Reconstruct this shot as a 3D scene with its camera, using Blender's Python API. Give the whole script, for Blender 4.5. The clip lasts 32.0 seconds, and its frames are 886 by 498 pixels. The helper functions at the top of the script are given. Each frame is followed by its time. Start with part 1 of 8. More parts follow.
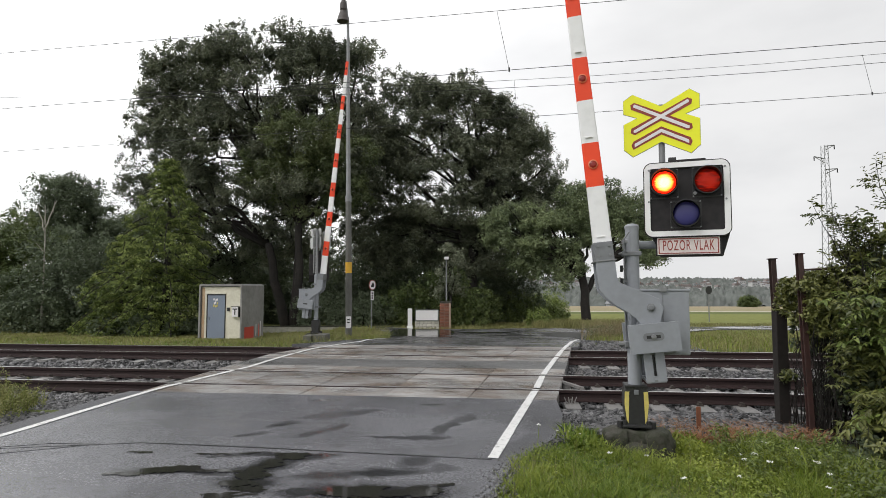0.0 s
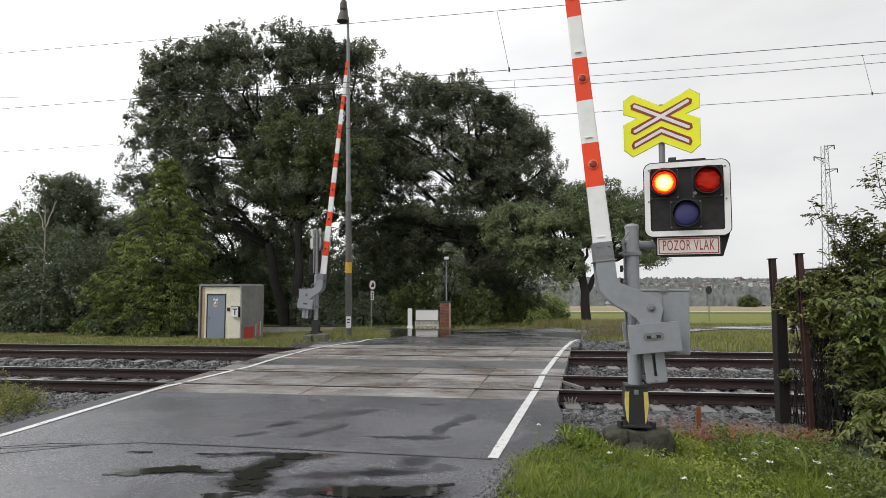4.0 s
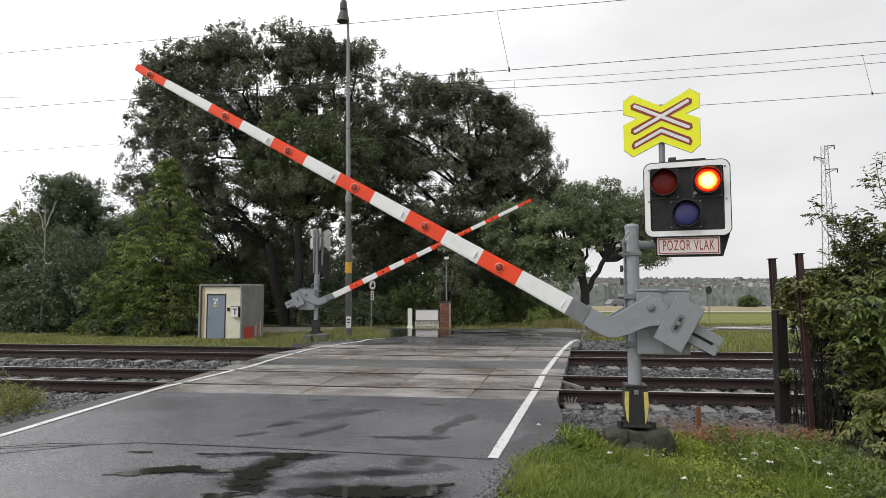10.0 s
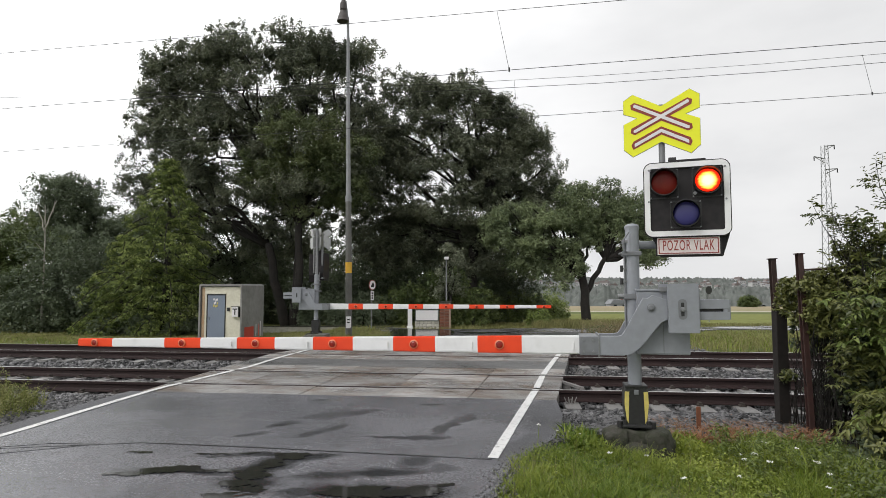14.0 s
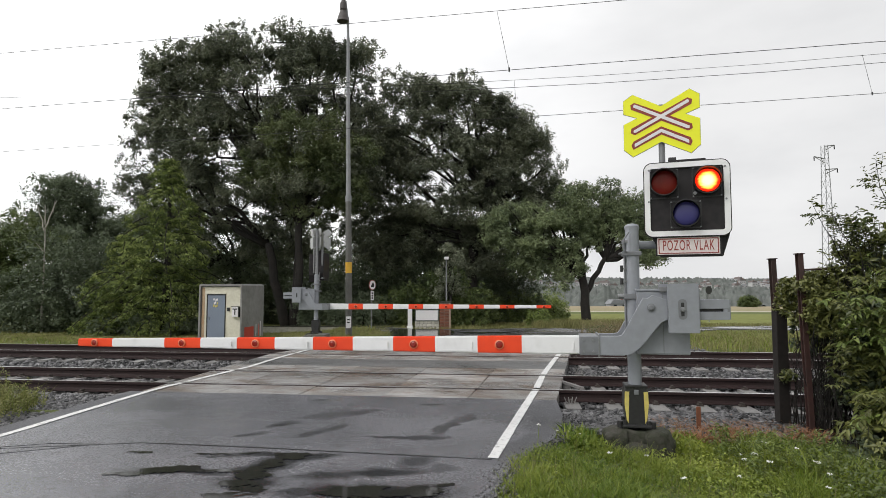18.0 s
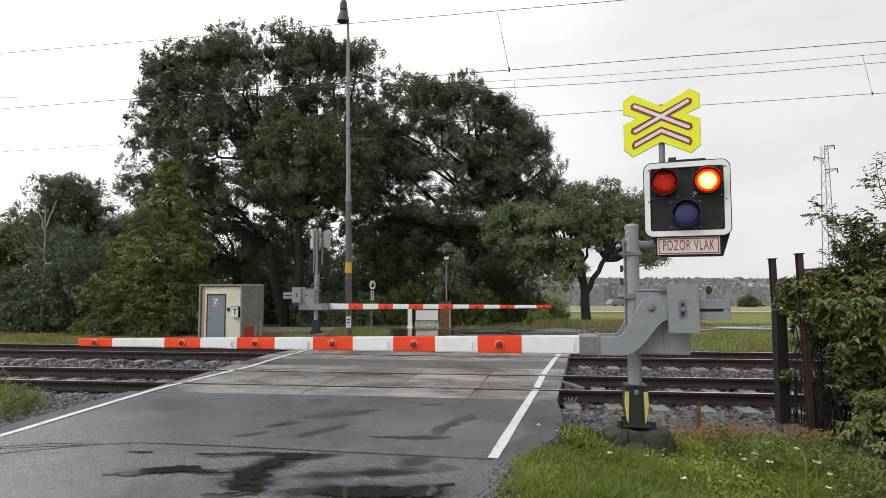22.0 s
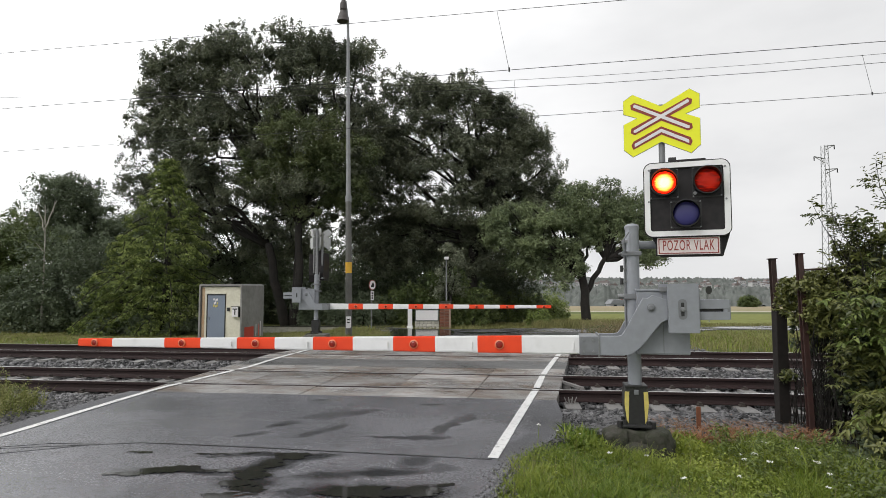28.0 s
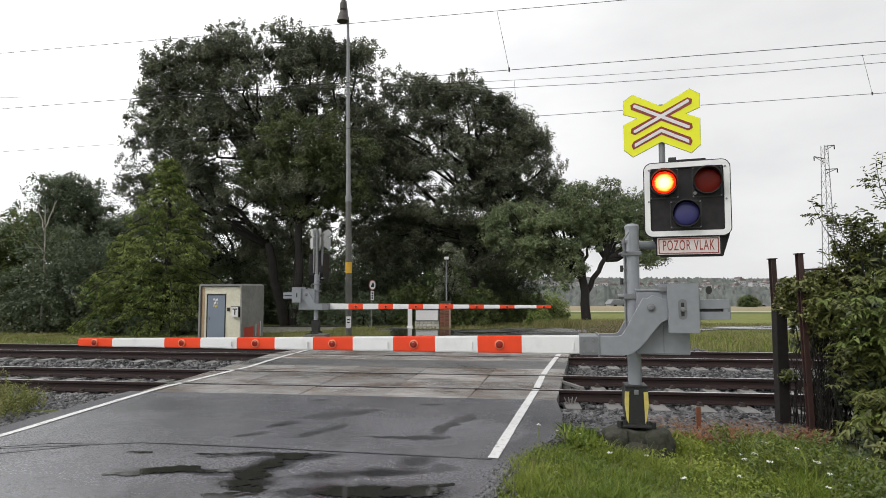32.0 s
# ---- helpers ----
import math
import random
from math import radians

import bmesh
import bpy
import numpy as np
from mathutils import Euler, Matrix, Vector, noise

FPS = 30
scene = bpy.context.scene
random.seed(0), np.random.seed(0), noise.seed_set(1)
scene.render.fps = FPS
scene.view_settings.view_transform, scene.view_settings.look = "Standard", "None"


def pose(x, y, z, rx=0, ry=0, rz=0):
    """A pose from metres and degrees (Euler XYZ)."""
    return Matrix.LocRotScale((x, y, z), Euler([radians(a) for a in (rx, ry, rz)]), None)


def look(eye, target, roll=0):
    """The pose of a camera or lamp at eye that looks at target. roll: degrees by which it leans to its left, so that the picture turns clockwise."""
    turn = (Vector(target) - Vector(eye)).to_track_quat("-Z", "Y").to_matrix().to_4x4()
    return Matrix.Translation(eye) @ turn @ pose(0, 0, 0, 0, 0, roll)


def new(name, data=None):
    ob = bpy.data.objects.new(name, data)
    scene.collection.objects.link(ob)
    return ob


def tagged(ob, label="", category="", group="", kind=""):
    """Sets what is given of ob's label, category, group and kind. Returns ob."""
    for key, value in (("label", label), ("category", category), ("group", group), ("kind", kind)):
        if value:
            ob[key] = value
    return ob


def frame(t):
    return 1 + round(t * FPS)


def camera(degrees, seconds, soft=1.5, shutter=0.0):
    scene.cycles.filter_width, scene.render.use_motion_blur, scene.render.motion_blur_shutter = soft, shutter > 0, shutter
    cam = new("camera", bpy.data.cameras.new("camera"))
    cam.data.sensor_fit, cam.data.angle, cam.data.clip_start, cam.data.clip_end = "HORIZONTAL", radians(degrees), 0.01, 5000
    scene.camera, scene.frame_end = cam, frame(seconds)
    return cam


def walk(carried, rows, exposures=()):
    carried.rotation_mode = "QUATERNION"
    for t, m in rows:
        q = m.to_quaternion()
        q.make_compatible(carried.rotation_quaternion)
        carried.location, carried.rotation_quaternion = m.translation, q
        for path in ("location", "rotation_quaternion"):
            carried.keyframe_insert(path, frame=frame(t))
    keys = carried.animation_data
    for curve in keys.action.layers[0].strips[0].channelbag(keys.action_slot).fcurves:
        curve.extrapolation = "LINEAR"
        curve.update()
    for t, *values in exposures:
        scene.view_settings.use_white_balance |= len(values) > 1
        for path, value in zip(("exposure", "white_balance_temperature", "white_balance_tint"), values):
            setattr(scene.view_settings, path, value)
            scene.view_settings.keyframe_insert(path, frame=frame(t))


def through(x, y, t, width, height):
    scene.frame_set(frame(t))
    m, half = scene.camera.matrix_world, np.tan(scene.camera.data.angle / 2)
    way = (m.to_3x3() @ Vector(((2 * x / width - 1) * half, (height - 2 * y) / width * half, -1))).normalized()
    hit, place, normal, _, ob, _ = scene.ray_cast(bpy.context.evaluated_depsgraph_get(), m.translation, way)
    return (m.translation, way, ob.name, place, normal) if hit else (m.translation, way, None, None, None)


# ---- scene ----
SECONDS = 32.0
cam = camera(73.0, SECONDS, soft=0.8)
EYE = pose(0, 0, 1.5, 90 + 3.835, 0, 0)
walk(cam, [(0.0, EYE), (SECONDS, EYE)], exposures=[(0.0, 0.0), (SECONDS, 0.0)])

rnd = random.Random(7)
rng = np.random.default_rng(11)


# ---- sky and sun: a bright overcast noon after rain ----
def make_world():
    world = bpy.data.worlds.new("overcast_sky")
    scene.world = world
    world.use_nodes = True
    nt = world.node_tree
    nt.nodes.clear()
    out = nt.nodes.new("ShaderNodeOutputWorld")
    bg = nt.nodes.new("ShaderNodeBackground")
    sky = nt.nodes.new("ShaderNodeTexSky")
    sky.sky_type = "NISHITA"
    sky.sun_disc = False
    sky.sun_elevation, sky.sun_rotation = radians(52), radians(-60)
    pale = nt.nodes.new("ShaderNodeHueSaturation")
    pale.inputs["Saturation"].default_value = 0.12
    pale.inputs["Value"].default_value = 0.085
    coord = nt.nodes.new("ShaderNodeTexCoord")
    stretch = nt.nodes.new("ShaderNodeMapping")
    stretch.inputs["Scale"].default_value = (1.0, 1.0, 2.6)
    stretch.inputs["Location"].default_value = (0.6, 0.3, 0.2)
    cloud = nt.nodes.new("ShaderNodeTexNoise")
    cloud.inputs["Scale"].default_value = 2.1
    cloud.inputs["Detail"].default_value = 6.0
    cloud.inputs["Roughness"].default_value = 0.5
    ramp = nt.nodes.new("ShaderNodeValToRGB")
    ramp.color_ramp.elements[0].position, ramp.color_ramp.elements[0].color = 0.36, (0.77, 0.775, 0.79, 1)
    ramp.color_ramp.elements[1].position, ramp.color_ramp.elements[1].color = 0.62, (0.97, 0.97, 0.975, 1)
    mix = nt.nodes.new("ShaderNodeMix")
    mix.data_type = "RGBA"
    mix.inputs[0].default_value = 0.86
    link = nt.links.new
    link(coord.outputs["Generated"], stretch.inputs["Vector"])
    link(stretch.outputs["Vector"], cloud.inputs["Vector"])
    link(cloud.outputs["Fac"], ramp.inputs["Fac"])
    link(sky.outputs["Color"], pale.inputs["Color"])
    link(pale.outputs["Color"], mix.inputs[6])
    link(ramp.outputs["Color"], mix.inputs[7])
    link(mix.outputs[2], bg.inputs["Color"])
    link(bg.outputs["Background"], out.inputs["Surface"])
    # the veiled sun brightens the sky to one side
    aim = nt.nodes.new("ShaderNodeVectorMath")
    aim.operation = "DOT_PRODUCT"
    aim.inputs[1].default_value = (-0.95, 0.15, 0.30)
    side = nt.nodes.new("ShaderNodeMapRange")
    side.inputs["From Min"].default_value, side.inputs["From Max"].default_value = -0.1, 0.9
    side.inputs["To Min"].default_value, side.inputs["To Max"].default_value = 0.98, 1.85
    link(coord.outputs["Generated"], aim.inputs[0])
    link(aim.outputs["Value"], side.inputs["Value"])
    link(side.outputs["Result"], bg.inputs["Strength"])


make_world()
sun = new("sun", bpy.data.lights.new("sun", "SUN"))
sun.data.energy, sun.data.angle, sun.data.color = 1.1, radians(25), (1.0, 0.97, 0.93)
sun.matrix_world = look((-30, -18, 45), (0, 10, 0))


# ---- materials ----
def mat(name, base, other=None, rough=0.6, metal=0.0, grain=20.0, big=1.2, bump=0.15, dist=0.01, spread=(0.35, 0.68), vary=0.0, spec=0.5):
    """Procedural surface: two-scale colour variation between base and other, fine relief, optional change from piece to piece."""
    m = bpy.data.materials.new(name)
    m.use_nodes = True
    nt = m.node_tree
    b = nt.nodes["Principled BSDF"]
    other = other or tuple(0.72 * c for c in base)
    coord = nt.nodes.new("ShaderNodeTexCoord")
    n1 = nt.nodes.new("ShaderNodeTexNoise")
    n1.inputs["Scale"].default_value, n1.inputs["Detail"].default_value = grain, 5.0
    n2 = nt.nodes.new("ShaderNodeTexNoise")
    n2.inputs["Scale"].default_value, n2.inputs["Detail"].default_value = big, 4.0
    add = nt.nodes.new("ShaderNodeMath")
    add.operation = "ADD"
    half = nt.nodes.new("ShaderNodeMath")
    half.operation = "MULTIPLY"
    half.inputs[1].default_value = 0.5
    ramp = nt.nodes.new("ShaderNodeValToRGB")
    ramp.color_ramp.elements[0].position, ramp.color_ramp.elements[0].color = spread[0], (*base, 1)
    ramp.color_ramp.elements[1].position, ramp.color_ramp.elements[1].color = spread[1], (*other, 1)
    link = nt.links.new
    link(coord.outputs["Object"], n1.inputs["Vector"])
    link(coord.outputs["Object"], n2.inputs["Vector"])
    link(n1.outputs["Fac"], add.inputs[0])
    link(n2.outputs["Fac"], add.inputs[1])
    link(add.outputs[0], half.inputs[0])
    link(half.outputs[0], ramp.inputs["Fac"])
    last = ramp.outputs["Color"]
    if vary:
        info = nt.nodes.new("ShaderNodeObjectInfo")
        span = nt.nodes.new("ShaderNodeMapRange")
        span.inputs["To Min"].default_value, span.inputs["To Max"].default_value = 1 - vary, 1 + vary
        hsv = nt.nodes.new("ShaderNodeHueSaturation")
        link(info.outputs["Random"], span.inputs["Value"])
        link(span.outputs["Result"], hsv.inputs["Value"])
        link(last, hsv.inputs["Color"])
        last = hsv.outputs["Color"]
    link(last, b.inputs["Base Color"])
    b.inputs["Roughness"].default_value, b.inputs["Metallic"].default_value = rough, metal
    b.inputs["Specular IOR Level"].default_value = spec
    if bump:
        bm_ = nt.nodes.new("ShaderNodeBump")
        bm_.inputs["Strength"].default_value, bm_.inputs["Distance"].default_value = bump, dist
        link(n1.outputs["Fac"], bm_.inputs["Height"])
        link(bm_.outputs["Normal"], b.inputs["Normal"])
    return m


def leaf_mat(name, base, other, shine=0.45, through=0.3, spec=0.4, patch=0.55, patchy=1.0, alone=0.9, low=0.2):
    """Leaves: colour by leaf and by patch, a little light passing through."""
    m = bpy.data.materials.new(name)
    m.use_nodes = True
    nt = m.node_tree
    b = nt.nodes["Principled BSDF"]
    geo = nt.nodes.new("ShaderNodeNewGeometry")
    coord = nt.nodes.new("ShaderNodeTexCoord")
    n = nt.nodes.new("ShaderNodeTexNoise")
    n.inputs["Scale"].default_value, n.inputs["Detail"].default_value = patch, 3.0
    spread = nt.nodes.new("ShaderNodeMapRange")
    spread.inputs["From Min"].default_value, spread.inputs["From Max"].default_value = 0.3, 0.7
    spread.inputs["To Min"].default_value, spread.inputs["To Max"].default_value = 0.5 - 0.5 * patchy, 0.5 + 0.5 * patchy
    add = nt.nodes.new("ShaderNodeMath")
    add.operation = "MULTIPLY_ADD"
    add.inputs[1].default_value = alone
    ramp = nt.nodes.new("ShaderNodeValToRGB")
    ramp.color_ramp.elements[0].position, ramp.color_ramp.elements[0].color = low, (*base, 1)
    ramp.color_ramp.elements[1].position, ramp.color_ramp.elements[1].color = 1.0, (*other, 1)
    scale = nt.nodes.new("ShaderNodeMath")
    scale.operation = "MULTIPLY"
    scale.inputs[1].default_value = 0.55
    tr = nt.nodes.new("ShaderNodeBsdfTranslucent")
    mix = nt.nodes.new("ShaderNodeMixShader")
    mix.inputs[0].default_value = through
    link = nt.links.new
    link(coord.outputs["Object"], n.inputs["Vector"])
    link(n.outputs["Fac"], spread.inputs["Value"])
    link(geo.outputs["Random Per Island"], add.inputs[0])
    link(spread.outputs["Result"], add.inputs[2])
    link(add.outputs[0], scale.inputs[0])
    link(scale.outputs[0], ramp.inputs["Fac"])
    link(ramp.outputs["Color"], b.inputs["Base Color"])
    link(ramp.outputs["Color"], tr.inputs["Color"])
    b.inputs["Roughness"].default_value = shine
    b.inputs["Specular IOR Level"].default_value = spec
    link(b.outputs["BSDF"], mix.inputs[1])
    link(tr.outputs["BSDF"], mix.inputs[2])
    link(mix.outputs["Shader"], nt.nodes["Material Output"].inputs["Surface"])
    return m


def wet_road_mat(name, dry, damp, gloss=(0.10, 0.42), patch=0.55, vary=0.0, stain=None, streak=0.5, run=(1.1, 2.6, 1.0), relief=1.0):
    """Wet asphalt or concrete: stone grain, damp dark patches that shine, drier streaks, optional brown stains."""
    m = mat(name, dry, damp, rough=0.35, grain=85, big=0.8, bump=relief, dist=0.010, vary=vary)
    nt = m.node_tree
    b = nt.nodes["Principled BSDF"]
    coord = nt.nodes.new("ShaderNodeTexCoord")
    mapping = nt.nodes.new("ShaderNodeMapping")
    mapping.inputs["Scale"].default_value = (0.9, 1.5, 1.0)
    n = nt.nodes.new("ShaderNodeTexNoise")
    n.inputs["Scale"].default_value, n.inputs["Detail"].default_value = patch, 7.0
    r = nt.nodes.new("ShaderNodeMapRange")
    r.inputs["From Min"].default_value, r.inputs["From Max"].default_value = 0.38, 0.62
    r.inputs["To Min"].default_value, r.inputs["To Max"].default_value = gloss[1], gloss[0]
    link = nt.links.new
    link(coord.outputs["Object"], mapping.inputs["Vector"])
    link(mapping.outputs["Vector"], n.inputs["Vector"])
    link(n.outputs["Fac"], r.inputs["Value"])
    fine = nt.nodes.new("ShaderNodeTexNoise")
    fine.inputs["Scale"].default_value, fine.inputs["Detail"].default_value = 70.0, 3.0
    spark = nt.nodes.new("ShaderNodeMapRange")
    spark.inputs["From Min"].default_value, spark.inputs["From Max"].default_value = 0.36, 0.62
    spark.inputs["To Min"].default_value, spark.inputs["To Max"].default_value = -0.07, 0.12
    both = nt.nodes.new("ShaderNodeMath")
    both.use_clamp = True
    link(coord.outputs["Object"], fine.inputs["Vector"])
    link(fine.outputs["Fac"], spark.inputs["Value"])
    link(r.outputs["Result"], both.inputs[0])
    link(spark.outputs["Result"], both.inputs[1])
    link(both.outputs[0], b.inputs["Roughness"])
    last = b.inputs["Base Color"].links[0].from_socket

    def blot(scale, low, high, colour, last):
        mp = nt.nodes.new("ShaderNodeMapping")
        mp.inputs["Scale"].default_value = scale
        mp.inputs["Location"].default_value = (scale[0] * 3.1, scale[1] * 1.7, 0)
        nz = nt.nodes.new("ShaderNodeTexNoise")
        nz.inputs["Scale"].default_value, nz.inputs["Detail"].default_value = 1.0, 6.0
        rg = nt.nodes.new("ShaderNodeMapRange")
        rg.inputs["From Min"].default_value, rg.inputs["From Max"].default_value = low, high
        mix = nt.nodes.new("ShaderNodeMix")
        mix.data_type, mix.blend_type = "RGBA", "MULTIPLY"
        mix.inputs[7].default_value = (*colour, 1)
        link(coord.outputs["Object"], mp.inputs["Vector"])
        link(mp.outputs["Vector"], nz.inputs["Vector"])
        link(nz.outputs["Fac"], rg.inputs["Value"])
        link(rg.outputs["Result"], mix.inputs[0])
        link(last, mix.inputs[6])
        return mix.outputs[2]

    last = blot(run, 0.56, 0.68, (streak, streak, streak * 1.02), last)
    last = blot((5.0, 7.0, 1.0), 0.60, 0.72, (0.7, 0.7, 0.7), last)
    if stain:
        last = blot((0.8, 8.0, 1.0), 0.52, 0.66, (0.62, 0.61, 0.60), last)
    last = blot((48.0, 48.0, 1.0), 0.50, 0.66, (0.62, 0.62, 0.62), last)
    if stain:
        last = blot((0.9, 1.4, 1.0), 0.48, 0.62, stain, last)
        last = blot((2.6, 5.5, 1.0), 0.50, 0.64, (0.70, 0.61, 0.54), last)
        last = blot((12.0, 22.0, 1.0), 0.56, 0.66, (0.62, 0.58, 0.54), last)
    link(last, b.inputs["Base Color"])
    return m


def soaked_patches(m, patches, dark=0.17, rough=0.07):
    """Darker, smoother asphalt where rain has soaked in; each patch is centre x, y, half sizes, turn in degrees and depth."""
    nt = m.node_tree
    link = nt.links.new
    b = nt.nodes["Principled BSDF"]
    coord = nt.nodes.new("ShaderNodeTexCoord")
    ragged = nt.nodes.new("ShaderNodeTexNoise")
    ragged.inputs["Scale"].default_value, ragged.inputs["Detail"].default_value, ragged.inputs["Roughness"].default_value = 2.6, 9.0, 0.66
    shift = nt.nodes.new("ShaderNodeVectorMath")
    shift.operation = "MULTIPLY_ADD"
    shift.inputs[1].default_value = (0.5, 0.5, 0.0)
    back = nt.nodes.new("ShaderNodeVectorMath")
    back.inputs[1].default_value = (-0.25, -0.25, 0.0)
    link(coord.outputs["Object"], ragged.inputs["Vector"])
    link(ragged.outputs["Color"], shift.inputs[0])
    link(coord.outputs["Object"], shift.inputs[2])
    link(shift.outputs["Vector"], back.inputs[0])
    last = None
    for x, y, rx, ry, turn, depth in patches:
        mp = nt.nodes.new("ShaderNodeMapping")
        mp.vector_type = "TEXTURE"
        mp.inputs["Location"].default_value = (x, y, 0)
        mp.inputs["Rotation"].default_value = (0, 0, radians(turn))
        mp.inputs["Scale"].default_value = (rx, ry, 50)
        far = nt.nodes.new("ShaderNodeVectorMath")
        far.operation = "LENGTH"
        fade = nt.nodes.new("ShaderNodeMapRange")
        fade.interpolation_type = "SMOOTHSTEP"
        fade.inputs["From Min"].default_value, fade.inputs["From Max"].default_value = 0.35, 1.25
        fade.inputs["To Min"].default_value, fade.inputs["To Max"].default_value = depth, 0.0
        link(back.outputs["Vector"], mp.inputs["Vector"])
        link(mp.outputs["Vector"], far.inputs[0])
        link(far.outputs["Value"], fade.inputs["Value"])
        if last is None:
            last = fade.outputs["Result"]
        else:
            most = nt.nodes.new("ShaderNodeMath")
            most.operation = "MAXIMUM"
            link(last, most.inputs[0])
            link(fade.outputs["Result"], most.inputs[1])
            last = most.outputs[0]
    speck = nt.nodes.new("ShaderNodeTexNoise")
    speck.inputs["Scale"].default_value, speck.inputs["Detail"].default_value = 60.0, 3.0
    grit = nt.nodes.new("ShaderNodeMapRange")
    grit.inputs["From Min"].default_value, grit.inputs["From Max"].default_value = 0.35, 0.65
    grit.inputs["To Min"].default_value, grit.inputs["To Max"].default_value = 1.25, 0.55
    amount = nt.nodes.new("ShaderNodeMath")
    amount.operation, amount.use_clamp = "MULTIPLY", True
    link(coord.outputs["Object"], speck.inputs["Vector"])
    link(speck.outputs["Fac"], grit.inputs["Value"])
    link(last, amount.inputs[0])
    link(grit.outputs["Result"], amount.inputs[1])
    wet = nt.nodes.new("ShaderNodeMix")
    wet.data_type, wet.blend_type = "RGBA", "MULTIPLY"
    wet.inputs[7].default_value = (dark, dark, dark * 1.02, 1)
    link(amount.outputs[0], wet.inputs[0])
    link(b.inputs["Base Color"].links[0].from_socket, wet.inputs[6])
    link(wet.outputs[2], b.inputs["Base Color"])
    smooth = nt.nodes.new("ShaderNodeMix")
    smooth.inputs[3].default_value = rough
    link(amount.outputs[0], smooth.inputs[0])
    link(b.inputs["Roughness"].links[0].from_socket, smooth.inputs[2])
    link(smooth.outputs[0], b.inputs["Roughness"])
    if rough > 0.3:
        return m
    level = nt.nodes.new("ShaderNodeMapRange")
    level.inputs["To Min"].default_value, level.inputs["To Max"].default_value = 0.45, 0.015
    link(amount.outputs[0], level.inputs["Value"])
    link(level.outputs["Result"], b.inputs["Normal"].links[0].from_node.inputs["Strength"])
    return m


def water_mat(name, rough=0.05):
    m = bpy.data.materials.new(name)
    m.use_nodes = True
    b = m.node_tree.nodes["Principled BSDF"]
    b.inputs["Base Color"].default_value = (0.026, 0.026, 0.023, 1)
    b.inputs["Roughness"].default_value = rough
    b.inputs["IOR"].default_value = 1.33
    n = m.node_tree.nodes.new("ShaderNodeTexNoise")
    n.inputs["Scale"].default_value = 24.0
    bp = m.node_tree.nodes.new("ShaderNodeBump")
    bp.inputs["Strength"].default_value, bp.inputs["Distance"].default_value = 0.012, 0.002
    m.node_tree.links.new(n.outputs["Fac"], bp.inputs["Height"])
    m.node_tree.links.new(bp.outputs["Normal"], b.inputs["Normal"])
    return m


def lens_mat(name, tint, body, clear):
    """Coloured signal glass: partly clear, with a glossy ribbed face."""
    m = bpy.data.materials.new(name)
    m.use_nodes = True
    nt = m.node_tree
    b = nt.nodes["Principled BSDF"]
    b.inputs["Base Color"].default_value, b.inputs["Roughness"].default_value = (*body, 1), 0.18
    t = nt.nodes.new("ShaderNodeBsdfTransparent")
    t.inputs["Color"].default_value = (*tint, 1)
    mix = nt.nodes.new("ShaderNodeMixShader")
    mix.inputs[0].default_value = clear
    wave = nt.nodes.new("ShaderNodeTexWave")
    wave.bands_direction = "Z"
    wave.inputs["Scale"].default_value, wave.inputs["Distortion"].default_value = 22.0, 1.5
    coord = nt.nodes.new("ShaderNodeTexCoord")
    bp = nt.nodes.new("ShaderNodeBump")
    bp.inputs["Strength"].default_value, bp.inputs["Distance"].default_value = 0.12, 0.005
    nt.links.new(coord.outputs["Object"], wave.inputs["Vector"])
    nt.links.new(wave.outputs["Fac"], bp.inputs["Height"])
    nt.links.new(bp.outputs["Normal"], b.inputs["Normal"])
    nt.links.new(b.outputs["BSDF"], mix.inputs[1])
    nt.links.new(t.outputs["BSDF"], mix.inputs[2])
    nt.links.new(mix.outputs["Shader"], nt.nodes["Material Output"].inputs["Surface"])
    return m


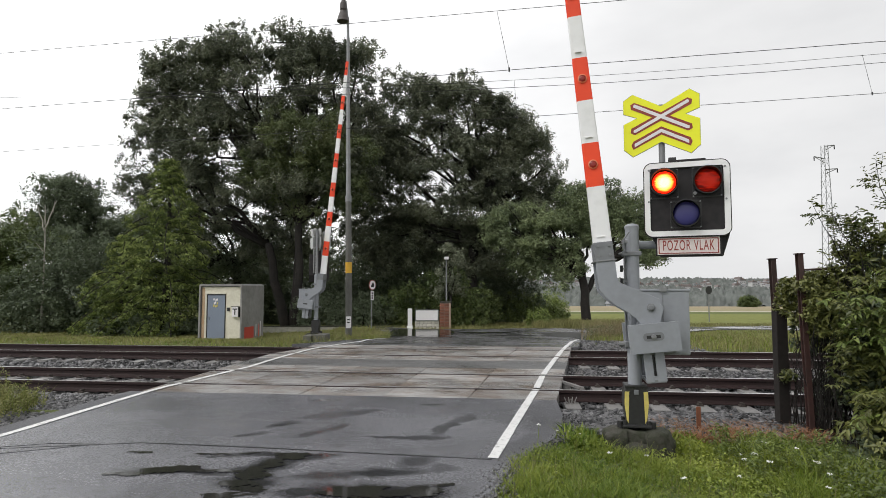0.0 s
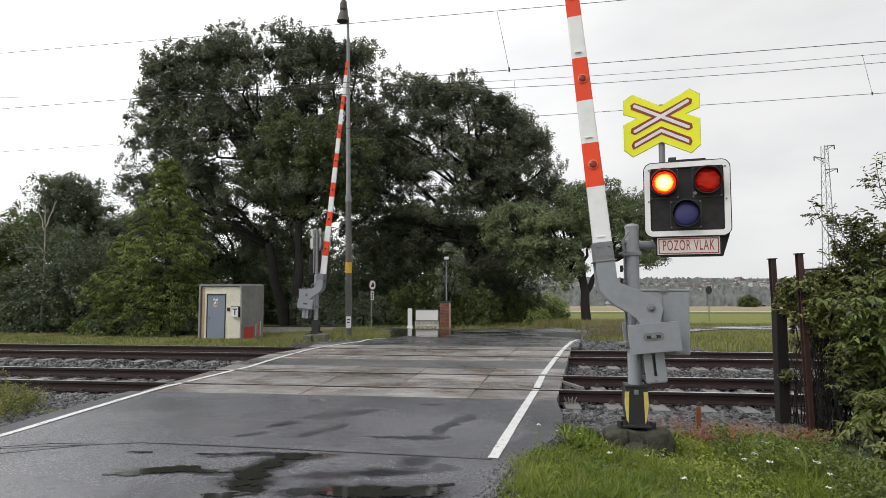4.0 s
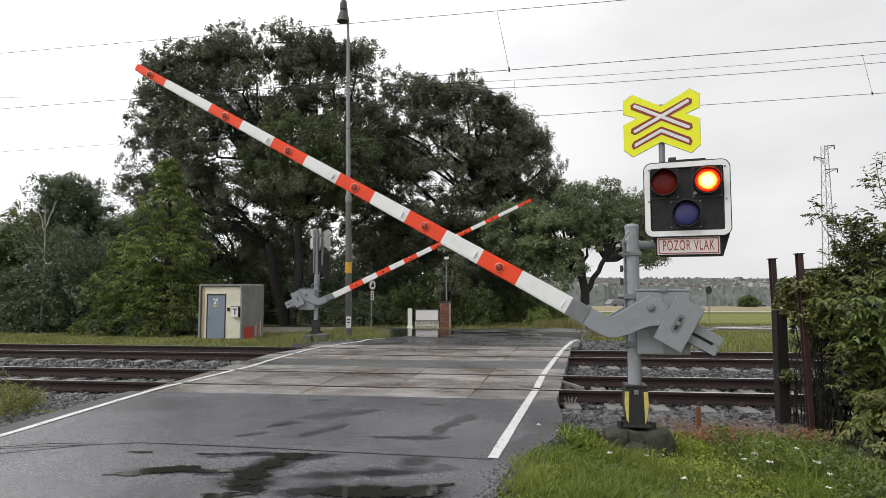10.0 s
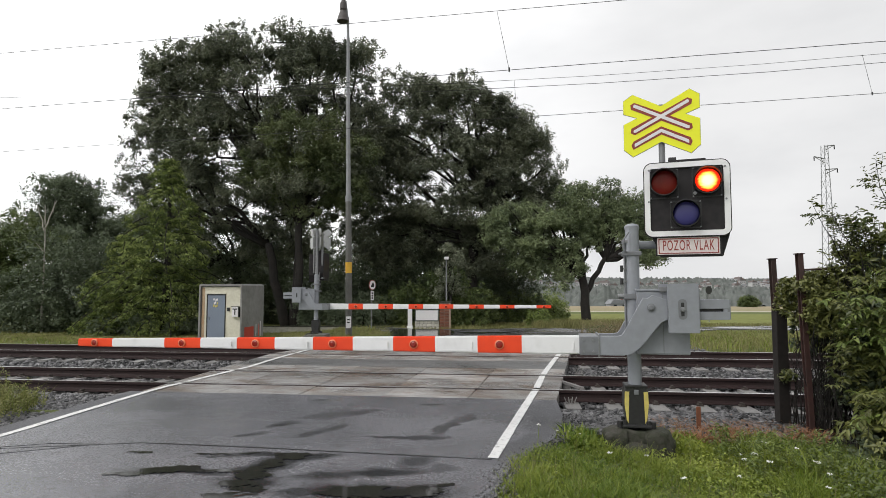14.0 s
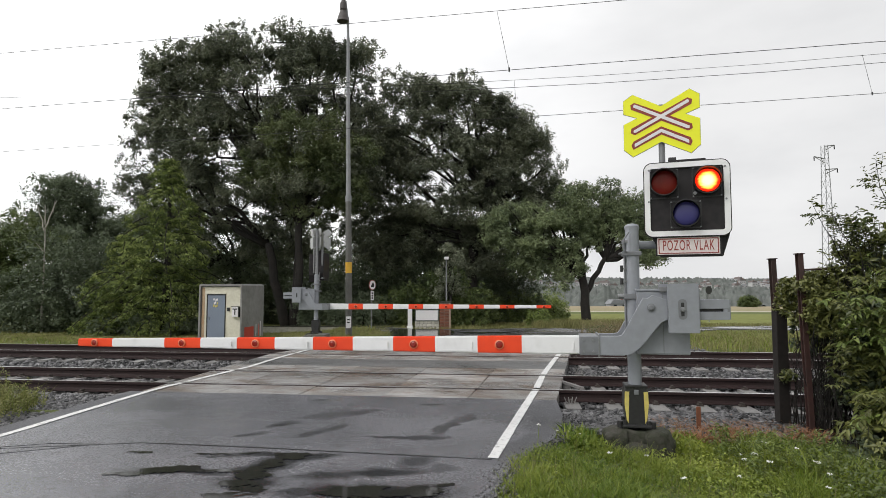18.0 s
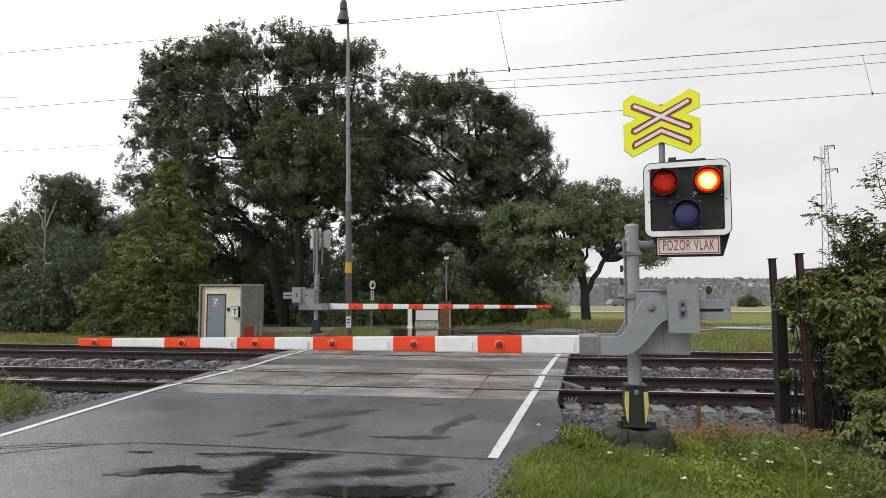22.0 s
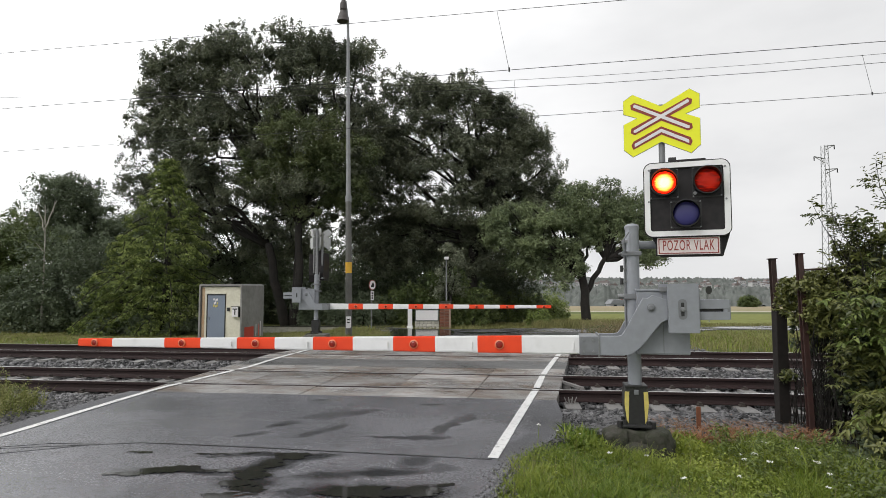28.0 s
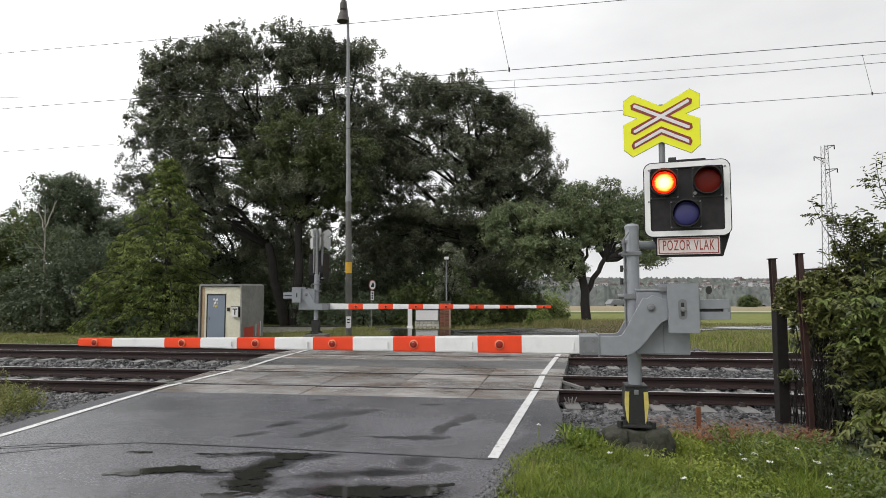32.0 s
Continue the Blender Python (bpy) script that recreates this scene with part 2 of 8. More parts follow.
def glow_mat(name, core, rim, strength, ribs=-0.035, reach=(0.022, 0.062, 0.082), fine=18.0):
    """Lit lamp face: bright in the middle, redder to the rim, with the streaks of the ribbed glass."""
    m = bpy.data.materials.new(name)
    m.use_nodes = True
    nt = m.node_tree
    nt.nodes.clear()
    out = nt.nodes.new("ShaderNodeOutputMaterial")
    em = nt.nodes.new("ShaderNodeEmission")
    coord = nt.nodes.new("ShaderNodeTexCoord")
    length = nt.nodes.new("ShaderNodeVectorMath")
    length.operation = "LENGTH"
    drawn = nt.nodes.new("ShaderNodeMapping")
    drawn.inputs["Rotation"].default_value = (0, 0.25, 0)
    drawn.inputs["Scale"].default_value = (0.35 * fine, fine, 2.2 * fine)
    wave = nt.nodes.new("ShaderNodeTexNoise")
    wave.inputs["Scale"].default_value, wave.inputs["Detail"].default_value = 2.0, 2.0
    wob = nt.nodes.new("ShaderNodeMath")
    wob.operation = "MULTIPLY_ADD"
    wob.inputs[1].default_value = ribs
    ramp = nt.nodes.new("ShaderNodeValToRGB")
    ramp.color_ramp.elements.new(0.5)
    for e, p, c in zip(ramp.color_ramp.elements, reach, (core, (core[0], core[1] * 0.42, core[2] * 0.12), rim)):
        e.position, e.color = p, (*c, 1)
    em.inputs["Strength"].default_value = strength
    link = nt.links.new
    link(coord.outputs["Object"], length.inputs[0])
    link(coord.outputs["Object"], drawn.inputs["Vector"])
    link(drawn.outputs["Vector"], wave.inputs["Vector"])
    link(wave.outputs["Fac"], wob.inputs[0])
    link(length.outputs["Value"], wob.inputs[2])
    link(wob.outputs[0], ramp.inputs["Fac"])
    link(ramp.outputs["Color"], em.inputs["Color"])
    link(em.outputs["Emission"], out.inputs["Surface"])
    return m


ASPHALT = wet_road_mat("wet_asphalt", (0.187, 0.188, 0.206), (0.103, 0.104, 0.114), gloss=(0.08, 0.27), streak=0.72, run=(1.7, 0.5, 1.0), relief=0.45)
ASPHALT_FAR = wet_road_mat("wet_far_asphalt", (0.15, 0.15, 0.155), (0.06, 0.06, 0.063), gloss=(0.05, 0.36), patch=0.8, streak=0.4)
PANEL = wet_road_mat("wet_concrete_panel", (0.46, 0.45, 0.44), (0.16, 0.155, 0.15), gloss=(0.14, 0.5), vary=0.2, stain=(0.64, 0.53, 0.45), streak=0.55)
PANEL_DARK = wet_road_mat("dark_infill", (0.16, 0.159, 0.158), (0.08, 0.08, 0.08), gloss=(0.2, 0.5))
soaked_patches(ASPHALT, [(-1.52, 5.20, 0.24, 0.52, -22, 1.1), (-1.55, 4.86, 0.32, 0.20, 0, 1.2), (-1.0, 4.6, 0.4, 0.12, 0, 0.9), (-1.22, 5.55, 0.30, 0.16, 20, 1.0), (-0.95, 4.98, 0.35, 0.12, 0, 0.85), (-0.50, 5.08, 0.50, 0.13, 8, 1.0), (-0.25, 5.40, 0.17, 0.26, -10, 0.8), (-0.50, 4.60, 0.70, 0.24, 0, 1.2), (0.0, 5.2, 0.2, 0.1, 0, 0.6),
                         (-1.40, 6.42, 0.24, 0.12, 35, 0.9), (-1.18, 6.72, 0.24, 0.10, 45, 0.75), (-0.45, 6.28, 0.45, 0.07, 0, 0.95), (-0.15, 6.22, 0.22, 0.08, 0, 0.95), (0.03, 6.68, 0.12, 0.40, -25, 0.95), (0.25, 7.1, 0.14, 0.3, -25, 0.55), (-1.78, 6.85, 0.20, 0.12, 35, 0.8), (-2.05, 6.40, 0.20, 0.09, 20, 0.7), (-1.60, 8.22, 0.22, 0.09, 0, 1.1), (-0.12, 7.95, 0.2, 0.06, 0, 0.9), (-1.1, 7.4, 0.5, 0.14, 35, 0.5), (-1.45, 7.3, 0.4, 0.12, 35, 0.45), (-2.30, 5.12, 0.55, 0.13, 0, 0.9), (-1.75, 5.62, 0.55, 0.08, 0, 0.9), (-1.9, 5.12, 0.6, 0.1, 0, 0.9)])
soaked_patches(ASPHALT, [(1.24, 7.35, 0.32, 1.5, -12, 1.2), (0.80, 6.0, 0.26, 0.9, -30, 1.1), (-4.72, 7.0, 0.22, 2.8, -7, 1.3)], 0.42, 0.55)
LINE = mat("road_paint", (0.70, 0.70, 0.69), (0.24, 0.24, 0.24), rough=0.5, grain=34, big=9, bump=0.5, spread=(0.52, 0.68))
TAR = mat("tar_seam", (0.018, 0.018, 0.019), rough=0.3)
WATER = water_mat("puddle_water")
RUFFLED = water_mat("ruffled_water", 0.42)
# bed coloured near-black: the shade in gaps between stones is put into it
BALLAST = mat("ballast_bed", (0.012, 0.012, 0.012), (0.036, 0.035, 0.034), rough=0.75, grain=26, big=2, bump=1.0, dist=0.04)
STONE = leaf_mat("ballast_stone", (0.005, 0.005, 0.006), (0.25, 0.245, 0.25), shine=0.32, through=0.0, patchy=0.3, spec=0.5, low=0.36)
DRYSTONE = leaf_mat("rusty_ballast", (0.12, 0.075, 0.05), (0.24, 0.15, 0.09), shine=0.6, through=0.0)
RAIL = mat("rail_rust", (0.020, 0.012, 0.012), (0.036, 0.019, 0.018), rough=0.7, grain=30, spec=0.35)
RAILTOP = mat("rail_running_face", (0.72, 0.72, 0.72), (0.55, 0.54, 0.53), rough=0.30, metal=0.9)
SLEEPER = mat("sleeper_concrete", (0.235, 0.228, 0.22), (0.12, 0.116, 0.11), rough=0.6, grain=25, vary=0.15)
CLIP = mat("clip_rusty", (0.10, 0.085, 0.075), (0.05, 0.04, 0.035), rough=0.6, metal=0.3)
GREY = mat("grey_paint", (0.275, 0.29, 0.315), (0.22, 0.23, 0.25), rough=0.4, grain=14, big=2.5, bump=0.04, spread=(0.4, 0.75))
GREY_DARK = mat("grey_paint_dark", (0.2, 0.21, 0.22), (0.15, 0.155, 0.165), rough=0.45, grain=14, big=2.5, bump=0.04)
STEEL = mat("galvanised_steel", (0.26, 0.265, 0.27), (0.19, 0.195, 0.2), rough=0.42, metal=0.35, grain=18)
RED = mat("reflective_red", (0.90, 0.068, 0.010), (0.78, 0.052, 0.010), rough=0.5, grain=6, big=1, bump=0.02)
WHITE = mat("reflective_white", (0.82, 0.82, 0.82), (0.68, 0.68, 0.67), rough=0.35, grain=8, big=2, bump=0.02, spread=(0.5, 0.8))
LAMP_COLLAR = mat("pale_red_collar", (0.88, 0.26, 0.13), rough=0.4, bump=0.0)
LAMP_RED = mat("lamp_red", (0.30, 0.016, 0.008), (0.20, 0.012, 0.007), rough=0.2, grain=30)
BLACK = mat("black_rubber", (0.014, 0.014, 0.014), (0.03, 0.03, 0.03), rough=0.45)
BOARD = mat("signal_black", (0.012, 0.011, 0.012), (0.030, 0.026, 0.027), rough=0.55, big=5, grain=16, spec=0.3)
YELLOW = mat("yellow_film", (0.66, 0.55, 0.14), (0.45, 0.38, 0.12), rough=0.45)
SIGN_YELLOW = mat("fluorescent_yellow", (0.86, 0.88, 0.012), (0.80, 0.82, 0.012), rough=0.4, grain=4, bump=0.0)
SIGN_RED = mat("sign_dark_red", (0.29, 0.038, 0.026), rough=0.4, bump=0.0)
SIGN_WHITE = mat("sign_white", (0.78, 0.76, 0.78), (0.7, 0.68, 0.7), rough=0.4, bump=0.0)
PLATE_PINK = mat("aged_white_plate", (0.72, 0.66, 0.64), (0.6, 0.52, 0.5), rough=0.45, big=8)
BLOCK = mat("grey_cast_concrete", (0.15, 0.145, 0.13), (0.07, 0.07, 0.06), rough=0.85, grain=18, big=4, bump=0.5)
CONCRETE = mat("weathered_concrete", (0.060, 0.056, 0.046), (0.020, 0.026, 0.010), rough=0.85, grain=22, big=5, bump=0.9, dist=0.02)
CREAM = mat("cream_plaster", (0.72, 0.69, 0.58), (0.60, 0.57, 0.46), rough=0.7, grain=12, big=1.5, bump=0.1)
PLASTER_GREY = mat("grey_cement", (0.27, 0.265, 0.26), (0.18, 0.175, 0.17), rough=0.8, grain=6, big=1.2, bump=0.2)
DOOR_BLUE = mat("blue_grey_door", (0.21, 0.25, 0.32), (0.17, 0.2, 0.26), rough=0.5)
RUST = mat("rusted_iron", (0.03, 0.02, 0.018), (0.06, 0.03, 0.024), rough=0.75, grain=24, bump=0.3)
RUST_RED = mat("red_oxide_iron", (0.060, 0.023, 0.019), (0.030, 0.018, 0.016), rough=0.7, grain=18, bump=0.3)
BARK = mat("bark", (0.022, 0.018, 0.015), (0.010, 0.009, 0.008), rough=0.9, grain=9, big=2, bump=0.8, dist=0.05)
BRICK = mat("red_brick", (0.25, 0.105, 0.066), (0.15, 0.062, 0.042), rough=0.8, grain=12, vary=0.25)
OAK = leaf_mat("oak_leaves", (0.066, 0.080, 0.052), (0.27, 0.29, 0.19), shine=0.38, through=0.34, spec=0.5, alone=0.75)
OLIVE = leaf_mat("olive_leaves", (0.072, 0.098, 0.042), (0.225, 0.255, 0.105), shine=0.5, through=0.34, spec=0.4, alone=0.55)
ASH = leaf_mat("locust_leaves", (0.085, 0.118, 0.058), (0.35, 0.41, 0.205), shine=0.42, through=0.25, spec=0.5, alone=0.8)
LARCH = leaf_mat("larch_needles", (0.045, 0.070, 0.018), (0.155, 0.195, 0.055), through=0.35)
LARCH_YOUNG_LIT = leaf_mat("young_lit_larch_needles", (0.14, 0.19, 0.042), (0.39, 0.455, 0.135), through=0.35)
DARKLEAF = leaf_mat("shade_leaves", (0.074, 0.097, 0.056), (0.205, 0.247, 0.146), shine=0.5, through=0.34, spec=0.4, alone=0.55)
SHRUB = leaf_mat("shrub_leaves", (0.060, 0.090, 0.026), (0.20, 0.235, 0.078), through=0.28, alone=0.6)
HEDGE = leaf_mat("hedge_leaves", (0.058, 0.076, 0.020), (0.285, 0.290, 0.090), shine=0.35, through=0.3, spec=0.5)
BRAMBLE = leaf_mat("bramble_leaves", (0.10, 0.145, 0.035), (0.34, 0.40, 0.12), shine=0.38, through=0.3)
GRASS = leaf_mat("grass_blades", (0.080, 0.145, 0.014), (0.36, 0.40, 0.075), shine=0.45)
DRYGRASS = leaf_mat("dry_grass", (0.13, 0.135, 0.042), (0.36, 0.335, 0.15), shine=0.6)
SEEDGRASS = leaf_mat("seeding_grass", (0.17, 0.14, 0.07), (0.42, 0.33, 0.22), shine=0.6)
DEADGRASS = leaf_mat("dead_orange_plants", (0.26, 0.125, 0.065), (0.50, 0.27, 0.15), shine=0.7, through=0.1)
WEED = leaf_mat("yellowish_weeds", (0.15, 0.165, 0.045), (0.45, 0.44, 0.18), shine=0.5, through=0.3)
WILLOW = leaf_mat("silvery_willow_leaves", (0.12, 0.14, 0.09), (0.36, 0.38, 0.27), shine=0.5, through=0.25)
FLOWER = mat("white_petals", (0.8, 0.8, 0.76), rough=0.7, bump=0.0)


# ---- mesh helpers ----
def link_bm(name, bm, material, parent=None, label="", smooth=False):
    me = bpy.data.meshes.new(name)
    bmesh.ops.recalc_face_normals(bm, faces=bm.faces)
    bm.to_mesh(me)
    bm.free()
    for m in material if isinstance(material, (list, tuple)) else (material,):
        me.materials.append(m)
    if smooth:
        me.shade_smooth()
    ob = new(name, me)
    if parent is not None:
        ob.parent = parent
    if label:
        tagged(ob, label)
    return ob


def part(name, bm, material, parent, label="", smooth=False):
    return link_bm(name, bm, material, parent, label, smooth)


def empty(name, x, y, z, rz=0.0, **tags):
    ob = new(name)
    ob.empty_display_size = 0.2
    ob.matrix_basis = pose(x, y, z, 0, 0, rz)
    return tagged(ob, **tags)


def box(x0, x1, y0, y1, z0, z1, bevel=0.0, bm=None):
    own = bmesh.new()
    bmesh.ops.create_cube(own, size=1.0, matrix=Matrix.Translation(((x0 + x1) / 2, (y0 + y1) / 2, (z0 + z1) / 2)) @ Matrix.Diagonal((x1 - x0, y1 - y0, z1 - z0, 1)))
    if bevel:
        bmesh.ops.bevel(own, geom=own.edges[:], offset=bevel, segments=2, profile=0.6, affect="EDGES")
    if bm is None:
        return own
    return join(bm, own)


def join(bm, own):
    me = bpy.data.meshes.new("tmp")
    own.to_mesh(me)
    own.free()
    bm.from_mesh(me)
    bpy.data.meshes.remove(me)
    return bm


def tube(p0, p1, r0, r1=None, seg=14, bm=None, caps=True):
    bm = bm or bmesh.new()
    p0, p1 = Vector(p0), Vector(p1)
    way = p1 - p0
    m = Matrix.Translation((p0 + p1) / 2) @ way.to_track_quat("Z", "Y").to_matrix().to_4x4()
    bmesh.ops.create_cone(bm, cap_ends=caps, segments=seg, radius1=r0, radius2=r0 if r1 is None else r1, depth=way.length, matrix=m)
    return bm


def prism(points, y0, y1, bevel=0.0, bm=None):
    """Plate of the outline points (x, z), from y0 to y1."""
    own = bmesh.new()
    front = [own.verts.new((x, y0, z)) for x, z in points]
    back = [own.verts.new((x, y1, z)) for x, z in points]
    own.faces.new(front)
    own.faces.new(back[::-1])
    for i in range(len(points)):
        j = (i + 1) % len(points)
        own.faces.new((front[i], back[i], back[j], front[j]))
    bmesh.ops.recalc_face_normals(own, faces=own.faces)
    if bevel:
        rim = [e for e in own.edges if abs(e.verts[0].co.y - e.verts[1].co.y) < 1e-6]
        bmesh.ops.bevel(own, geom=rim, offset=bevel, segments=2, profile=0.6, affect="EDGES")
    if bm is None:
        return own
    return join(bm, own)


def lathe(profile, seg=24, bm=None, turn=None):
    """Turned solid of (radius, z) pairs."""
    bm = bm or bmesh.new()
    turn = turn or Matrix.Identity(4)
    rings = []
    for r, z in profile:
        rings.append([bm.verts.new(turn @ Vector((r * math.cos(2 * math.pi * k / seg), r * math.sin(2 * math.pi * k / seg), z))) for k in range(seg)])
    for a, b in zip(rings, rings[1:]):
        for k in range(seg):
            bm.faces.new((a[k], a[(k + 1) % seg], b[(k + 1) % seg], b[k]))
    bm.faces.new(rings[0][::-1])
    bm.faces.new(rings[-1])
    return bm


FACING = pose(0, 0, 0, 90, 0, 0)  # turned solids that look along -y


def mesh_from(name, verts, faces, material, parent=None, label="", kind=""):
    me = bpy.data.meshes.new(name)
    verts, faces = np.asarray(verts, np.float32), np.asarray(faces, np.int32)
    n, k = faces.shape
    me.vertices.add(len(verts))
    me.vertices.foreach_set("co", verts.ravel())
    me.loops.add(n * k)
    me.loops.foreach_set("vertex_index", faces.ravel())
    me.polygons.add(n)
    me.polygons.foreach_set("loop_start", np.arange(0, n * k, k, dtype=np.int32))
    me.update(calc_edges=True)
    me.materials.append(material)
    ob = new(name, me)
    if parent is not None:
        ob.parent = parent
    return tagged(ob, label, kind=kind)


def leaves_at(points, size, droop=0.3, narrow=0.55, gen=rng, lift=0.9):
    """A diamond leaf at every point, its face mostly turned to the sky."""
    n = len(points)
    tip = gen.normal(size=(n, 3))
    tip[:, 2] = tip[:, 2] * 0.6 - droop
    tip /= np.linalg.norm(tip, axis=1)[:, None]
    face = gen.normal(size=(n, 3)) * 0.75
    face[:, 2] += lift
    side = np.cross(tip, face)
    side /= np.linalg.norm(side, axis=1)[:, None]
    s = (size * gen.uniform(0.6, 1.3, n))[:, None]
    a, b = points - tip * s * 0.5, points + tip * s * 0.5
    c, d = points + side * s * narrow * 0.5, points - side * s * narrow * 0.5
    verts = np.stack((a, c, b, d), axis=1).reshape(-1, 3)
    faces = np.arange(4 * n).reshape(n, 4)
    return verts, faces


def in_ball(n, gen):
    way = gen.normal(size=(n, 3))
    way /= np.linalg.norm(way, axis=1)[:, None]
    return way * gen.uniform(0, 1, (n, 1)) ** (1 / 3)


def clumped(lobes, clumps, per, clump_r, leaf, gen=rng, hollow=0.55, flat=0.9, narrow=0.6, droop=0.25, gaps=0.0, shoots=0.25, bough=0.0):
    """Crown of leaf clumps over the outside of the lobes: leaves of a clump face outwards and upwards; gaps open where
    boughs are missing, and short upright shoots roughen the outline. Returns vertices, faces and clump centres."""
    lobes = np.array(lobes)
    w = lobes[:, 3] ** 2
    n_shoot = int(clumps * shoots)
    total = clumps + n_shoot
    pick = gen.choice(len(lobes), total, p=w / w.sum())
    way = gen.normal(size=(total, 3))
    way[clumps:, 2] = np.abs(way[clumps:, 2]) + 0.3
    way /= np.linalg.norm(way, axis=1)[:, None]
    reach = gen.uniform(hollow, 1.0, total)
    reach[clumps:] = gen.uniform(0.92, 1.07, n_shoot)
    centre = lobes[pick, :3] + way * (lobes[pick, 3] * reach)[:, None] * np.array((1, 1, flat))
    if bough:
        each = 12
        many = int(clumps * 0.62)
        group = np.arange(many) // each
        first = np.arange(0, many, each)
        big = bough * gen.uniform(0.6, 1.2, len(first))
        inside = np.maximum(lobes[pick[first], 3] * gen.uniform(0.75, 1.05, len(first)) - big * 0.7, 0.1)
        heart = lobes[pick[first], :3] + way[first] * inside[:, None] * np.array((1, 1, flat))
        spread = gen.normal(size=(many, 3))
        spread[:, 2] = np.abs(spread[:, 2]) * 1.1 - 0.25
        spread /= np.linalg.norm(spread, axis=1)[:, None]
        centre[:many] = heart[group] + spread * (big[group] * gen.uniform(0.55, 1.0, many))[:, None] * np.array((1.15, 1.0, 0.75))
    size = clump_r * gen.uniform(0.5, 1.3, total)[:, None] * np.array((1.0, 1.0, 0.8))
    size[clumps:] = clump_r * gen.uniform(0.30, 0.55, (n_shoot, 1)) * np.array((0.8, 0.8, 1.5))
    if gaps:
        keep = np.array([noise.noise((x * 0.45, y * 0.10, z * 0.45)) + 0.6 * noise.noise((x * 1.1, y * 0.2, z * 1.1 + 7.0)) < gaps for x, y, z in centre])
    else:
        keep = np.ones(total, bool)
    count = np.where(np.arange(total) < clumps, per, max(3, per // 3)) * keep
    idx = np.repeat(np.arange(total), count)
    n = len(idx)
    out = gen.normal(size=(n, 3))
    out /= np.linalg.norm(out, axis=1)[:, None]
    pts = centre[idx] + out * size[idx] * (gen.uniform(0.05, 1, (n, 1)) ** 0.45)
    face = out * 0.75 + gen.normal(size=(n, 3)) * 0.42 + np.array((0, 0, 0.65))
    face /= np.linalg.norm(face, axis=1)[:, None]
    tip = gen.normal(size=(n, 3)) + np.array((0, 0, -droop))
    tip -= face * np.sum(tip * face, axis=1)[:, None]
    tip /= np.linalg.norm(tip, axis=1)[:, None]
    side = np.cross(face, tip)
    s = (leaf * gen.uniform(0.6, 1.35, n))[:, None]
    a, b = pts - tip * s * 0.5, pts + tip * s * 0.5
    c, d = pts + side * s * narrow * 0.5 - face * s * 0.08, pts - side * s * narrow * 0.5 - face * s * 0.08
    return np.stack((a, c, b, d), axis=1).reshape(-1, 3), np.arange(4 * n).reshape(n, 4), centre[:clumps]


def crown_points(lobes, clumps, per, clump_r, gen=rng, hollow=0.55, flat=0.85, spray=9):
    """Leaf places: boughs over the outside of the lobes, flat sprays on each bough, leaves on each spray."""
    lobes = np.array(lobes)
    w = lobes[:, 3] ** 2
    pick = gen.choice(len(lobes), clumps, p=w / w.sum())
    way = gen.normal(size=(clumps, 3))
    way /= np.linalg.norm(way, axis=1)[:, None]
    rad = lobes[pick, 3] * gen.uniform(hollow, 1.0, clumps)
    centre = lobes[pick, :3] + way * rad[:, None] * np.array((1, 1, flat))
    cr = clump_r * gen.uniform(0.55, 1.2, clumps)
    sprays = np.repeat(centre, spray, axis=0) + in_ball(clumps * spray, gen) * np.repeat(cr, spray)[:, None] * np.array((1, 1, 0.6))
    leaves = max(3, per // spray)
    sr = clump_r * 0.42 * gen.uniform(0.6, 1.3, len(sprays))
    pts = np.repeat(sprays, leaves, axis=0) + in_ball(len(sprays) * leaves, gen) * np.repeat(sr, leaves)[:, None] * np.array((1, 1, 0.45))
    return pts, centre


def limb(bm, p0, p1, r0, r1, bend=0.12, steps=5, seg=8):
    """A crooked tapered branch."""
    p0, p1 = Vector(p0), Vector(p1)
    size = (p1 - p0).length * bend
    pts = [p0]
    for i in range(1, steps):
        f = i / steps
        pts.append(p0.lerp(p1, f) + Vector((rnd.uniform(-1, 1), rnd.uniform(-1, 1), rnd.uniform(-0.5, 1))) * size * math.sin(math.pi * f))
    pts.append(p1)
    rings = []
    for i, p in enumerate(pts):
        f = i / steps
        way = (pts[min(i + 1, steps)] - pts[max(i - 1, 0)]).normalized()
        q = Vector((0, 0, 1)).rotation_difference(way)
        r = r0 + (r1 - r0) * f
        rings.append([bm.verts.new(p + q @ Vector((r * math.cos(2 * math.pi * k / seg), r * math.sin(2 * math.pi * k / seg), 0))) for k in range(seg)])
    for a, b in zip(rings, rings[1:]):
        for k in range(seg):
            bm.faces.new((a[k], a[(k + 1) % seg], b[(k + 1) % seg], b[k]))
    bm.faces.new(rings[-1])
    bm.faces.new(rings[0][::-1])
    return pts


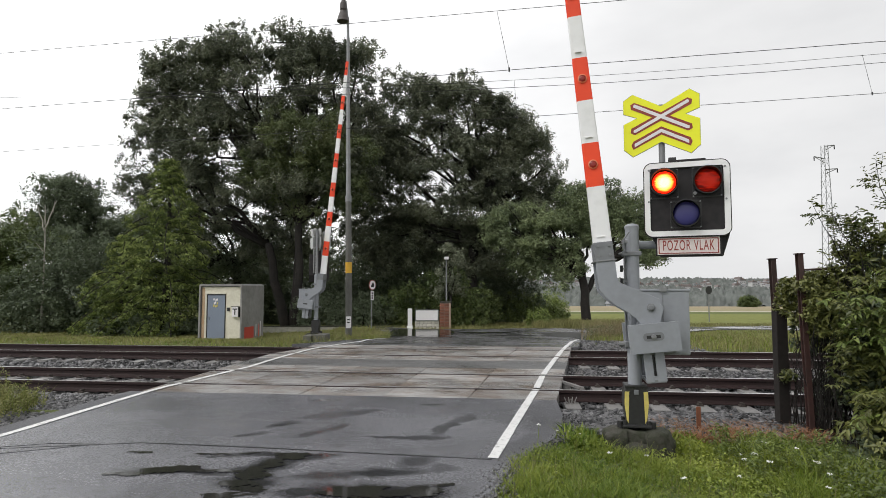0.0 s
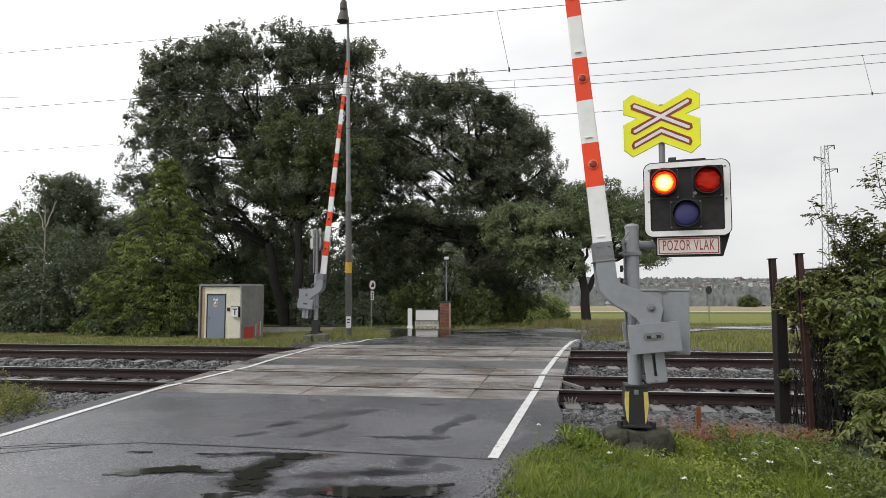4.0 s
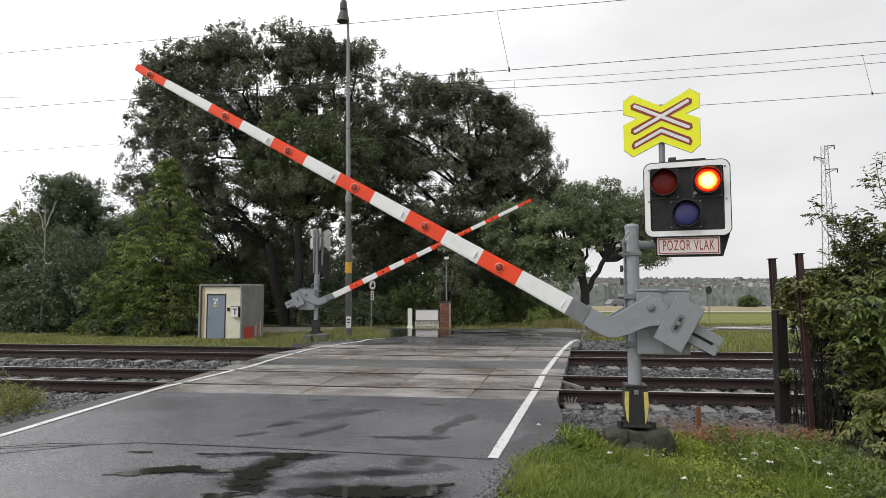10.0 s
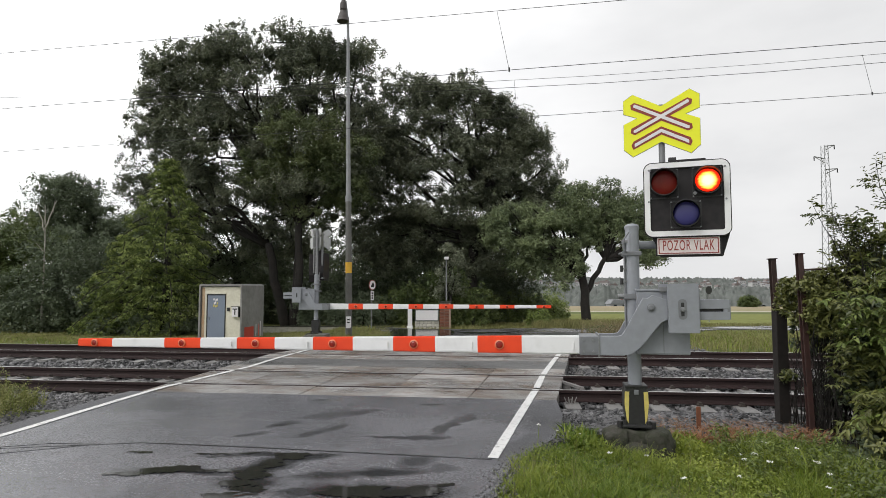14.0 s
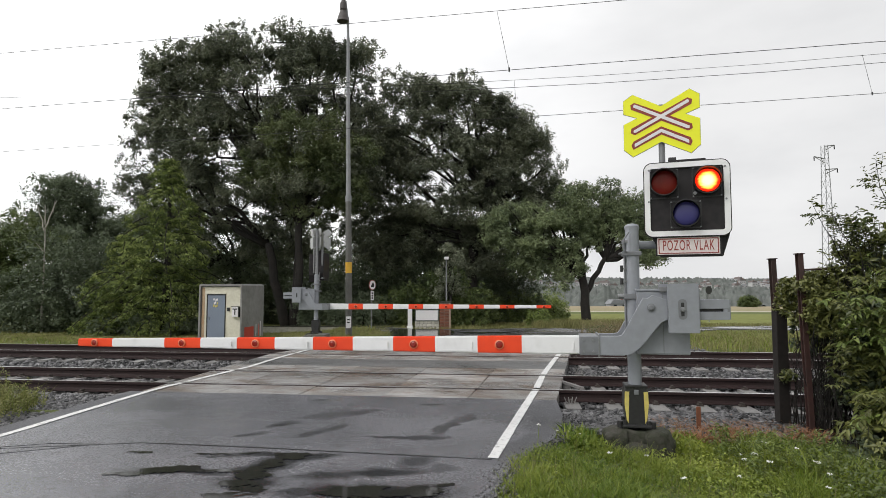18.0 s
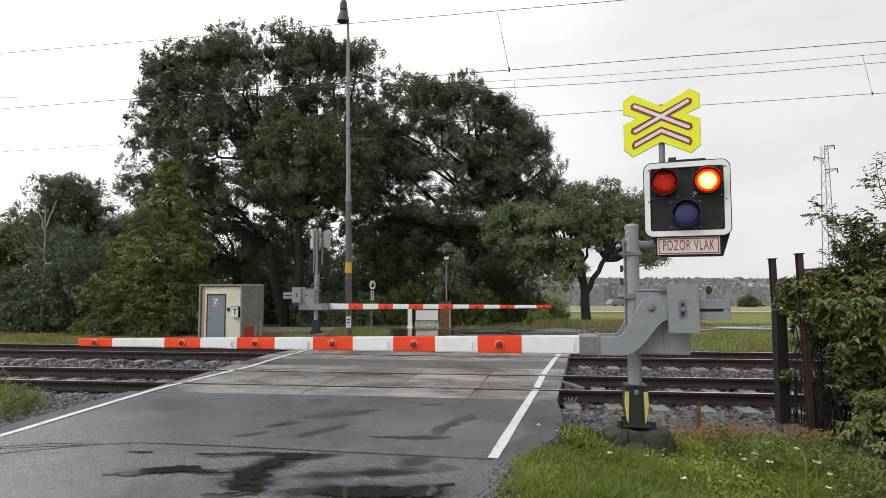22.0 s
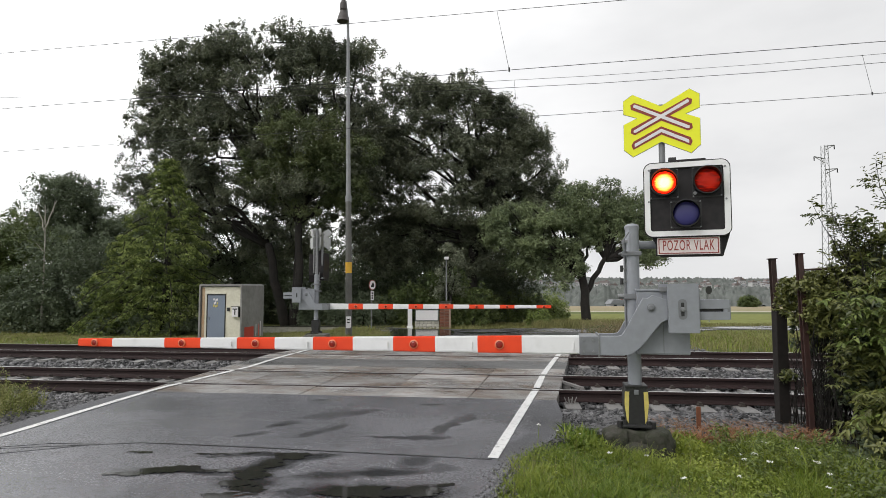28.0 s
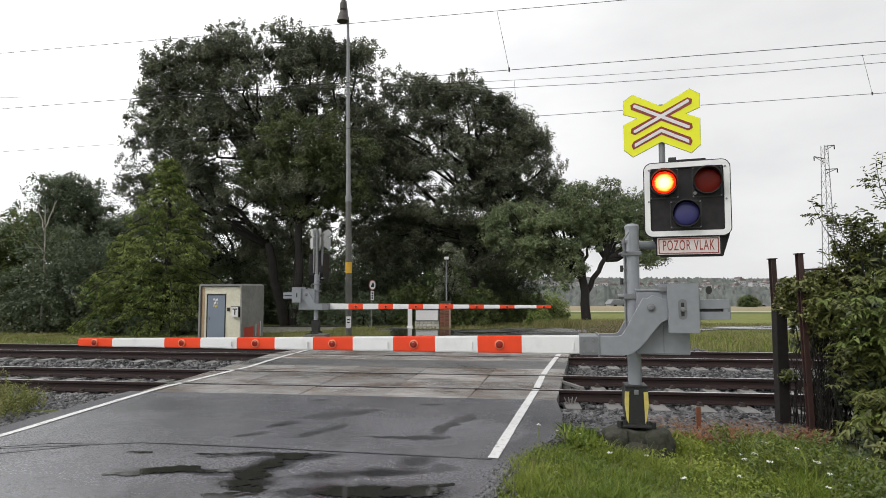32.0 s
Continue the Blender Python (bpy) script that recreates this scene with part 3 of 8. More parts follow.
def tree(name, label, foot, fork, trunk_r, lobes, clumps, per, clump_r, leaf, material, category="tree", limbs=True, twigs=50, droop=0.3, narrow=0.55, flat=0.85, hollow=0.55, second=None, group="", split=0.0, gaps=0.0, shoots=0.25, bough=0.0):
    """Trunk, limbs to the lobes, twigs and a crown of clumped leaves; lobes are x, y, z, radius in metres."""
    thing = empty(name, *foot, label=label, category=category, group=group)
    lobes = [(x - foot[0], y - foot[1], z - foot[2], r) for x, y, z, r in lobes]
    fork = Vector(fork) - Vector(foot)
    v, f, centres = clumped(lobes, clumps, per, clump_r, leaf, hollow=hollow, flat=flat, narrow=narrow, droop=droop, gaps=gaps, shoots=shoots, bough=bough)
    f = f[v[f[:, 0], 2] > 0.05]
    if limbs:
        bm = bmesh.new()
        limb(bm, (0, 0, -0.4), fork, trunk_r * 1.15, trunk_r * 0.8, bend=0.02, seg=12)
        part("trunk", bm, BARK, thing, smooth=True)
        starts = [fork]
        if second:
            bm = bmesh.new()
            end = Vector(second) - Vector(foot)
            limb(bm, fork * split if split else (0.2, 0, -0.4), end, trunk_r * (0.62 if split else 0.9), trunk_r * 0.5, bend=0.03, seg=12)
            part("trunk", bm, BARK, thing, smooth=True)
            starts.append(end)
        for x, y, z, r in lobes:
            near = min(starts, key=lambda s: (s - Vector((x, y, z))).length)
            bm = bmesh.new()
            way = limb(bm, near - Vector((0, 0, 0.2)), (x, y, z + r * 0.5), trunk_r * 0.5, trunk_r * 0.1, bend=0.1)
            for _ in range(max(2, twigs // len(lobes))):
                c = Vector(centres[rnd.randrange(len(centres))])
                s = min(way, key=lambda p: (p - c).length)
                if (s - c).length < r * 1.5:
                    limb(bm, s, c, trunk_r * 0.12, trunk_r * 0.03, bend=0.15, steps=3, seg=5)
            part("limb", bm, BARK, thing, smooth=True)
    mesh_from("crown", v, f, material, thing)
    return thing


# ---- lie of the land ----
TILT = -0.116          # the tracks run y = d + TILT * x
YAW = math.degrees(math.atan(TILT))
D_NEAR, D_FAR = 10.03, 14.46
LAND = [(-60, -0.045), (7.3, -0.045), (8.2, -0.42), (16.4, -0.42), (17.6, -0.2), (20, -0.2), (24, -0.38), (30, -0.46), (50, -1.0), (115, -2.0), (150, -2.6), (260, -8), (480, -19), (640, -15), (900, 4), (1150, 15), (1500, 20), (3000, 20)]


def land(x, y):
    d = y - TILT * max(-60, min(60, x))
    z = np.interp(d, [p[0] for p in LAND], [p[1] for p in LAND])
    if x < -4:
        z -= 0.22 * min(1, (-4 - x) / 3) * float(np.interp(d, [18, 23, 40, 60], [0, 1, 1, 0]))
    if d < 8.2 and x > 0.2:
        z -= 0.15 * min(1, max(0, (x - 0.9) / 0.9)) * float(np.interp(d, [-4, 4, 6.5, 7.3, 8.2], [0, 0.6, 1, 1, 0]))
    if d > 600:
        z += 5 * noise.noise((x * 0.004, y * 0.004, 0.3)) + 3 * noise.noise((x * 0.012, y * 0.01, 4.3))
    elif d > 18:
        z += 0.05 * noise.noise((x * 0.4, y * 0.4, 0)) * min(1, (d - 18) / 8)
    return float(z)


def make_ground():
    xs = np.unique(np.concatenate((np.arange(-30, 30.1, 1.0), np.linspace(-2200, -30, 46), np.linspace(30, 2200, 60))))
    ys = np.unique(np.concatenate((np.arange(-12, 36.1, 0.6), np.linspace(36, 160, 34), np.linspace(160, 2600, 70), np.linspace(-400, -12, 8))))
    verts = [(x, y, land(x, y)) for y in ys for x in xs]
    nx = len(xs)
    faces = [(j * nx + i, j * nx + i + 1, (j + 1) * nx + i + 1, (j + 1) * nx + i) for j in range(len(ys) - 1) for i in range(nx - 1)]
    m = bpy.data.materials.new("land")
    m.use_nodes = True
    nt = m.node_tree
    b = nt.nodes["Principled BSDF"]
    b.inputs["Roughness"].default_value = 0.95
    b.inputs["Specular IOR Level"].default_value = 0.2
    coord = nt.nodes.new("ShaderNodeTexCoord")
    sep = nt.nodes.new("ShaderNodeSeparateXYZ")
    fields = nt.nodes.new("ShaderNodeValToRGB")
    cr = fields.color_ramp
    cr.interpolation = "LINEAR"
    stops = [(0.0, (0.09, 0.11, 0.03)), (0.06, (0.10, 0.12, 0.035)), (0.12, (0.16, 0.175, 0.045)), (0.205, (0.17, 0.185, 0.05)), (0.21, (0.10, 0.12, 0.035)), (0.238, (0.10, 0.12, 0.035)), (0.243, (0.42, 0.39, 0.31)), (0.256, (0.42, 0.39, 0.31)), (0.262, (0.26, 0.23, 0.13)), (0.40, (0.30, 0.25, 0.16)), (0.46, (0.29, 0.24, 0.15)), (0.48, (0.10, 0.125, 0.075)), (0.7, (0.10, 0.12, 0.095)), (1.0, (0.105, 0.12, 0.10))]
    while len(cr.elements) < len(stops):
        cr.elements.new(0.5)
    for e, (p, c) in zip(cr.elements, stops):
        e.position, e.color = p, (*c, 1)
    scale = nt.nodes.new("ShaderNodeMath")
    scale.operation = "DIVIDE"
    scale.inputs[1].default_value = 330.0
    n1 = nt.nodes.new("ShaderNodeTexNoise")
    n1.inputs["Scale"].default_value, n1.inputs["Detail"].default_value = 1.7, 8.0
    r1 = nt.nodes.new("ShaderNodeMapRange")
    r1.inputs["To Min"].default_value, r1.inputs["To Max"].default_value = 0.55, 1.45
    hsv = nt.nodes.new("ShaderNodeHueSaturation")
    bp = nt.nodes.new("ShaderNodeBump")
    bp.inputs["Strength"].default_value, bp.inputs["Distance"].default_value = 0.6, 0.08
    link = nt.links.new
    link(coord.outputs["Object"], sep.inputs["Vector"])
    link(coord.outputs["Object"], n1.inputs["Vector"])
    link(sep.outputs["Y"], scale.inputs[0])
    link(scale.outputs[0], fields.inputs["Fac"])
    link(n1.outputs["Fac"], r1.inputs["Value"])
    link(r1.outputs["Result"], hsv.inputs["Value"])
    link(fields.outputs["Color"], hsv.inputs["Color"])
    link(hsv.outputs["Color"], b.inputs["Base Color"])
    link(n1.outputs["Fac"], bp.inputs["Height"])
    link(bp.outputs["Normal"], b.inputs["Normal"])
    ob = mesh_from("ground", verts, faces, m)
    ob.data.shade_smooth()
    tagged(ob, "grassy ground with meadow, stubble field and far hills", "ground", kind="structure")


make_ground()


# ---- road and crossing ----
def strip(name, left, right, z_of, material, label, thick=0.12, nx=14, category="road", skip=None):
    """A paved band between two edge lines, each a list of (x, y) of the same length."""
    bm = bmesh.new()
    grid = []
    for (lx, ly), (rx, ry) in zip(left, right):
        row = []
        for i in range(nx + 1):
            f = i / nx
            x, y = lx + (rx - lx) * f, ly + (ry - ly) * f
            row.append(bm.verts.new((x, y, z_of(x, y))))
        grid.append(row)
    for a, b in zip(grid, grid[1:]):
        mid = (a[0].co + b[-1].co) / 2
        if skip and skip(mid.x, mid.y):
            continue
        for i in range(nx):
            bm.faces.new((a[i], a[i + 1], b[i + 1], b[i]))
    bmesh.ops.delete(bm, geom=[v for v in bm.verts if not v.link_faces], context="VERTS")
    rim = [e for e in bm.edges if e.is_boundary]
    made = bmesh.ops.extrude_edge_only(bm, edges=rim)
    for v in made["geom"]:
        if isinstance(v, bmesh.types.BMVert):
            v.co.z -= thick
    return tagged(link_bm(name, bm, material), label, category, kind="structure")


def lerp_line(pts, n):
    """n points evenly along a polyline, smoothed at its corners."""
    pts = np.array(pts, float)
    s = np.concatenate(([0], np.cumsum(np.linalg.norm(np.diff(pts, axis=0), axis=1))))
    t = np.linspace(0, s[-1], n)
    return [(float(np.interp(k, s, pts[:, 0])), float(np.interp(k, s, pts[:, 1]))) for k in t]


def road_z(x, y):
    d = y - TILT * x
    return float(np.interp(d, [-10, 6, 8.4, 16.0, 18, 22.0, 40], [-0.03, -0.02, 0.0, 0.0, -0.03, -0.27, -0.30])) + 0.004 * noise.noise((x * 0.8, y * 0.8, 0))


def near_edge(x):
    return 8.42 + TILT * x


near_left = lerp_line([(-6.0, -9), (-5.3, 3.0), (-4.95, 6.3), (-4.62, near_edge(-4.62))], 26)
near_right = lerp_line([(0.1, -9), (0.33, 4.4), (0.62, 5.45), (1.19, 6.3), (1.42, 7.1), (1.54, near_edge(1.54))], 26)
strip("road", near_left, near_right, road_z, ASPHALT, "wet dark asphalt country road with cracks and puddles")
far_left = lerp_line([(-4.15, 16.55), (-3.3, 17.6), (-2.5, 18.9), (-1.95, 20.2), (-1.85, 22.0), (-2.1, 23.6)], 16)
far_right = lerp_line([(3.5, 15.66), (4.15, 18.2), (4.7, 20.4), (6.6, 23.6)], 16)
strip("road_beyond", far_left, far_right, road_z, ASPHALT_FAR, "wet asphalt road leading from the rails to the junction")
CROSS_X = np.linspace(-3.2, 60, 100)


def cross_z(x, y):
    f = float(np.interp(x, [-6, -2.5, 5, 8], [0, 1, 1, 0]))
    return f * (road_z(x, y) - 0.012) + (1 - f) * (land(x, y) + 0.06)


cross_near = [(x, float(np.interp(x, [-30, -3.2, -1.8, 6.2, 10.2, 14, 60], [28.6, 28.3, 23.0, 23.8, 26.4, 29.2, 25]))) for x in CROSS_X]
cross_far = [(x, float(np.interp(x, [-30, -3.2, -1.0, 6.2, 12, 18, 60], [29.4, 29.2, 26.9, 28.0, 32.2, 33.4, 29]))) for x in CROSS_X]
strip("road_cross", cross_near, cross_far, cross_z, ASPHALT_FAR, "wet shining asphalt side road beside the railway")


def over_groove(x, y):
    """True over the open grooves beside the rails and where the paint has broken away."""
    n = y - TILT * x - D_NEAR
    groove = any(abs(abs(n - k) - 0.745) < 0.085 for k in (0.0, D_FAR - D_NEAR))
    return groove or 0.6 * noise.noise((x * 2.3, y * 2.3, 5.0)) + 0.4 * noise.noise((x * 9, y * 9, 1.0)) > 0.52


def painted_line(name, pts, width, label, z=0.005):
    pts = lerp_line(pts, 260)
    left, right = [], []
    for i, p in enumerate(pts):
        a, b = Vector(pts[max(i - 1, 0)]), Vector(pts[min(i + 1, len(pts) - 1)])
        n = (b - a).normalized().orthogonal() * width / 2
        wob = 1 + 0.12 * noise.noise((p[0] * 5, p[1] * 5, 1))
        left.append((p[0] + n.x * wob, p[1] + n.y * wob))
        right.append((p[0] - n.x * wob, p[1] - n.y * wob))
    return strip(name, left, right, lambda x, y: road_z(x, y) + z, LINE if "line" in name else TAR, label, thick=0.004, nx=2, category="road marking", skip=over_groove if "line" in name else None)


painted_line("edge_line_1", [(-4.85, 4.0), (-4.59, 6.31), (-4.27, 9.27), (-3.75, 11.66), (-3.59, 13.3), (-3.30, 15.1), (-2.83, 16.4), (-2.40, 17.5), (-1.96, 20.2)], 0.092, "worn white edge line painted on the road", z=0.009)
painted_line("edge_line_2", [(0.45, 5.5), (1.08, 7.9), (1.39, 9.07), (1.75, 10.6), (2.32, 12.67), (2.94, 14.88), (3.33, 16.15), (3.70, 17.39), (4.05, 18.6), (4.5, 20.2)], 0.100, "worn white edge line painted on the road", z=0.009)
painted_line("tar_seam", [(-5.0, 5.75), (-4.24, 5.84), (-3.0, 6.05), (-1.64, 5.84), (0.44, 5.47)], 0.022, "dark tar seam across the asphalt", z=0.004)


painted_line("tar_crack", [(-4.37, 5.81), (-4.25, 5.90), (-3.88, 6.02), (-3.4, 6.00)], 0.012, "fine dark crack beside the tar seam", z=0.004)
painted_line("tar_crack", [(-4.20, 5.62), (-3.75, 5.83), (-3.40, 5.99)], 0.012, "fine dark crack beside the tar seam", z=0.004)


def track_point(d0, s, n):
    c, sn = math.cos(radians(YAW)), math.sin(radians(YAW))
    return c * s - sn * n, d0 + sn * s + c * n


def make_deck():
    """Concrete deck panels between and beside the rails, each its own slab."""
    deck = tagged(new("crossing_deck"), "worn wet concrete deck panels of the level crossing", "crossing deck", kind="structure")
    deck.matrix_basis = pose(0, D_NEAR, 0, 0, 0, YAW)
    rows = [(-1.6, -0.82), (-0.665, 0.665), (0.82, 1.6), (2.8, 3.58), (3.735, 5.065), (5.22, 6.0)]

    def ends(n):
        return -4.32 - 0.03 * (n + 1.8) + (0.35 if n > 5 else 0), 1.72 + 0.122 * (n + 1.76)

    for n0, n1 in rows:
        for k in range(5):
            quad = []
            for n in (n0, n1):
                a, b = ends(n)
                for f in (k / 5, (k + 1) / 5):
                    quad.append((a + (b - a) * f, n))
            (ax, ay), (bx, by), (cx, cy), (dx, dy) = quad
            g, s, drop = 0.013, 0.005, rnd.uniform(0, 0.010)
            ring = [(ax + s, ay + g), (bx - s, by + g), (dx - s, dy - g), (cx + s, cy - g)]
            bm = bmesh.new()
            cxm, cym = sum(p[0] for p in ring) / 4, sum(p[1] for p in ring) / 4
            levels = []
            for inset, z in ((0, -0.16), (0, -0.014), (0.015, -drop)):
                levels.append([bm.verts.new((x - math.copysign(inset, x - cxm), y - math.copysign(inset, y - cym), z)) for x, y in ring])
            for a, b in zip(levels, levels[1:]):
                for i in range(4):
                    bm.faces.new((a[i], a[(i + 1) % 4], b[(i + 1) % 4], b[i]))
            bm.faces.new(levels[-1])
            bm.faces.new(levels[0][::-1])
            part("panel", bm, PANEL, deck)
    a0, b0 = ends(1.6)
    a1, b1 = ends(2.8)
    bm = bmesh.new()
    low = [bm.verts.new(p) for p in ((a0, 1.61, -0.006), (b0, 1.61, -0.006), (b1, 2.79, -0.006), (a1, 2.79, -0.006))]
    up = bm.faces.new(low)
    ex = bmesh.ops.extrude_face_region(bm, geom=[up])
    for v in ex["geom"]:
        if isinstance(v, bmesh.types.BMVert):
            v.co.z -= 0.15
    part("infill", bm, PANEL_DARK, deck, "dark asphalt infill between the tracks")


make_deck()


def make_puddles():
    """Shallow water where the road sinks, with ragged shores."""
    hollows = [(-2.30, 5.13, 0.34, 0.10), (-2.58, 5.05, 0.26, 0.05), (-1.98, 5.11, 0.36, 0.07), (-2.22, 5.20, 0.18, 0.09), (-2.83, 5.70, 0.19, 0.028), (-2.08, 5.62, 0.24, 0.028), (-1.66, 5.66, 0.42, 0.024), (-1.32, 5.62, 0.20, 0.05), (-1.38, 5.52, 0.16, 0.09), (-1.48, 5.34, 0.16, 0.14), (-1.58, 5.14, 0.17, 0.15), (-1.56, 4.96, 0.15, 0.14), (-1.60, 4.82, 0.16, 0.12), (-1.50, 4.66, 0.17, 0.12), (-1.60, 4.52, 0.24, 0.08), (-0.62, 4.58, 0.40, 0.17), (-0.22, 4.62, 0.28, 0.13), (0.02, 4.76, 0.20, 0.028)]
    step = 0.008
    xs, ys = np.arange(-3.1, 0.3, step), np.arange(4.3, 5.8, step * 1.3)

    def deep(x, y):
        x, y = x + 0.10 * noise.noise((x * 4.5, y * 9, 11.0)) + 0.04 * noise.noise((x * 14, y * 24, 4.0)), y + 0.05 * noise.noise((x * 4.5, y * 9, 21.0)) + 0.025 * noise.noise((x * 14, y * 24, 8.0))
        v = 0.0
        for hx, hy, rx, ry in hollows:
            v = max(v, 1.25 - ((x - hx) / rx) ** 2 - ((y - hy) / ry) ** 2)
        return v + (0.55 * noise.noise((x * 3.2, y * 8.0, 1.0)) + 0.55 * noise.noise((x * 9, y * 20, 3.0)) + 0.5 * noise.noise((x * 30, y * 50, 5.0))) * min(1.0, 0.2 + v)

    verts, faces, index = [], [], {}
    for j in range(len(ys) - 1):
        for i in range(len(xs) - 1):
            if deep(xs[i] + step / 2, ys[j] + step / 2) < 0.62:
                continue
            quad = []
            for a, b in ((i, j), (i + 1, j), (i + 1, j + 1), (i, j + 1)):
                if (a, b) not in index:
                    index[(a, b)] = len(verts)
                    verts.append((xs[a], ys[b], -0.0135))
                quad.append(index[(a, b)])
            faces.append(quad)
    tagged(mesh_from("puddles", verts, faces, WATER), "shallow dark rain puddles lying on the asphalt", "puddle", kind="structure")


make_puddles()


def far_puddle(name, label, pools, material, x0=-2.2, x1=6.6, y0=20.0, y1=27.2, z_of=None):
    """Water standing where the road beyond sinks into the junction."""
    step = 0.07
    z_of = z_of or road_z
    xs, ys = np.arange(x0, x1, step), np.arange(y0, y1, step)
    verts, faces, index = [], [], {}
    for j, y in enumerate(ys[:-1]):
        for i, x in enumerate(xs[:-1]):
            v = max(1.2 - ((x - a) / c) ** 2 - ((y - b) / d) ** 2 for a, b, c, d in pools)
            if v + 0.5 * noise.noise((x * 1.3, y * 2.2, 7.0)) + 0.3 * noise.noise((x * 4, y * 6, 2.0)) < 0.35:
                continue
            quad = []
            for a, b in ((i, j), (i + 1, j), (i + 1, j + 1), (i, j + 1)):
                if (a, b) not in index:
                    index[(a, b)] = len(verts)
                    verts.append((xs[a], ys[b], z_of(xs[a], ys[b]) + 0.008))
                quad.append(index[(a, b)])
            faces.append(quad)
    ob = mesh_from(name, verts, faces, material)
    ob.data.shade_smooth()
    tagged(ob, label, "puddle", kind="structure")


far_puddle("puddles_beyond", "dark still rain water on the road beyond the tracks", ((-1.0, 24.8, 1.7, 2.3), (-0.2, 22.4, 0.7, 0.25), (1.6, 24.6, 1.2, 0.3)), WATER)
far_puddle("ruffled_puddles", "rain water ruffled by wind on the road beyond", ((4.9, 23.4, 1.2, 1.5), (3.7, 21.4, 0.9, 0.22), (2.6, 23.0, 0.9, 0.18), (3.9, 20.6, 0.6, 0.15)), RUFFLED)
far_puddle("side_road_water", "bright rain water standing on the side road", ((11.4, 30.0, 3.2, 1.1), (15.2, 31.2, 3.4, 1.1), (8.6, 28.6, 1.8, 0.8), (18.5, 31.7, 3.0, 0.8)), WATER, 7.0, 21.0, 26.5, 33.0, cross_z)


# ---- railway ----
def rail_mesh():
    """Flat-bottomed rail 120 m long, top at z = 0."""
    prof = [(-0.07, -0.165), (0.07, -0.165), (0.07, -0.152), (0.018, -0.13), (0.009, -0.11), (0.009, -0.055), (0.034, -0.042), (0.036, -0.010), (0.028, 0.0), (-0.028, 0.0), (-0.036, -0.010), (-0.034, -0.042), (-0.009, -0.055), (-0.009, -0.11), (-0.018, -0.13), (-0.07, -0.152)]
    bm = bmesh.new()
    ends = [[bm.verts.new((x, y, z)) for y, z in prof] for x in (-60, 60)]
    n = len(prof)
    for i in range(n):
        f = bm.faces.new((ends[0][i], ends[1][i], ends[1][(i + 1) % n], ends[0][(i + 1) % n]))
        if i == 8:
            f.material_index = 1
    bm.faces.new(ends[0])
    bm.faces.new(ends[1][::-1])
    return bm


def make_track(d0, label):
    thing = empty("railway_track", 0, d0, 0, YAW, label=label, category="railway track", group="railway tracks")
    for y in (-0.75, 0.75):
        ob = part("rail", rail_mesh(), [RAIL, RAILTOP], thing, "dark rusted steel rail with a shiny top")
        ob.location.y = y
    bm = bmesh.new()
    prof = [(-0.13, -0.31), (-0.11, -0.170), (0.11, -0.170), (0.13, -0.31)]
    for y in (-1.3, 1.3):
        for x, z in prof:
            bm.verts.new((x, y, z))
    vs = list(bm.verts)
    bm.faces.new(vs[:4])
    bm.faces.new(vs[4:][::-1])
    for i in range(4):
        bm.faces.new((vs[i], vs[(i + 1) % 4], vs[4 + (i + 1) % 4], vs[4 + i]))
    first = part("sleeper", bm, SLEEPER, thing)
    first.location.x = -16.0
    clip_prof = [(-0.045, -0.174), (0.045, -0.174), (0.045, -0.152), (0.02, -0.142), (0.018, -0.118), (-0.018, -0.118), (-0.02, -0.142), (-0.045, -0.152)]
    clip = part("rail_clip", prism(clip_prof, -0.05, 0.05), CLIP, first)
    spots = [(0, y + s * 0.115, 0) for y in (-0.75, 0.75) for s in (-1, 1)]
    clip.location = spots[0]

    def clips(owner, skip=0):
        for at in spots[skip:]:
            c = new("rail_clip", clip.data)
            c.parent, c.location = owner, at

    clips(first, 1)
    k = -16.0
    while k < 9.5:
        k += 0.6
        if -4.3 < k < 1.6:
            continue
        o = new("sleeper", first.data)
        o.parent, o.location = thing, (k + rnd.uniform(-0.02, 0.02), rnd.uniform(-0.015, 0.015), 0)
        clips(o)
    return thing


make_track(D_NEAR, "railway track of rusted rails on concrete sleepers in ballast")
make_track(D_FAR, "railway track of rusted rails on concrete sleepers in ballast")


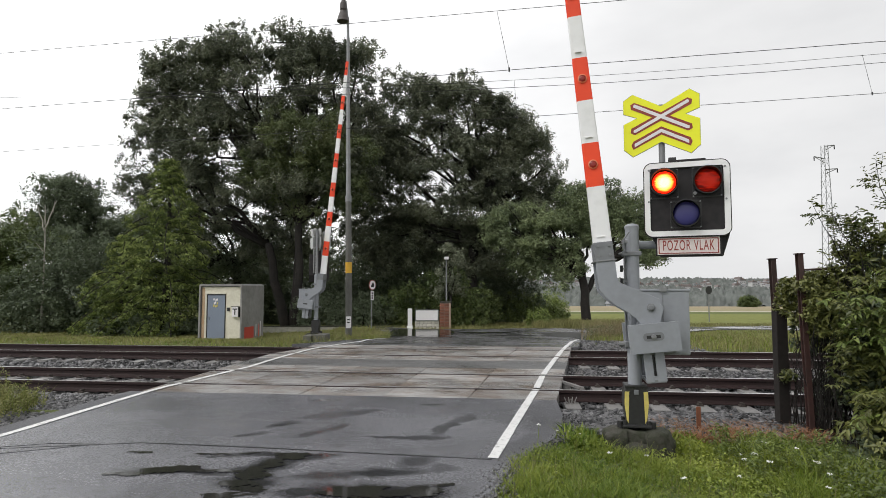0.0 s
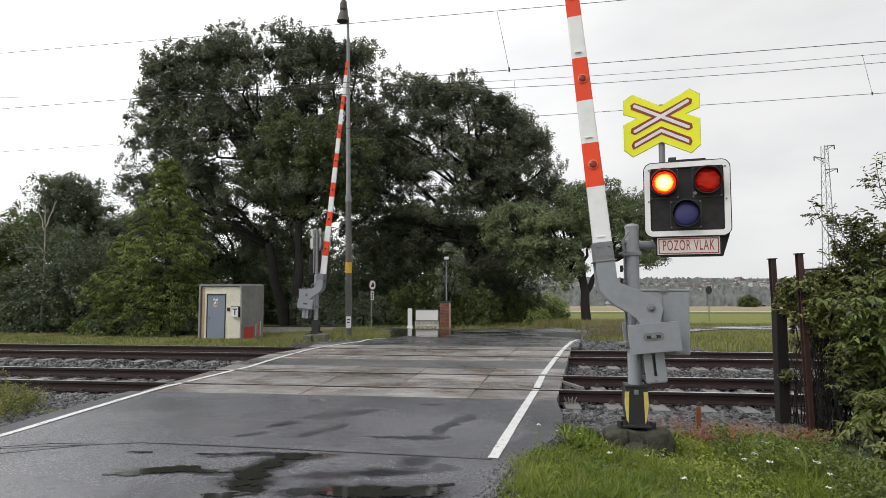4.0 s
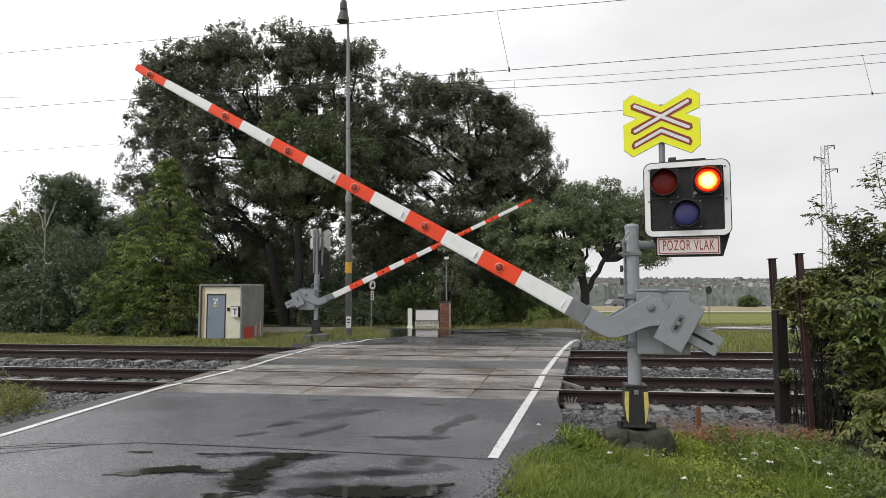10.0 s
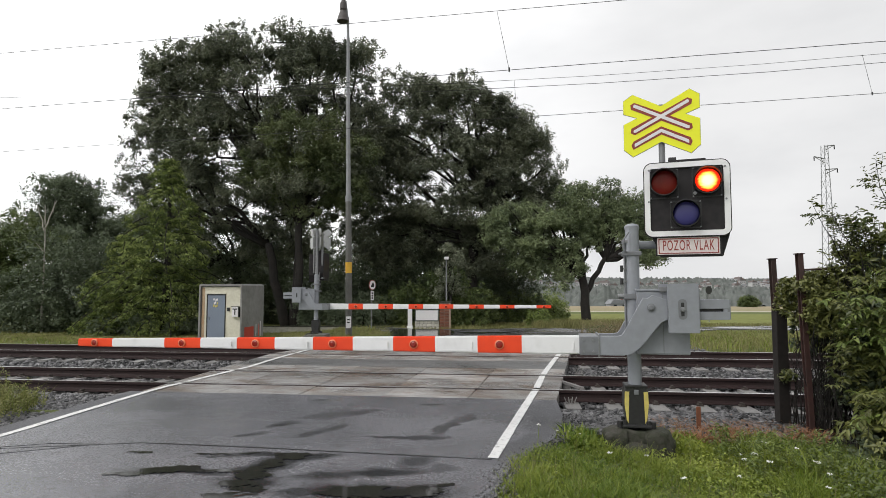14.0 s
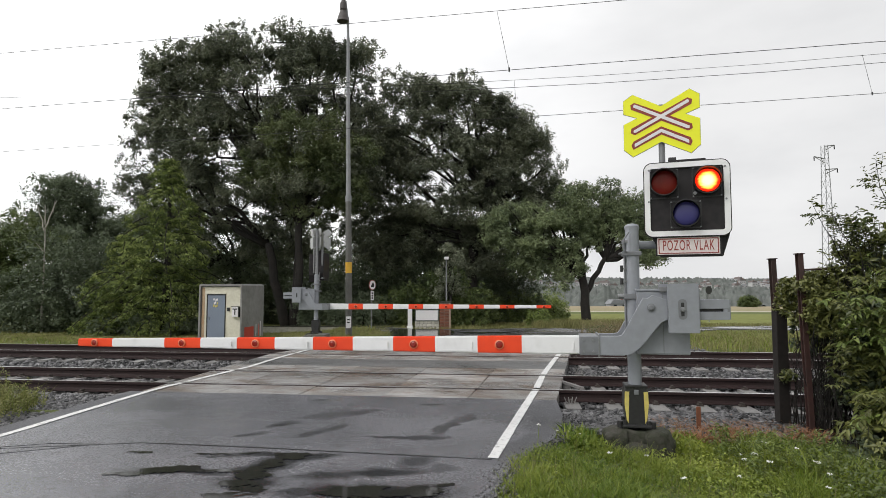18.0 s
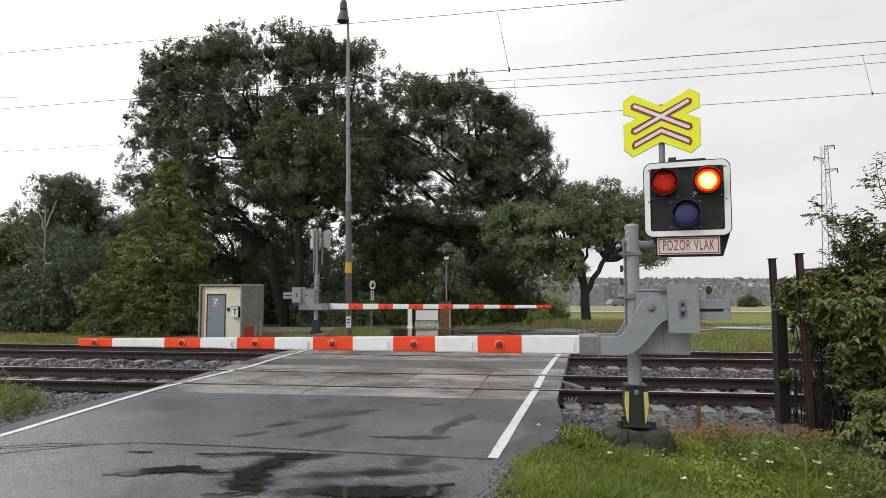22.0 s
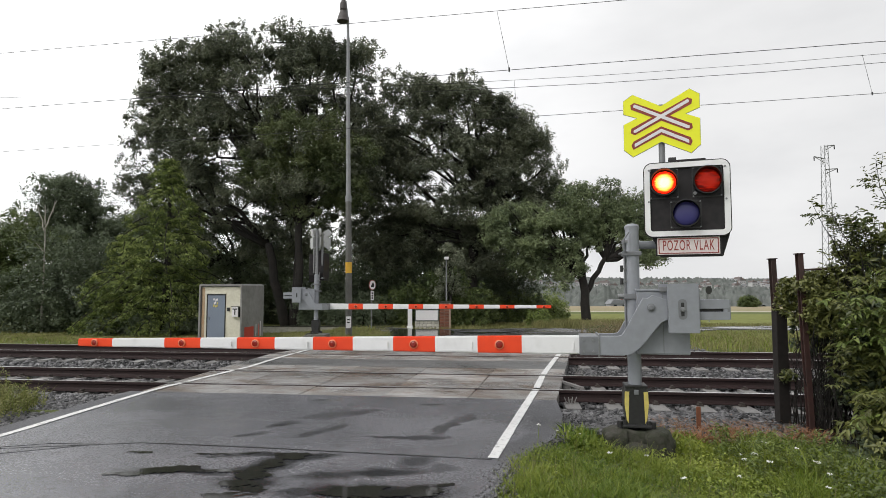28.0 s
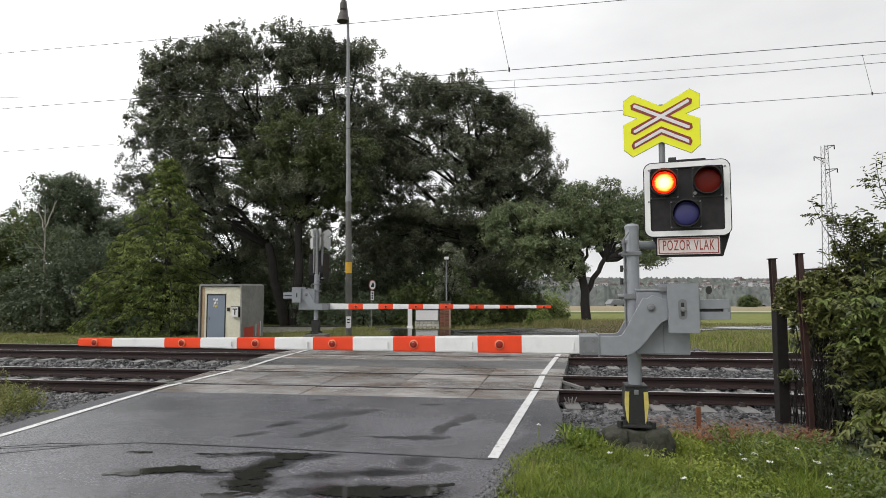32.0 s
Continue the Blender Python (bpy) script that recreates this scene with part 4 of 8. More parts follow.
def make_ballast():
    """Ballast bed across both tracks; the stones nearest the road lie loose on it."""
    prof = [(-3.2, -0.45), (-2.6, -0.30), (-1.9, -0.215), (6.3, -0.215), (7.0, -0.30), (7.6, -0.45)]
    xs = np.arange(-60, 60.1, 0.5)
    ns = np.arange(-3.2, 7.61, 0.3)
    verts, nx = [], len(xs)
    for n in ns:
        for s in xs:
            z = float(np.interp(n, [p[0] for p in prof], [p[1] for p in prof]))
            if s > -4.5 and s < 1.9:
                z -= 0.1
            x, y = track_point(D_NEAR, s, n)
            verts.append((x, y, z + 0.02 * noise.noise((s * 2, n * 2, 0))))
    faces = [(j * nx + i, j * nx + i + 1, (j + 1) * nx + i + 1, (j + 1) * nx + i) for j in range(len(ns) - 1) for i in range(nx - 1)]
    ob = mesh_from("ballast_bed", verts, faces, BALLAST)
    tagged(ob, "ballast bed under the tracks, near-black as shade between stones", "ballast", kind="structure")

    bv = np.array([(1, 0.2, -0.3), (-0.2, 1, -0.3), (-1, -0.2, -0.3), (0.2, -1, -0.3), (0.5, 0.4, 0.7), (-0.5, 0.5, 0.8), (-0.3, -0.6, 0.7), (0.6, -0.5, 0.8)])
    bf = np.array([(0, 1, 4), (1, 5, 4), (1, 2, 5), (2, 6, 5), (2, 3, 6), (3, 7, 6), (3, 0, 7), (0, 4, 7), (4, 5, 6), (4, 6, 7)])

    def stones(count, s0, s1, n0, n1, material, name, label, size=0.03, z_of=None):
        s, n = rng.uniform(s0, s1, count), rng.uniform(n0, n1, count)
        c, sn = math.cos(radians(YAW)), math.sin(radians(YAW))
        x, y = c * s - sn * n, D_NEAR + sn * s + c * n
        z = np.interp(n, [p[0] for p in prof], [p[1] for p in prof]) + 0.012
        if z_of is not None:
            z = np.maximum(z, z_of)
        bare = np.zeros(count, bool)
        for gap in (0.0, D_FAR - D_NEAR):
            along, across = s - sn * gap, np.abs(n - c * gap)
            on_sleeper = np.abs((along + 16.0) / 0.6 - np.round((along + 16.0) / 0.6)) * 0.6 < 0.115
            bare |= on_sleeper & (np.abs(across - 0.75) < 0.24 + 0.10 * np.sin(along * 9.0)) & ((along < -4.3) | (along > 1.6))
        z = np.where(bare, z - 0.09, z)
        r = size * rng.uniform(0.55, 1.35, count)
        shape = bv[None] * rng.uniform(0.6, 1.3, (count, len(bv), 1)) * rng.uniform(0.6, 1.45, (count, 1, 3)) * np.array((1.3, 1.0, 0.75)) * r[:, None, None]
        spin = rng.uniform(0, 2 * np.pi, count)[:, None]
        tip = rng.uniform(-0.7, 0.7, count)[:, None]
        px, py, pz = shape[..., 0], shape[..., 1], shape[..., 2]
        py, pz = py * np.cos(tip) - pz * np.sin(tip), py * np.sin(tip) + pz * np.cos(tip)
        shape = np.stack((px * np.cos(spin) - py * np.sin(spin), px * np.sin(spin) + py * np.cos(spin), pz), -1)
        v = shape + np.stack((x, y, z), 1)[:, None, :]
        f = bf[None] + (np.arange(count) * len(bv))[:, None, None]
        ob = mesh_from(name, v.reshape(-1, 3), f.reshape(-1, 3), material)
        tagged(ob, label, "ballast", kind="stuff")

    stones(14000, 1.85, 9.5, -2.9, 6.6, STONE, "ballast_stones", "loose grey crushed stones between the rails", 0.028)
    stones(9000, -16, -4.25, -2.6, 6.6, STONE, "ballast_stones", "loose grey crushed stones between the rails", 0.036)
    stones(3600, 1.5, 4.6, -2.9, -1.7, STONE, "ballast_stones", "loose grey crushed stones beside the road", 0.036, -0.13)
    stones(9000, -10, -4.45, -3.6, -1.6, STONE, "ballast_stones", "loose grey crushed stones beside the road", 0.026, -0.07)
    stones(2600, 3.0, 6.4, 6.1, 10.3, STONE, "ballast_stones", "loose grey crushed stones beside the road beyond", 0.045, -0.20)
    stones(700, -4.0, -2.6, 6.3, 8.6, STONE, "ballast_stones", "loose grey crushed stones by the far post", 0.035, -0.10)
    stones(3600, -7.5, -4.45, -4.7, -3.0, STONE, "ballast_stones", "loose grey crushed stones at the road edge", 0.026, -0.045)
    stones(500, 2.6, 4.4, -3.2, -2.1, DRYSTONE, "ballast_stones", "rust-stained crushed stones", 0.022, -0.12)


make_ballast()


# ---- level crossing equipment ----
def arm_segments(count, period, tip_gap):
    """(start, end, red?) along the arm from its flange to its tip."""
    rows, s = [], 0.745
    for k in range(count):
        c = 1.6077 + period * k + (tip_gap if k == count - 1 else 0)
        rows.append((s, c - 0.245, False))
        rows.append((c - 0.245, c + 0.245, True))
        s = c + 0.245
    return rows


def build_arm(thing, pivot, count, period, tip_gap):
    """Barrier arm that turns about its pivot: link, weights and red and white boom; lies along -x when lowered."""
    outline = [(0.17, 0.075), (0.06, 0.115), (0.02, 0.128), (-0.03, 0.095), (-0.075, 0.10), (-0.105, 0.05), (-0.285, -0.27), (-0.31, -0.295), (-0.345, -0.302), (-0.535, -0.302), (-0.535, -0.505), (-0.30, -0.508), (-0.22, -0.495), (-0.15, -0.45), (-0.06, -0.36), (0.03, -0.24), (0.10, -0.165), (0.18, -0.12)]
    arm = part("barrier_arm", prism(outline, -0.045, 0.0, 0.006), GREY, thing, "grey cranked arm with red and white boom")
    arm.location = pivot
    part("link_plate", prism([(x, z) for x, z in outline], 0.37, 0.41, 0.006), GREY, arm)
    part("bolt", lathe([(0.042, 0), (0.042, 0.012), (0.03, 0.014), (0.03, 0.03), (0.02, 0.034)], 16, turn=Matrix.Translation((0, 0.41, 0)) @ pose(0, 0, 0, -90, 0, 0)), GREY_DARK, arm)
    part("weight_plate", box(0.165, 0.465, 0.415, 0.48, -0.265, 0.245, 0.006), GREY, arm, "flat grey counterweight plate")
    # black plate on the face stands for the shaded depth of a slot
    part("slot_shade", box(0.282, 0.322, 0.478, 0.484, -0.09, 0.05, 0.002), BLACK, arm)
    part("bolt", lathe([(0.042, 0), (0.042, 0.012), (0.03, 0.014), (0.03, 0.03), (0.02, 0.034)], 16, turn=Matrix.Translation((0, -0.045, 0)) @ FACING), GREY_DARK, arm, smooth=False)
    part("flange", box(-0.745, -0.537, -0.05, 0.415, -0.505, -0.305, 0.008), GREY_DARK, arm, "bolted grey flange box")
    for x in (-0.70, -0.60):
        for z in (-0.345, -0.465):
            part("flange_bolt", tube((x, -0.05, z), (x, -0.062, z), 0.013, seg=6), STEEL, arm)
    part("joint_plate", box(-0.548, -0.534, -0.056, 0.42, -0.525, -0.285, 0.003), STEEL, arm, "pale joint plate between arm and flange")
    # weight plate with an upright slot
    bm = bmesh.new()
    x0, x1, z0, z1, s0, s1, h0, h1 = 0.165, 0.465, -0.265, 0.245, 0.272, 0.332, -0.11, 0.07
    for a, b, c, d in ((x0, s0, z0, z1), (s1, x1, z0, z1), (s0, s1, h1, z1), (s0, s1, z0, h0)):
        box(a, b, -0.115, -0.05, c, d, 0, bm)
    bmesh.ops.remove_doubles(bm, verts=bm.verts, dist=0.0005)
    part("weight_plate", bm, GREY, arm, "flat grey counterweight plate with a slot")
    part("slot_rim", prism([(0.302 + 0.044 * math.cos(a), -0.02 + (0.062 if math.sin(a) > 0 else -0.062) + 0.044 * math.sin(a)) for a in np.linspace(0, 2 * math.pi, 25)[:-1]], -0.118, -0.112), GREY_DARK, arm)
    # another black plate, shade of the slot laid over its rim
    part("slot_shade", box(0.286, 0.318, -0.122, -0.116, -0.09, 0.05, 0.002), BLACK, arm, "black plate as the shade in the slot")
    part("slot_bolt", lathe([(0.026, 0), (0.026, 0.01), (0.014, 0.012), (0.014, 0.02)], 12, turn=Matrix.Translation((0.302, -0.122, -0.02)) @ FACING), STEEL, arm)
    for y in (-0.03, 0.36):
        part("weight_rail", box(0.19, 0.78, y, y + 0.035, -0.02, 0.075, 0.004), GREY, arm)
        part("weight_rail", box(0.19, 0.78, y, y + 0.035, -0.135, -0.05, 0.004), GREY, arm)
    for a, b in ((0.19, 0.46), (0.72, 0.76)):
        part("weight_rail", box(a, b, -0.028, 0.003, -0.052, -0.018), GREY, arm)
    # black filler plate added as the dark of the gap between the rails
    part("rail_slot_shade", box(0.44, 0.74, 0.006, 0.02, -0.06, -0.01), BLACK, arm, "black plate as the shade between the weight rails")
    part("weight_rail_end", box(0.755, 0.79, -0.028, 0.39, -0.13, 0.07, 0.004), GREY_DARK, arm)
    part("counterweight", box(0.43, 0.50, 0.0, 0.36, -0.2, 0.2, 0.01), GREY_DARK, arm)
    # boom
    rows = arm_segments(count, period, tip_gap)
    end = rows[-1][1]

    def half(s):
        return 0.100 - 0.052 * (s - 0.745) / (end - 0.745)

    for s0, s1, red in rows:
        bm = bmesh.new()
        for s in (s0, s1):
            h = half(s)
            d = 0.055 * h / 0.1
            for y, z in ((-d, -h), (d, -h), (d, h), (-d, h)):
                bm.verts.new((-s, 0.07 + y, -0.402 + z))
        vs = list(bm.verts)
        for i in range(4):
            bm.faces.new((vs[i], vs[(i + 1) % 4], vs[4 + (i + 1) % 4], vs[4 + i]))
        bm.faces.new(vs[:4])
        bm.faces.new(vs[4:][::-1])
        bmesh.ops.bevel(bm, geom=[e for e in bm.edges if abs(e.verts[0].co.x - e.verts[1].co.x) > 0.1], offset=0.012, segments=2, affect="EDGES")
        part("boom_red" if red else "boom_white", bm, RED if red else WHITE, arm)
        c = (s0 + s1) / 2
        h = half(c)
        if red:
            for side in (-1, 1):
                turn = Matrix.Translation((-c, 0.07 + side * 0.053 * h / 0.1, -0.402)) @ (FACING if side < 0 else pose(0, 0, 0, -90, 0, 0))
                r = 0.053 * (0.7 + 0.3 * h / 0.1)
                part("boom_lamp", lathe([(r, 0), (r, 0.018), (r * 0.8, 0.024), (r * 0.78, 0.012), (r * 0.4, 0.02)], 18, turn=turn), LAMP_COLLAR, arm, "round boom lamp in a pale red collar")
                part("boom_lamp_glass", lathe([(r * 0.78, 0.0), (r * 0.76, 0.018), (r * 0.4, 0.026)], 16, turn=turn), LAMP_RED, arm, "dark red lamp glass")
        elif s0 < 5:
            for side in (-1, 1):
                bm = box(-s0 - 0.07, -s0 - 0.055, 0.07 + side * 0.056 - 0.012, 0.07 + side * 0.056 + 0.012, -0.402 - h * 0.55, -0.402 + h * 0.3, 0.004)
                part("wire_eye", bm, WHITE, arm)
    return arm


def crossing_barrier(x, y, z, yaw, label, count, period, tip_gap, post_top=2.21, pivot_x=0.145, size=1.0):
    """Post in a rubber boot on a concrete foot, machine box and the arm. Returns the thing and its arm."""
    thing = empty("crossing_barrier", x, y, z, yaw, label=label, category="crossing barrier", group="barriers of the crossing")
    thing.scale = (size, size, size)
    h = post_top
    part("post", tube((0, 0, 0.38), (0, 0, h - 0.06), 0.073, seg=24), GREY, thing, smooth=False)
    part("post_cap", lathe([(0.078, h - 0.065), (0.080, h - 0.03), (0.06, h - 0.012), (0.02, h)], 20), GREY, thing)
    part("boot", prism([(-0.108, 0.47), (-0.126, 0.42), (-0.132, 0.26), (-0.112, 0.10), (-0.09, 0.0), (0.09, 0.0), (0.112, 0.10), (0.132, 0.26), (0.126, 0.42), (0.108, 0.47)], -0.10, 0.12, 0.015), BLACK, thing, "black rubber boot round the post foot")
    for s in (-1, 1):
        part("boot_film", prism([(s * 0.074, 0.41), (s * 0.119, 0.41), (s * 0.125, 0.26), (s * 0.104, 0.08), (s * 0.086, 0.04)][::s], -0.109, -0.098, 0.002), YELLOW, thing, "pale yellow reflective film on the boot")
    for o in [c for c in thing.children if c.name.startswith("boot")]:
        o.matrix_basis = Matrix.Translation((0, 0, 0.075)) @ Matrix.Diagonal((1, 1, 0.913, 1))
    part("boot_clip", box(-0.022, 0.022, -0.118, -0.104, 0.42, 0.47, 0.004), GREY_DARK, thing)
    part("boot_collar", box(-0.118, 0.118, -0.11, 0.13, 0.490, 0.518, 0.008), BLACK, thing)
    for s in (-1, 1):
        part("foot_bolt", tube((s * 0.17, -0.06, -0.02), (s * 0.17, -0.06, 0.13), 0.034, seg=8), BLACK, thing)
    for cx, cy, cz, sx, sy, sz in ((0.02, 0.03, -0.16, 0.62, 0.46, 0.46), (-0.23, -0.06, -0.15, 0.28, 0.40, 0.44), (0.21, -0.08, -0.16, 0.32, 0.42, 0.46), (0.03, -0.15, -0.28, 0.40, 0.26, 0.40)):
        bm = bmesh.new()
        bmesh.ops.create_cube(bm, size=1.0, matrix=Matrix.Translation((cx, cy, cz)) @ Matrix.Diagonal((sx, sy, sz, 1)))
        bmesh.ops.subdivide_edges(bm, edges=bm.edges[:], cuts=7, use_grid_fill=True)
        mid = Vector((cx, cy, cz))
        for v in bm.verts:
            q = Vector(((v.co.x - cx) / sx, (v.co.y - cy) / sy, (v.co.z - cz) / sz)) * 2
            v.co = mid.lerp(v.co, 1.0 - 0.30 * max(0.0, q.length - 1.0))
        for v in bm.verts:
            v.co += Vector((noise.noise(v.co * 5), noise.noise(v.co * 5 + Vector((9, 0, 0))), noise.noise(v.co * 5 + Vector((0, 9, 0))))) * 0.05 + Vector((noise.noise(v.co * 15), noise.noise(v.co * 15 + Vector((5, 0, 0))), noise.noise(v.co * 15 + Vector((0, 5, 0))))) * 0.028
        part("concrete_foot", bm, CONCRETE, thing, "mossy crumbling concrete foundation lump", smooth=True)
    part("base_flange", box(-0.15, 0.15, -0.13, 0.14, 0.07, 0.10, 0.008), BLACK, thing, "dark steel base flange")
    for bx in (-0.12, 0.12):
        for by in (-0.10, 0.11):
            part("flange_nut", tube((bx, by, 0.10), (bx, by, 0.145), 0.024, seg=6), BLACK, thing)
    # machine box beside the post
    part("machine_box", box(0.02, 0.56, -0.13, 0.14, 0.85, 1.53, 0.018), GREY, thing, "grey painted machine box")
    part("box_lid", box(0.01, 0.57, -0.14, 0.15, 1.527, 1.553, 0.008), GREY, thing)
    part("box_hinge", box(0.25, 0.33, -0.16, -0.13, 1.52, 1.575, 0.006), STEEL, thing)
    part("box_seam", box(0.285, 0.293, -0.133, -0.129, 0.86, 1.49), GREY_DARK, thing)
    part("axle", tube((pivot_x, -0.17, 1.36), (pivot_x, 0.2, 1.36), 0.05, seg=16), GREY_DARK, thing)
    for zz in (0.92, 1.44):
        part("clamp", box(-0.10, 0.04, -0.09, 0.10, zz, zz + 0.06, 0.008), GREY_DARK, thing)
        part("clamp_bolt", tube((-0.16, -0.02, zz + 0.03), (-0.08, -0.02, zz + 0.03), 0.028, seg=10), STEEL, thing)
    for zz in (1.60, 1.74):
        part("buffer", tube((-0.12, -0.03, zz), (-0.12, -0.03, zz + 0.07), 0.018, seg=8), BLACK, thing)
        part("buffer_arm", box(-0.13, -0.06, -0.04, -0.02, zz + 0.025, zz + 0.045), STEEL, thing)
    part("cable_duct", tube((-0.085, -0.02, 0.9), (-0.085, -0.02, 2.1), 0.012, seg=8), GREY_DARK, thing)
    part("clamp", box(-0.115, 0.09, -0.085, 0.085, h - 0.36, h - 0.31, 0.01), GREY_DARK, thing)
    for yy in (-0.05, 0.05):
        part("clamp_bolt", tube((-0.14, yy, h - 0.335), (-0.10, yy, h - 0.335), 0.012, seg=6), STEEL, thing)
    part("clamp", box(-0.11, 0.02, -0.05, 0.06, h - 0.22, h - 0.18, 0.006), STEEL, thing)
    arm = build_arm(thing, (pivot_x, -0.22, 1.358), count, period, tip_gap)
    return thing, arm


def letters(text, size, material, parent, x, y, z, stretch=1.0, depth=0.002, bold=0.012, gap=1.0):
    curve = bpy.data.curves.new("letters", "FONT")
    curve.body, curve.size, curve.extrude = text, size, depth
    curve.align_x, curve.align_y = "CENTER", "CENTER"
    curve.offset, curve.space_character = size * bold, gap
    tmp = bpy.data.objects.new("letters", curve)
    scene.collection.objects.link(tmp)
    me = bpy.data.meshes.new_from_object(tmp.evaluated_get(bpy.context.evaluated_depsgraph_get()))
    bpy.data.objects.remove(tmp)
    me.name = "letters"
    me.transform(pose(0, 0, 0, 90, 0, 0) @ Matrix.Diagonal((stretch, 1, 1, 1)))
    me.materials.clear()
    me.materials.append(material)
    ob = new("letters", me)
    ob.parent, ob.location = parent, (x, y, z)
    return ob


LENS_RED = lens_mat("red_signal_glass", (1.0, 0.8, 0.65), (0.20, 0.010, 0.012), 0.72)
LENS_BLUE = lens_mat("blue_signal_glass", (0.3, 0.35, 0.8), (0.055, 0.052, 0.19), 0.25)
BOWL_RED = mat("red_reflector", (0.22, 0.010, 0.012), rough=0.35)
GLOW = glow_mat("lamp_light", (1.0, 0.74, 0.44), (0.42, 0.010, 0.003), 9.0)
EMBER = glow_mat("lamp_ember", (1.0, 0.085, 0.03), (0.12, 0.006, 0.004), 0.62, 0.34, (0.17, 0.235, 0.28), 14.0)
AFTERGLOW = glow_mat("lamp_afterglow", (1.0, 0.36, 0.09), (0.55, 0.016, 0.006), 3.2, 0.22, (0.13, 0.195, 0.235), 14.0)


def rounded(w, h, r, n=6):
    pts = []
    for cx, cz, a0 in ((w / 2 - r, h / 2 - r, 0), (-w / 2 + r, h / 2 - r, 90), (-w / 2 + r, -h / 2 + r, 180), (w / 2 - r, -h / 2 + r, 270)):
        for k in range(n + 1):
            a = radians(a0 + 90 * k / n)
            pts.append((cx + r * math.cos(a), cz + r * math.sin(a)))
    return pts


def ring_plate(w, h, r, border, y0, y1):
    """Rounded frame with an open middle."""
    bm = bmesh.new()
    a, b = rounded(w, h, r), rounded(w - 2 * border, h - 2 * border, max(r - border, 0.01))
    n = len(a)
    loops = [[bm.verts.new((x, y, z)) for x, z in p] for p, y in ((a, y0), (a, y1), (b, y1), (b, y0))]
    for u, v in zip(loops, loops[1:] + loops[:1]):
        for i in range(n):
            bm.faces.new((u[i], u[(i + 1) % n], v[(i + 1) % n], v[i]))
    return bm


def warning_light(x, y, z, yaw, label, reach):
    """Signal head: black board with white rim, two red lamps and a blue one, plate with words. Returns the thing and its lamp lights."""
    thing = empty("warning_light", x, y, z, yaw, label=label, category="warning light", group="warning lights of the crossing")
    part("rim", ring_plate(0.835, 0.785, 0.08, 0.056, -0.05, -0.015), WHITE, thing, "white reflective rim with rounded corners")
    part("rim_edge", ring_plate(0.853, 0.803, 0.088, 0.011, -0.046, 0.03), BOARD, thing)
    part("backboard", prism(rounded(0.82, 0.77, 0.075), -0.012, 0.03), BOARD, thing, "black signal board")
    part("housing", prism([(-0.35, 0.34), (0.35, 0.34), (0.415, -0.37), (0.345, -0.60), (-0.27, -0.60), (-0.36, -0.37)], 0.03, 0.24, 0.02), BOARD, thing, "black housing behind the board")
    part("visor_rail", box(-0.16, 0.20, 0.0, 0.14, 0.395, 0.43, 0.01), BOARD, thing)
    part("visor_hinge", box(-0.17, -0.09, 0.0, 0.09, 0.415, 0.46, 0.01), BLACK, thing)
    for sx, sz, w, h in ((-0.218, 0.172, 0.29, 0.32), (0.204, 0.172, 0.29, 0.32), (-0.01, -0.163, 0.31, 0.29)):
        part("lamp_door", ring_plate(w, h, 0.012, 0.012, -0.022, -0.010), BLACK, thing)
        for hx, hz in ((-1, 1), (1, 1), (-1, -1), (1, -1)):
            part("screw", tube((sx + hx * w * 0.46, -0.028, sz + hz * h * 0.46), (sx + hx * w * 0.46, -0.018, sz + hz * h * 0.46), 0.008, seg=6), STEEL, thing)
    doors = [o for o in thing.children if o.name.startswith("lamp_door")]
    for o, (sx, sz) in zip(doors, ((-0.218, 0.172), (0.204, 0.172), (-0.01, -0.163))):
        o.location = (sx, 0, sz)
    for hx, hz in ((-0.37, 0.32), (0.375, 0.32), (-0.375, -0.02), (0.38, -0.02)):
        part("screw", tube((hx, -0.058, hz), (hx, -0.05, hz), 0.010, seg=8), STEEL, thing)
    part("key_ring", lathe([(0.018, 0), (0.018, 0.006), (0.010, 0.007)], 14, turn=Matrix.Translation((0.085, -0.03, 0.055)) @ FACING), STEEL, thing)
    glows = []
    for sx, sz, red in ((-0.218, 0.172, True), (0.204, 0.172, True), (-0.01, -0.163, False)):
        at = Matrix.Translation((sx, 0, sz))
        bm = bmesh.new()
        # hood: open tube, longer above than below
        n = 28
        rings = []
        for r, depth in ((0.138, 0.0), (0.138, 1.0), (0.130, 1.0), (0.130, 0.0)):
            rings.append([bm.verts.new((sx + r * math.cos(2 * math.pi * k / n), -0.012 - depth * (0.16 + 0.04 * math.sin(2 * math.pi * k / n)) , sz + r * math.sin(2 * math.pi * k / n))) for k in range(n)])
        for u, v in zip(rings, rings[1:] + rings[:1]):
            for k in range(n):
                bm.faces.new((u[k], u[(k + 1) % n], v[(k + 1) % n], v[k]))
        part("hood", bm, BLACK, thing, "black lamp hood")
        part("lens", lathe([(0.129, 0.118), (0.129, 0.126), (0.11, 0.138), (0.07, 0.147), (0.02, 0.15)], 28, turn=at @ FACING), LENS_RED if red else LENS_BLUE, thing, "red signal lens" if red else "blue signal lens", smooth=True)
        bm = bmesh.new()
        bmesh.ops.create_circle(bm, cap_ends=True, segments=28, radius=0.129, matrix=at @ Matrix.Translation((0, -0.0145, 0)) @ FACING)
        part("reflector", bm, BOWL_RED if red else BOARD, thing)
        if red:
            # three added discs per lamp, one brightness stage each, stand in for dimming
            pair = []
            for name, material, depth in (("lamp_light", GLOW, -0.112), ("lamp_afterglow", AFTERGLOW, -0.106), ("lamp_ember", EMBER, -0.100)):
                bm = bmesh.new()
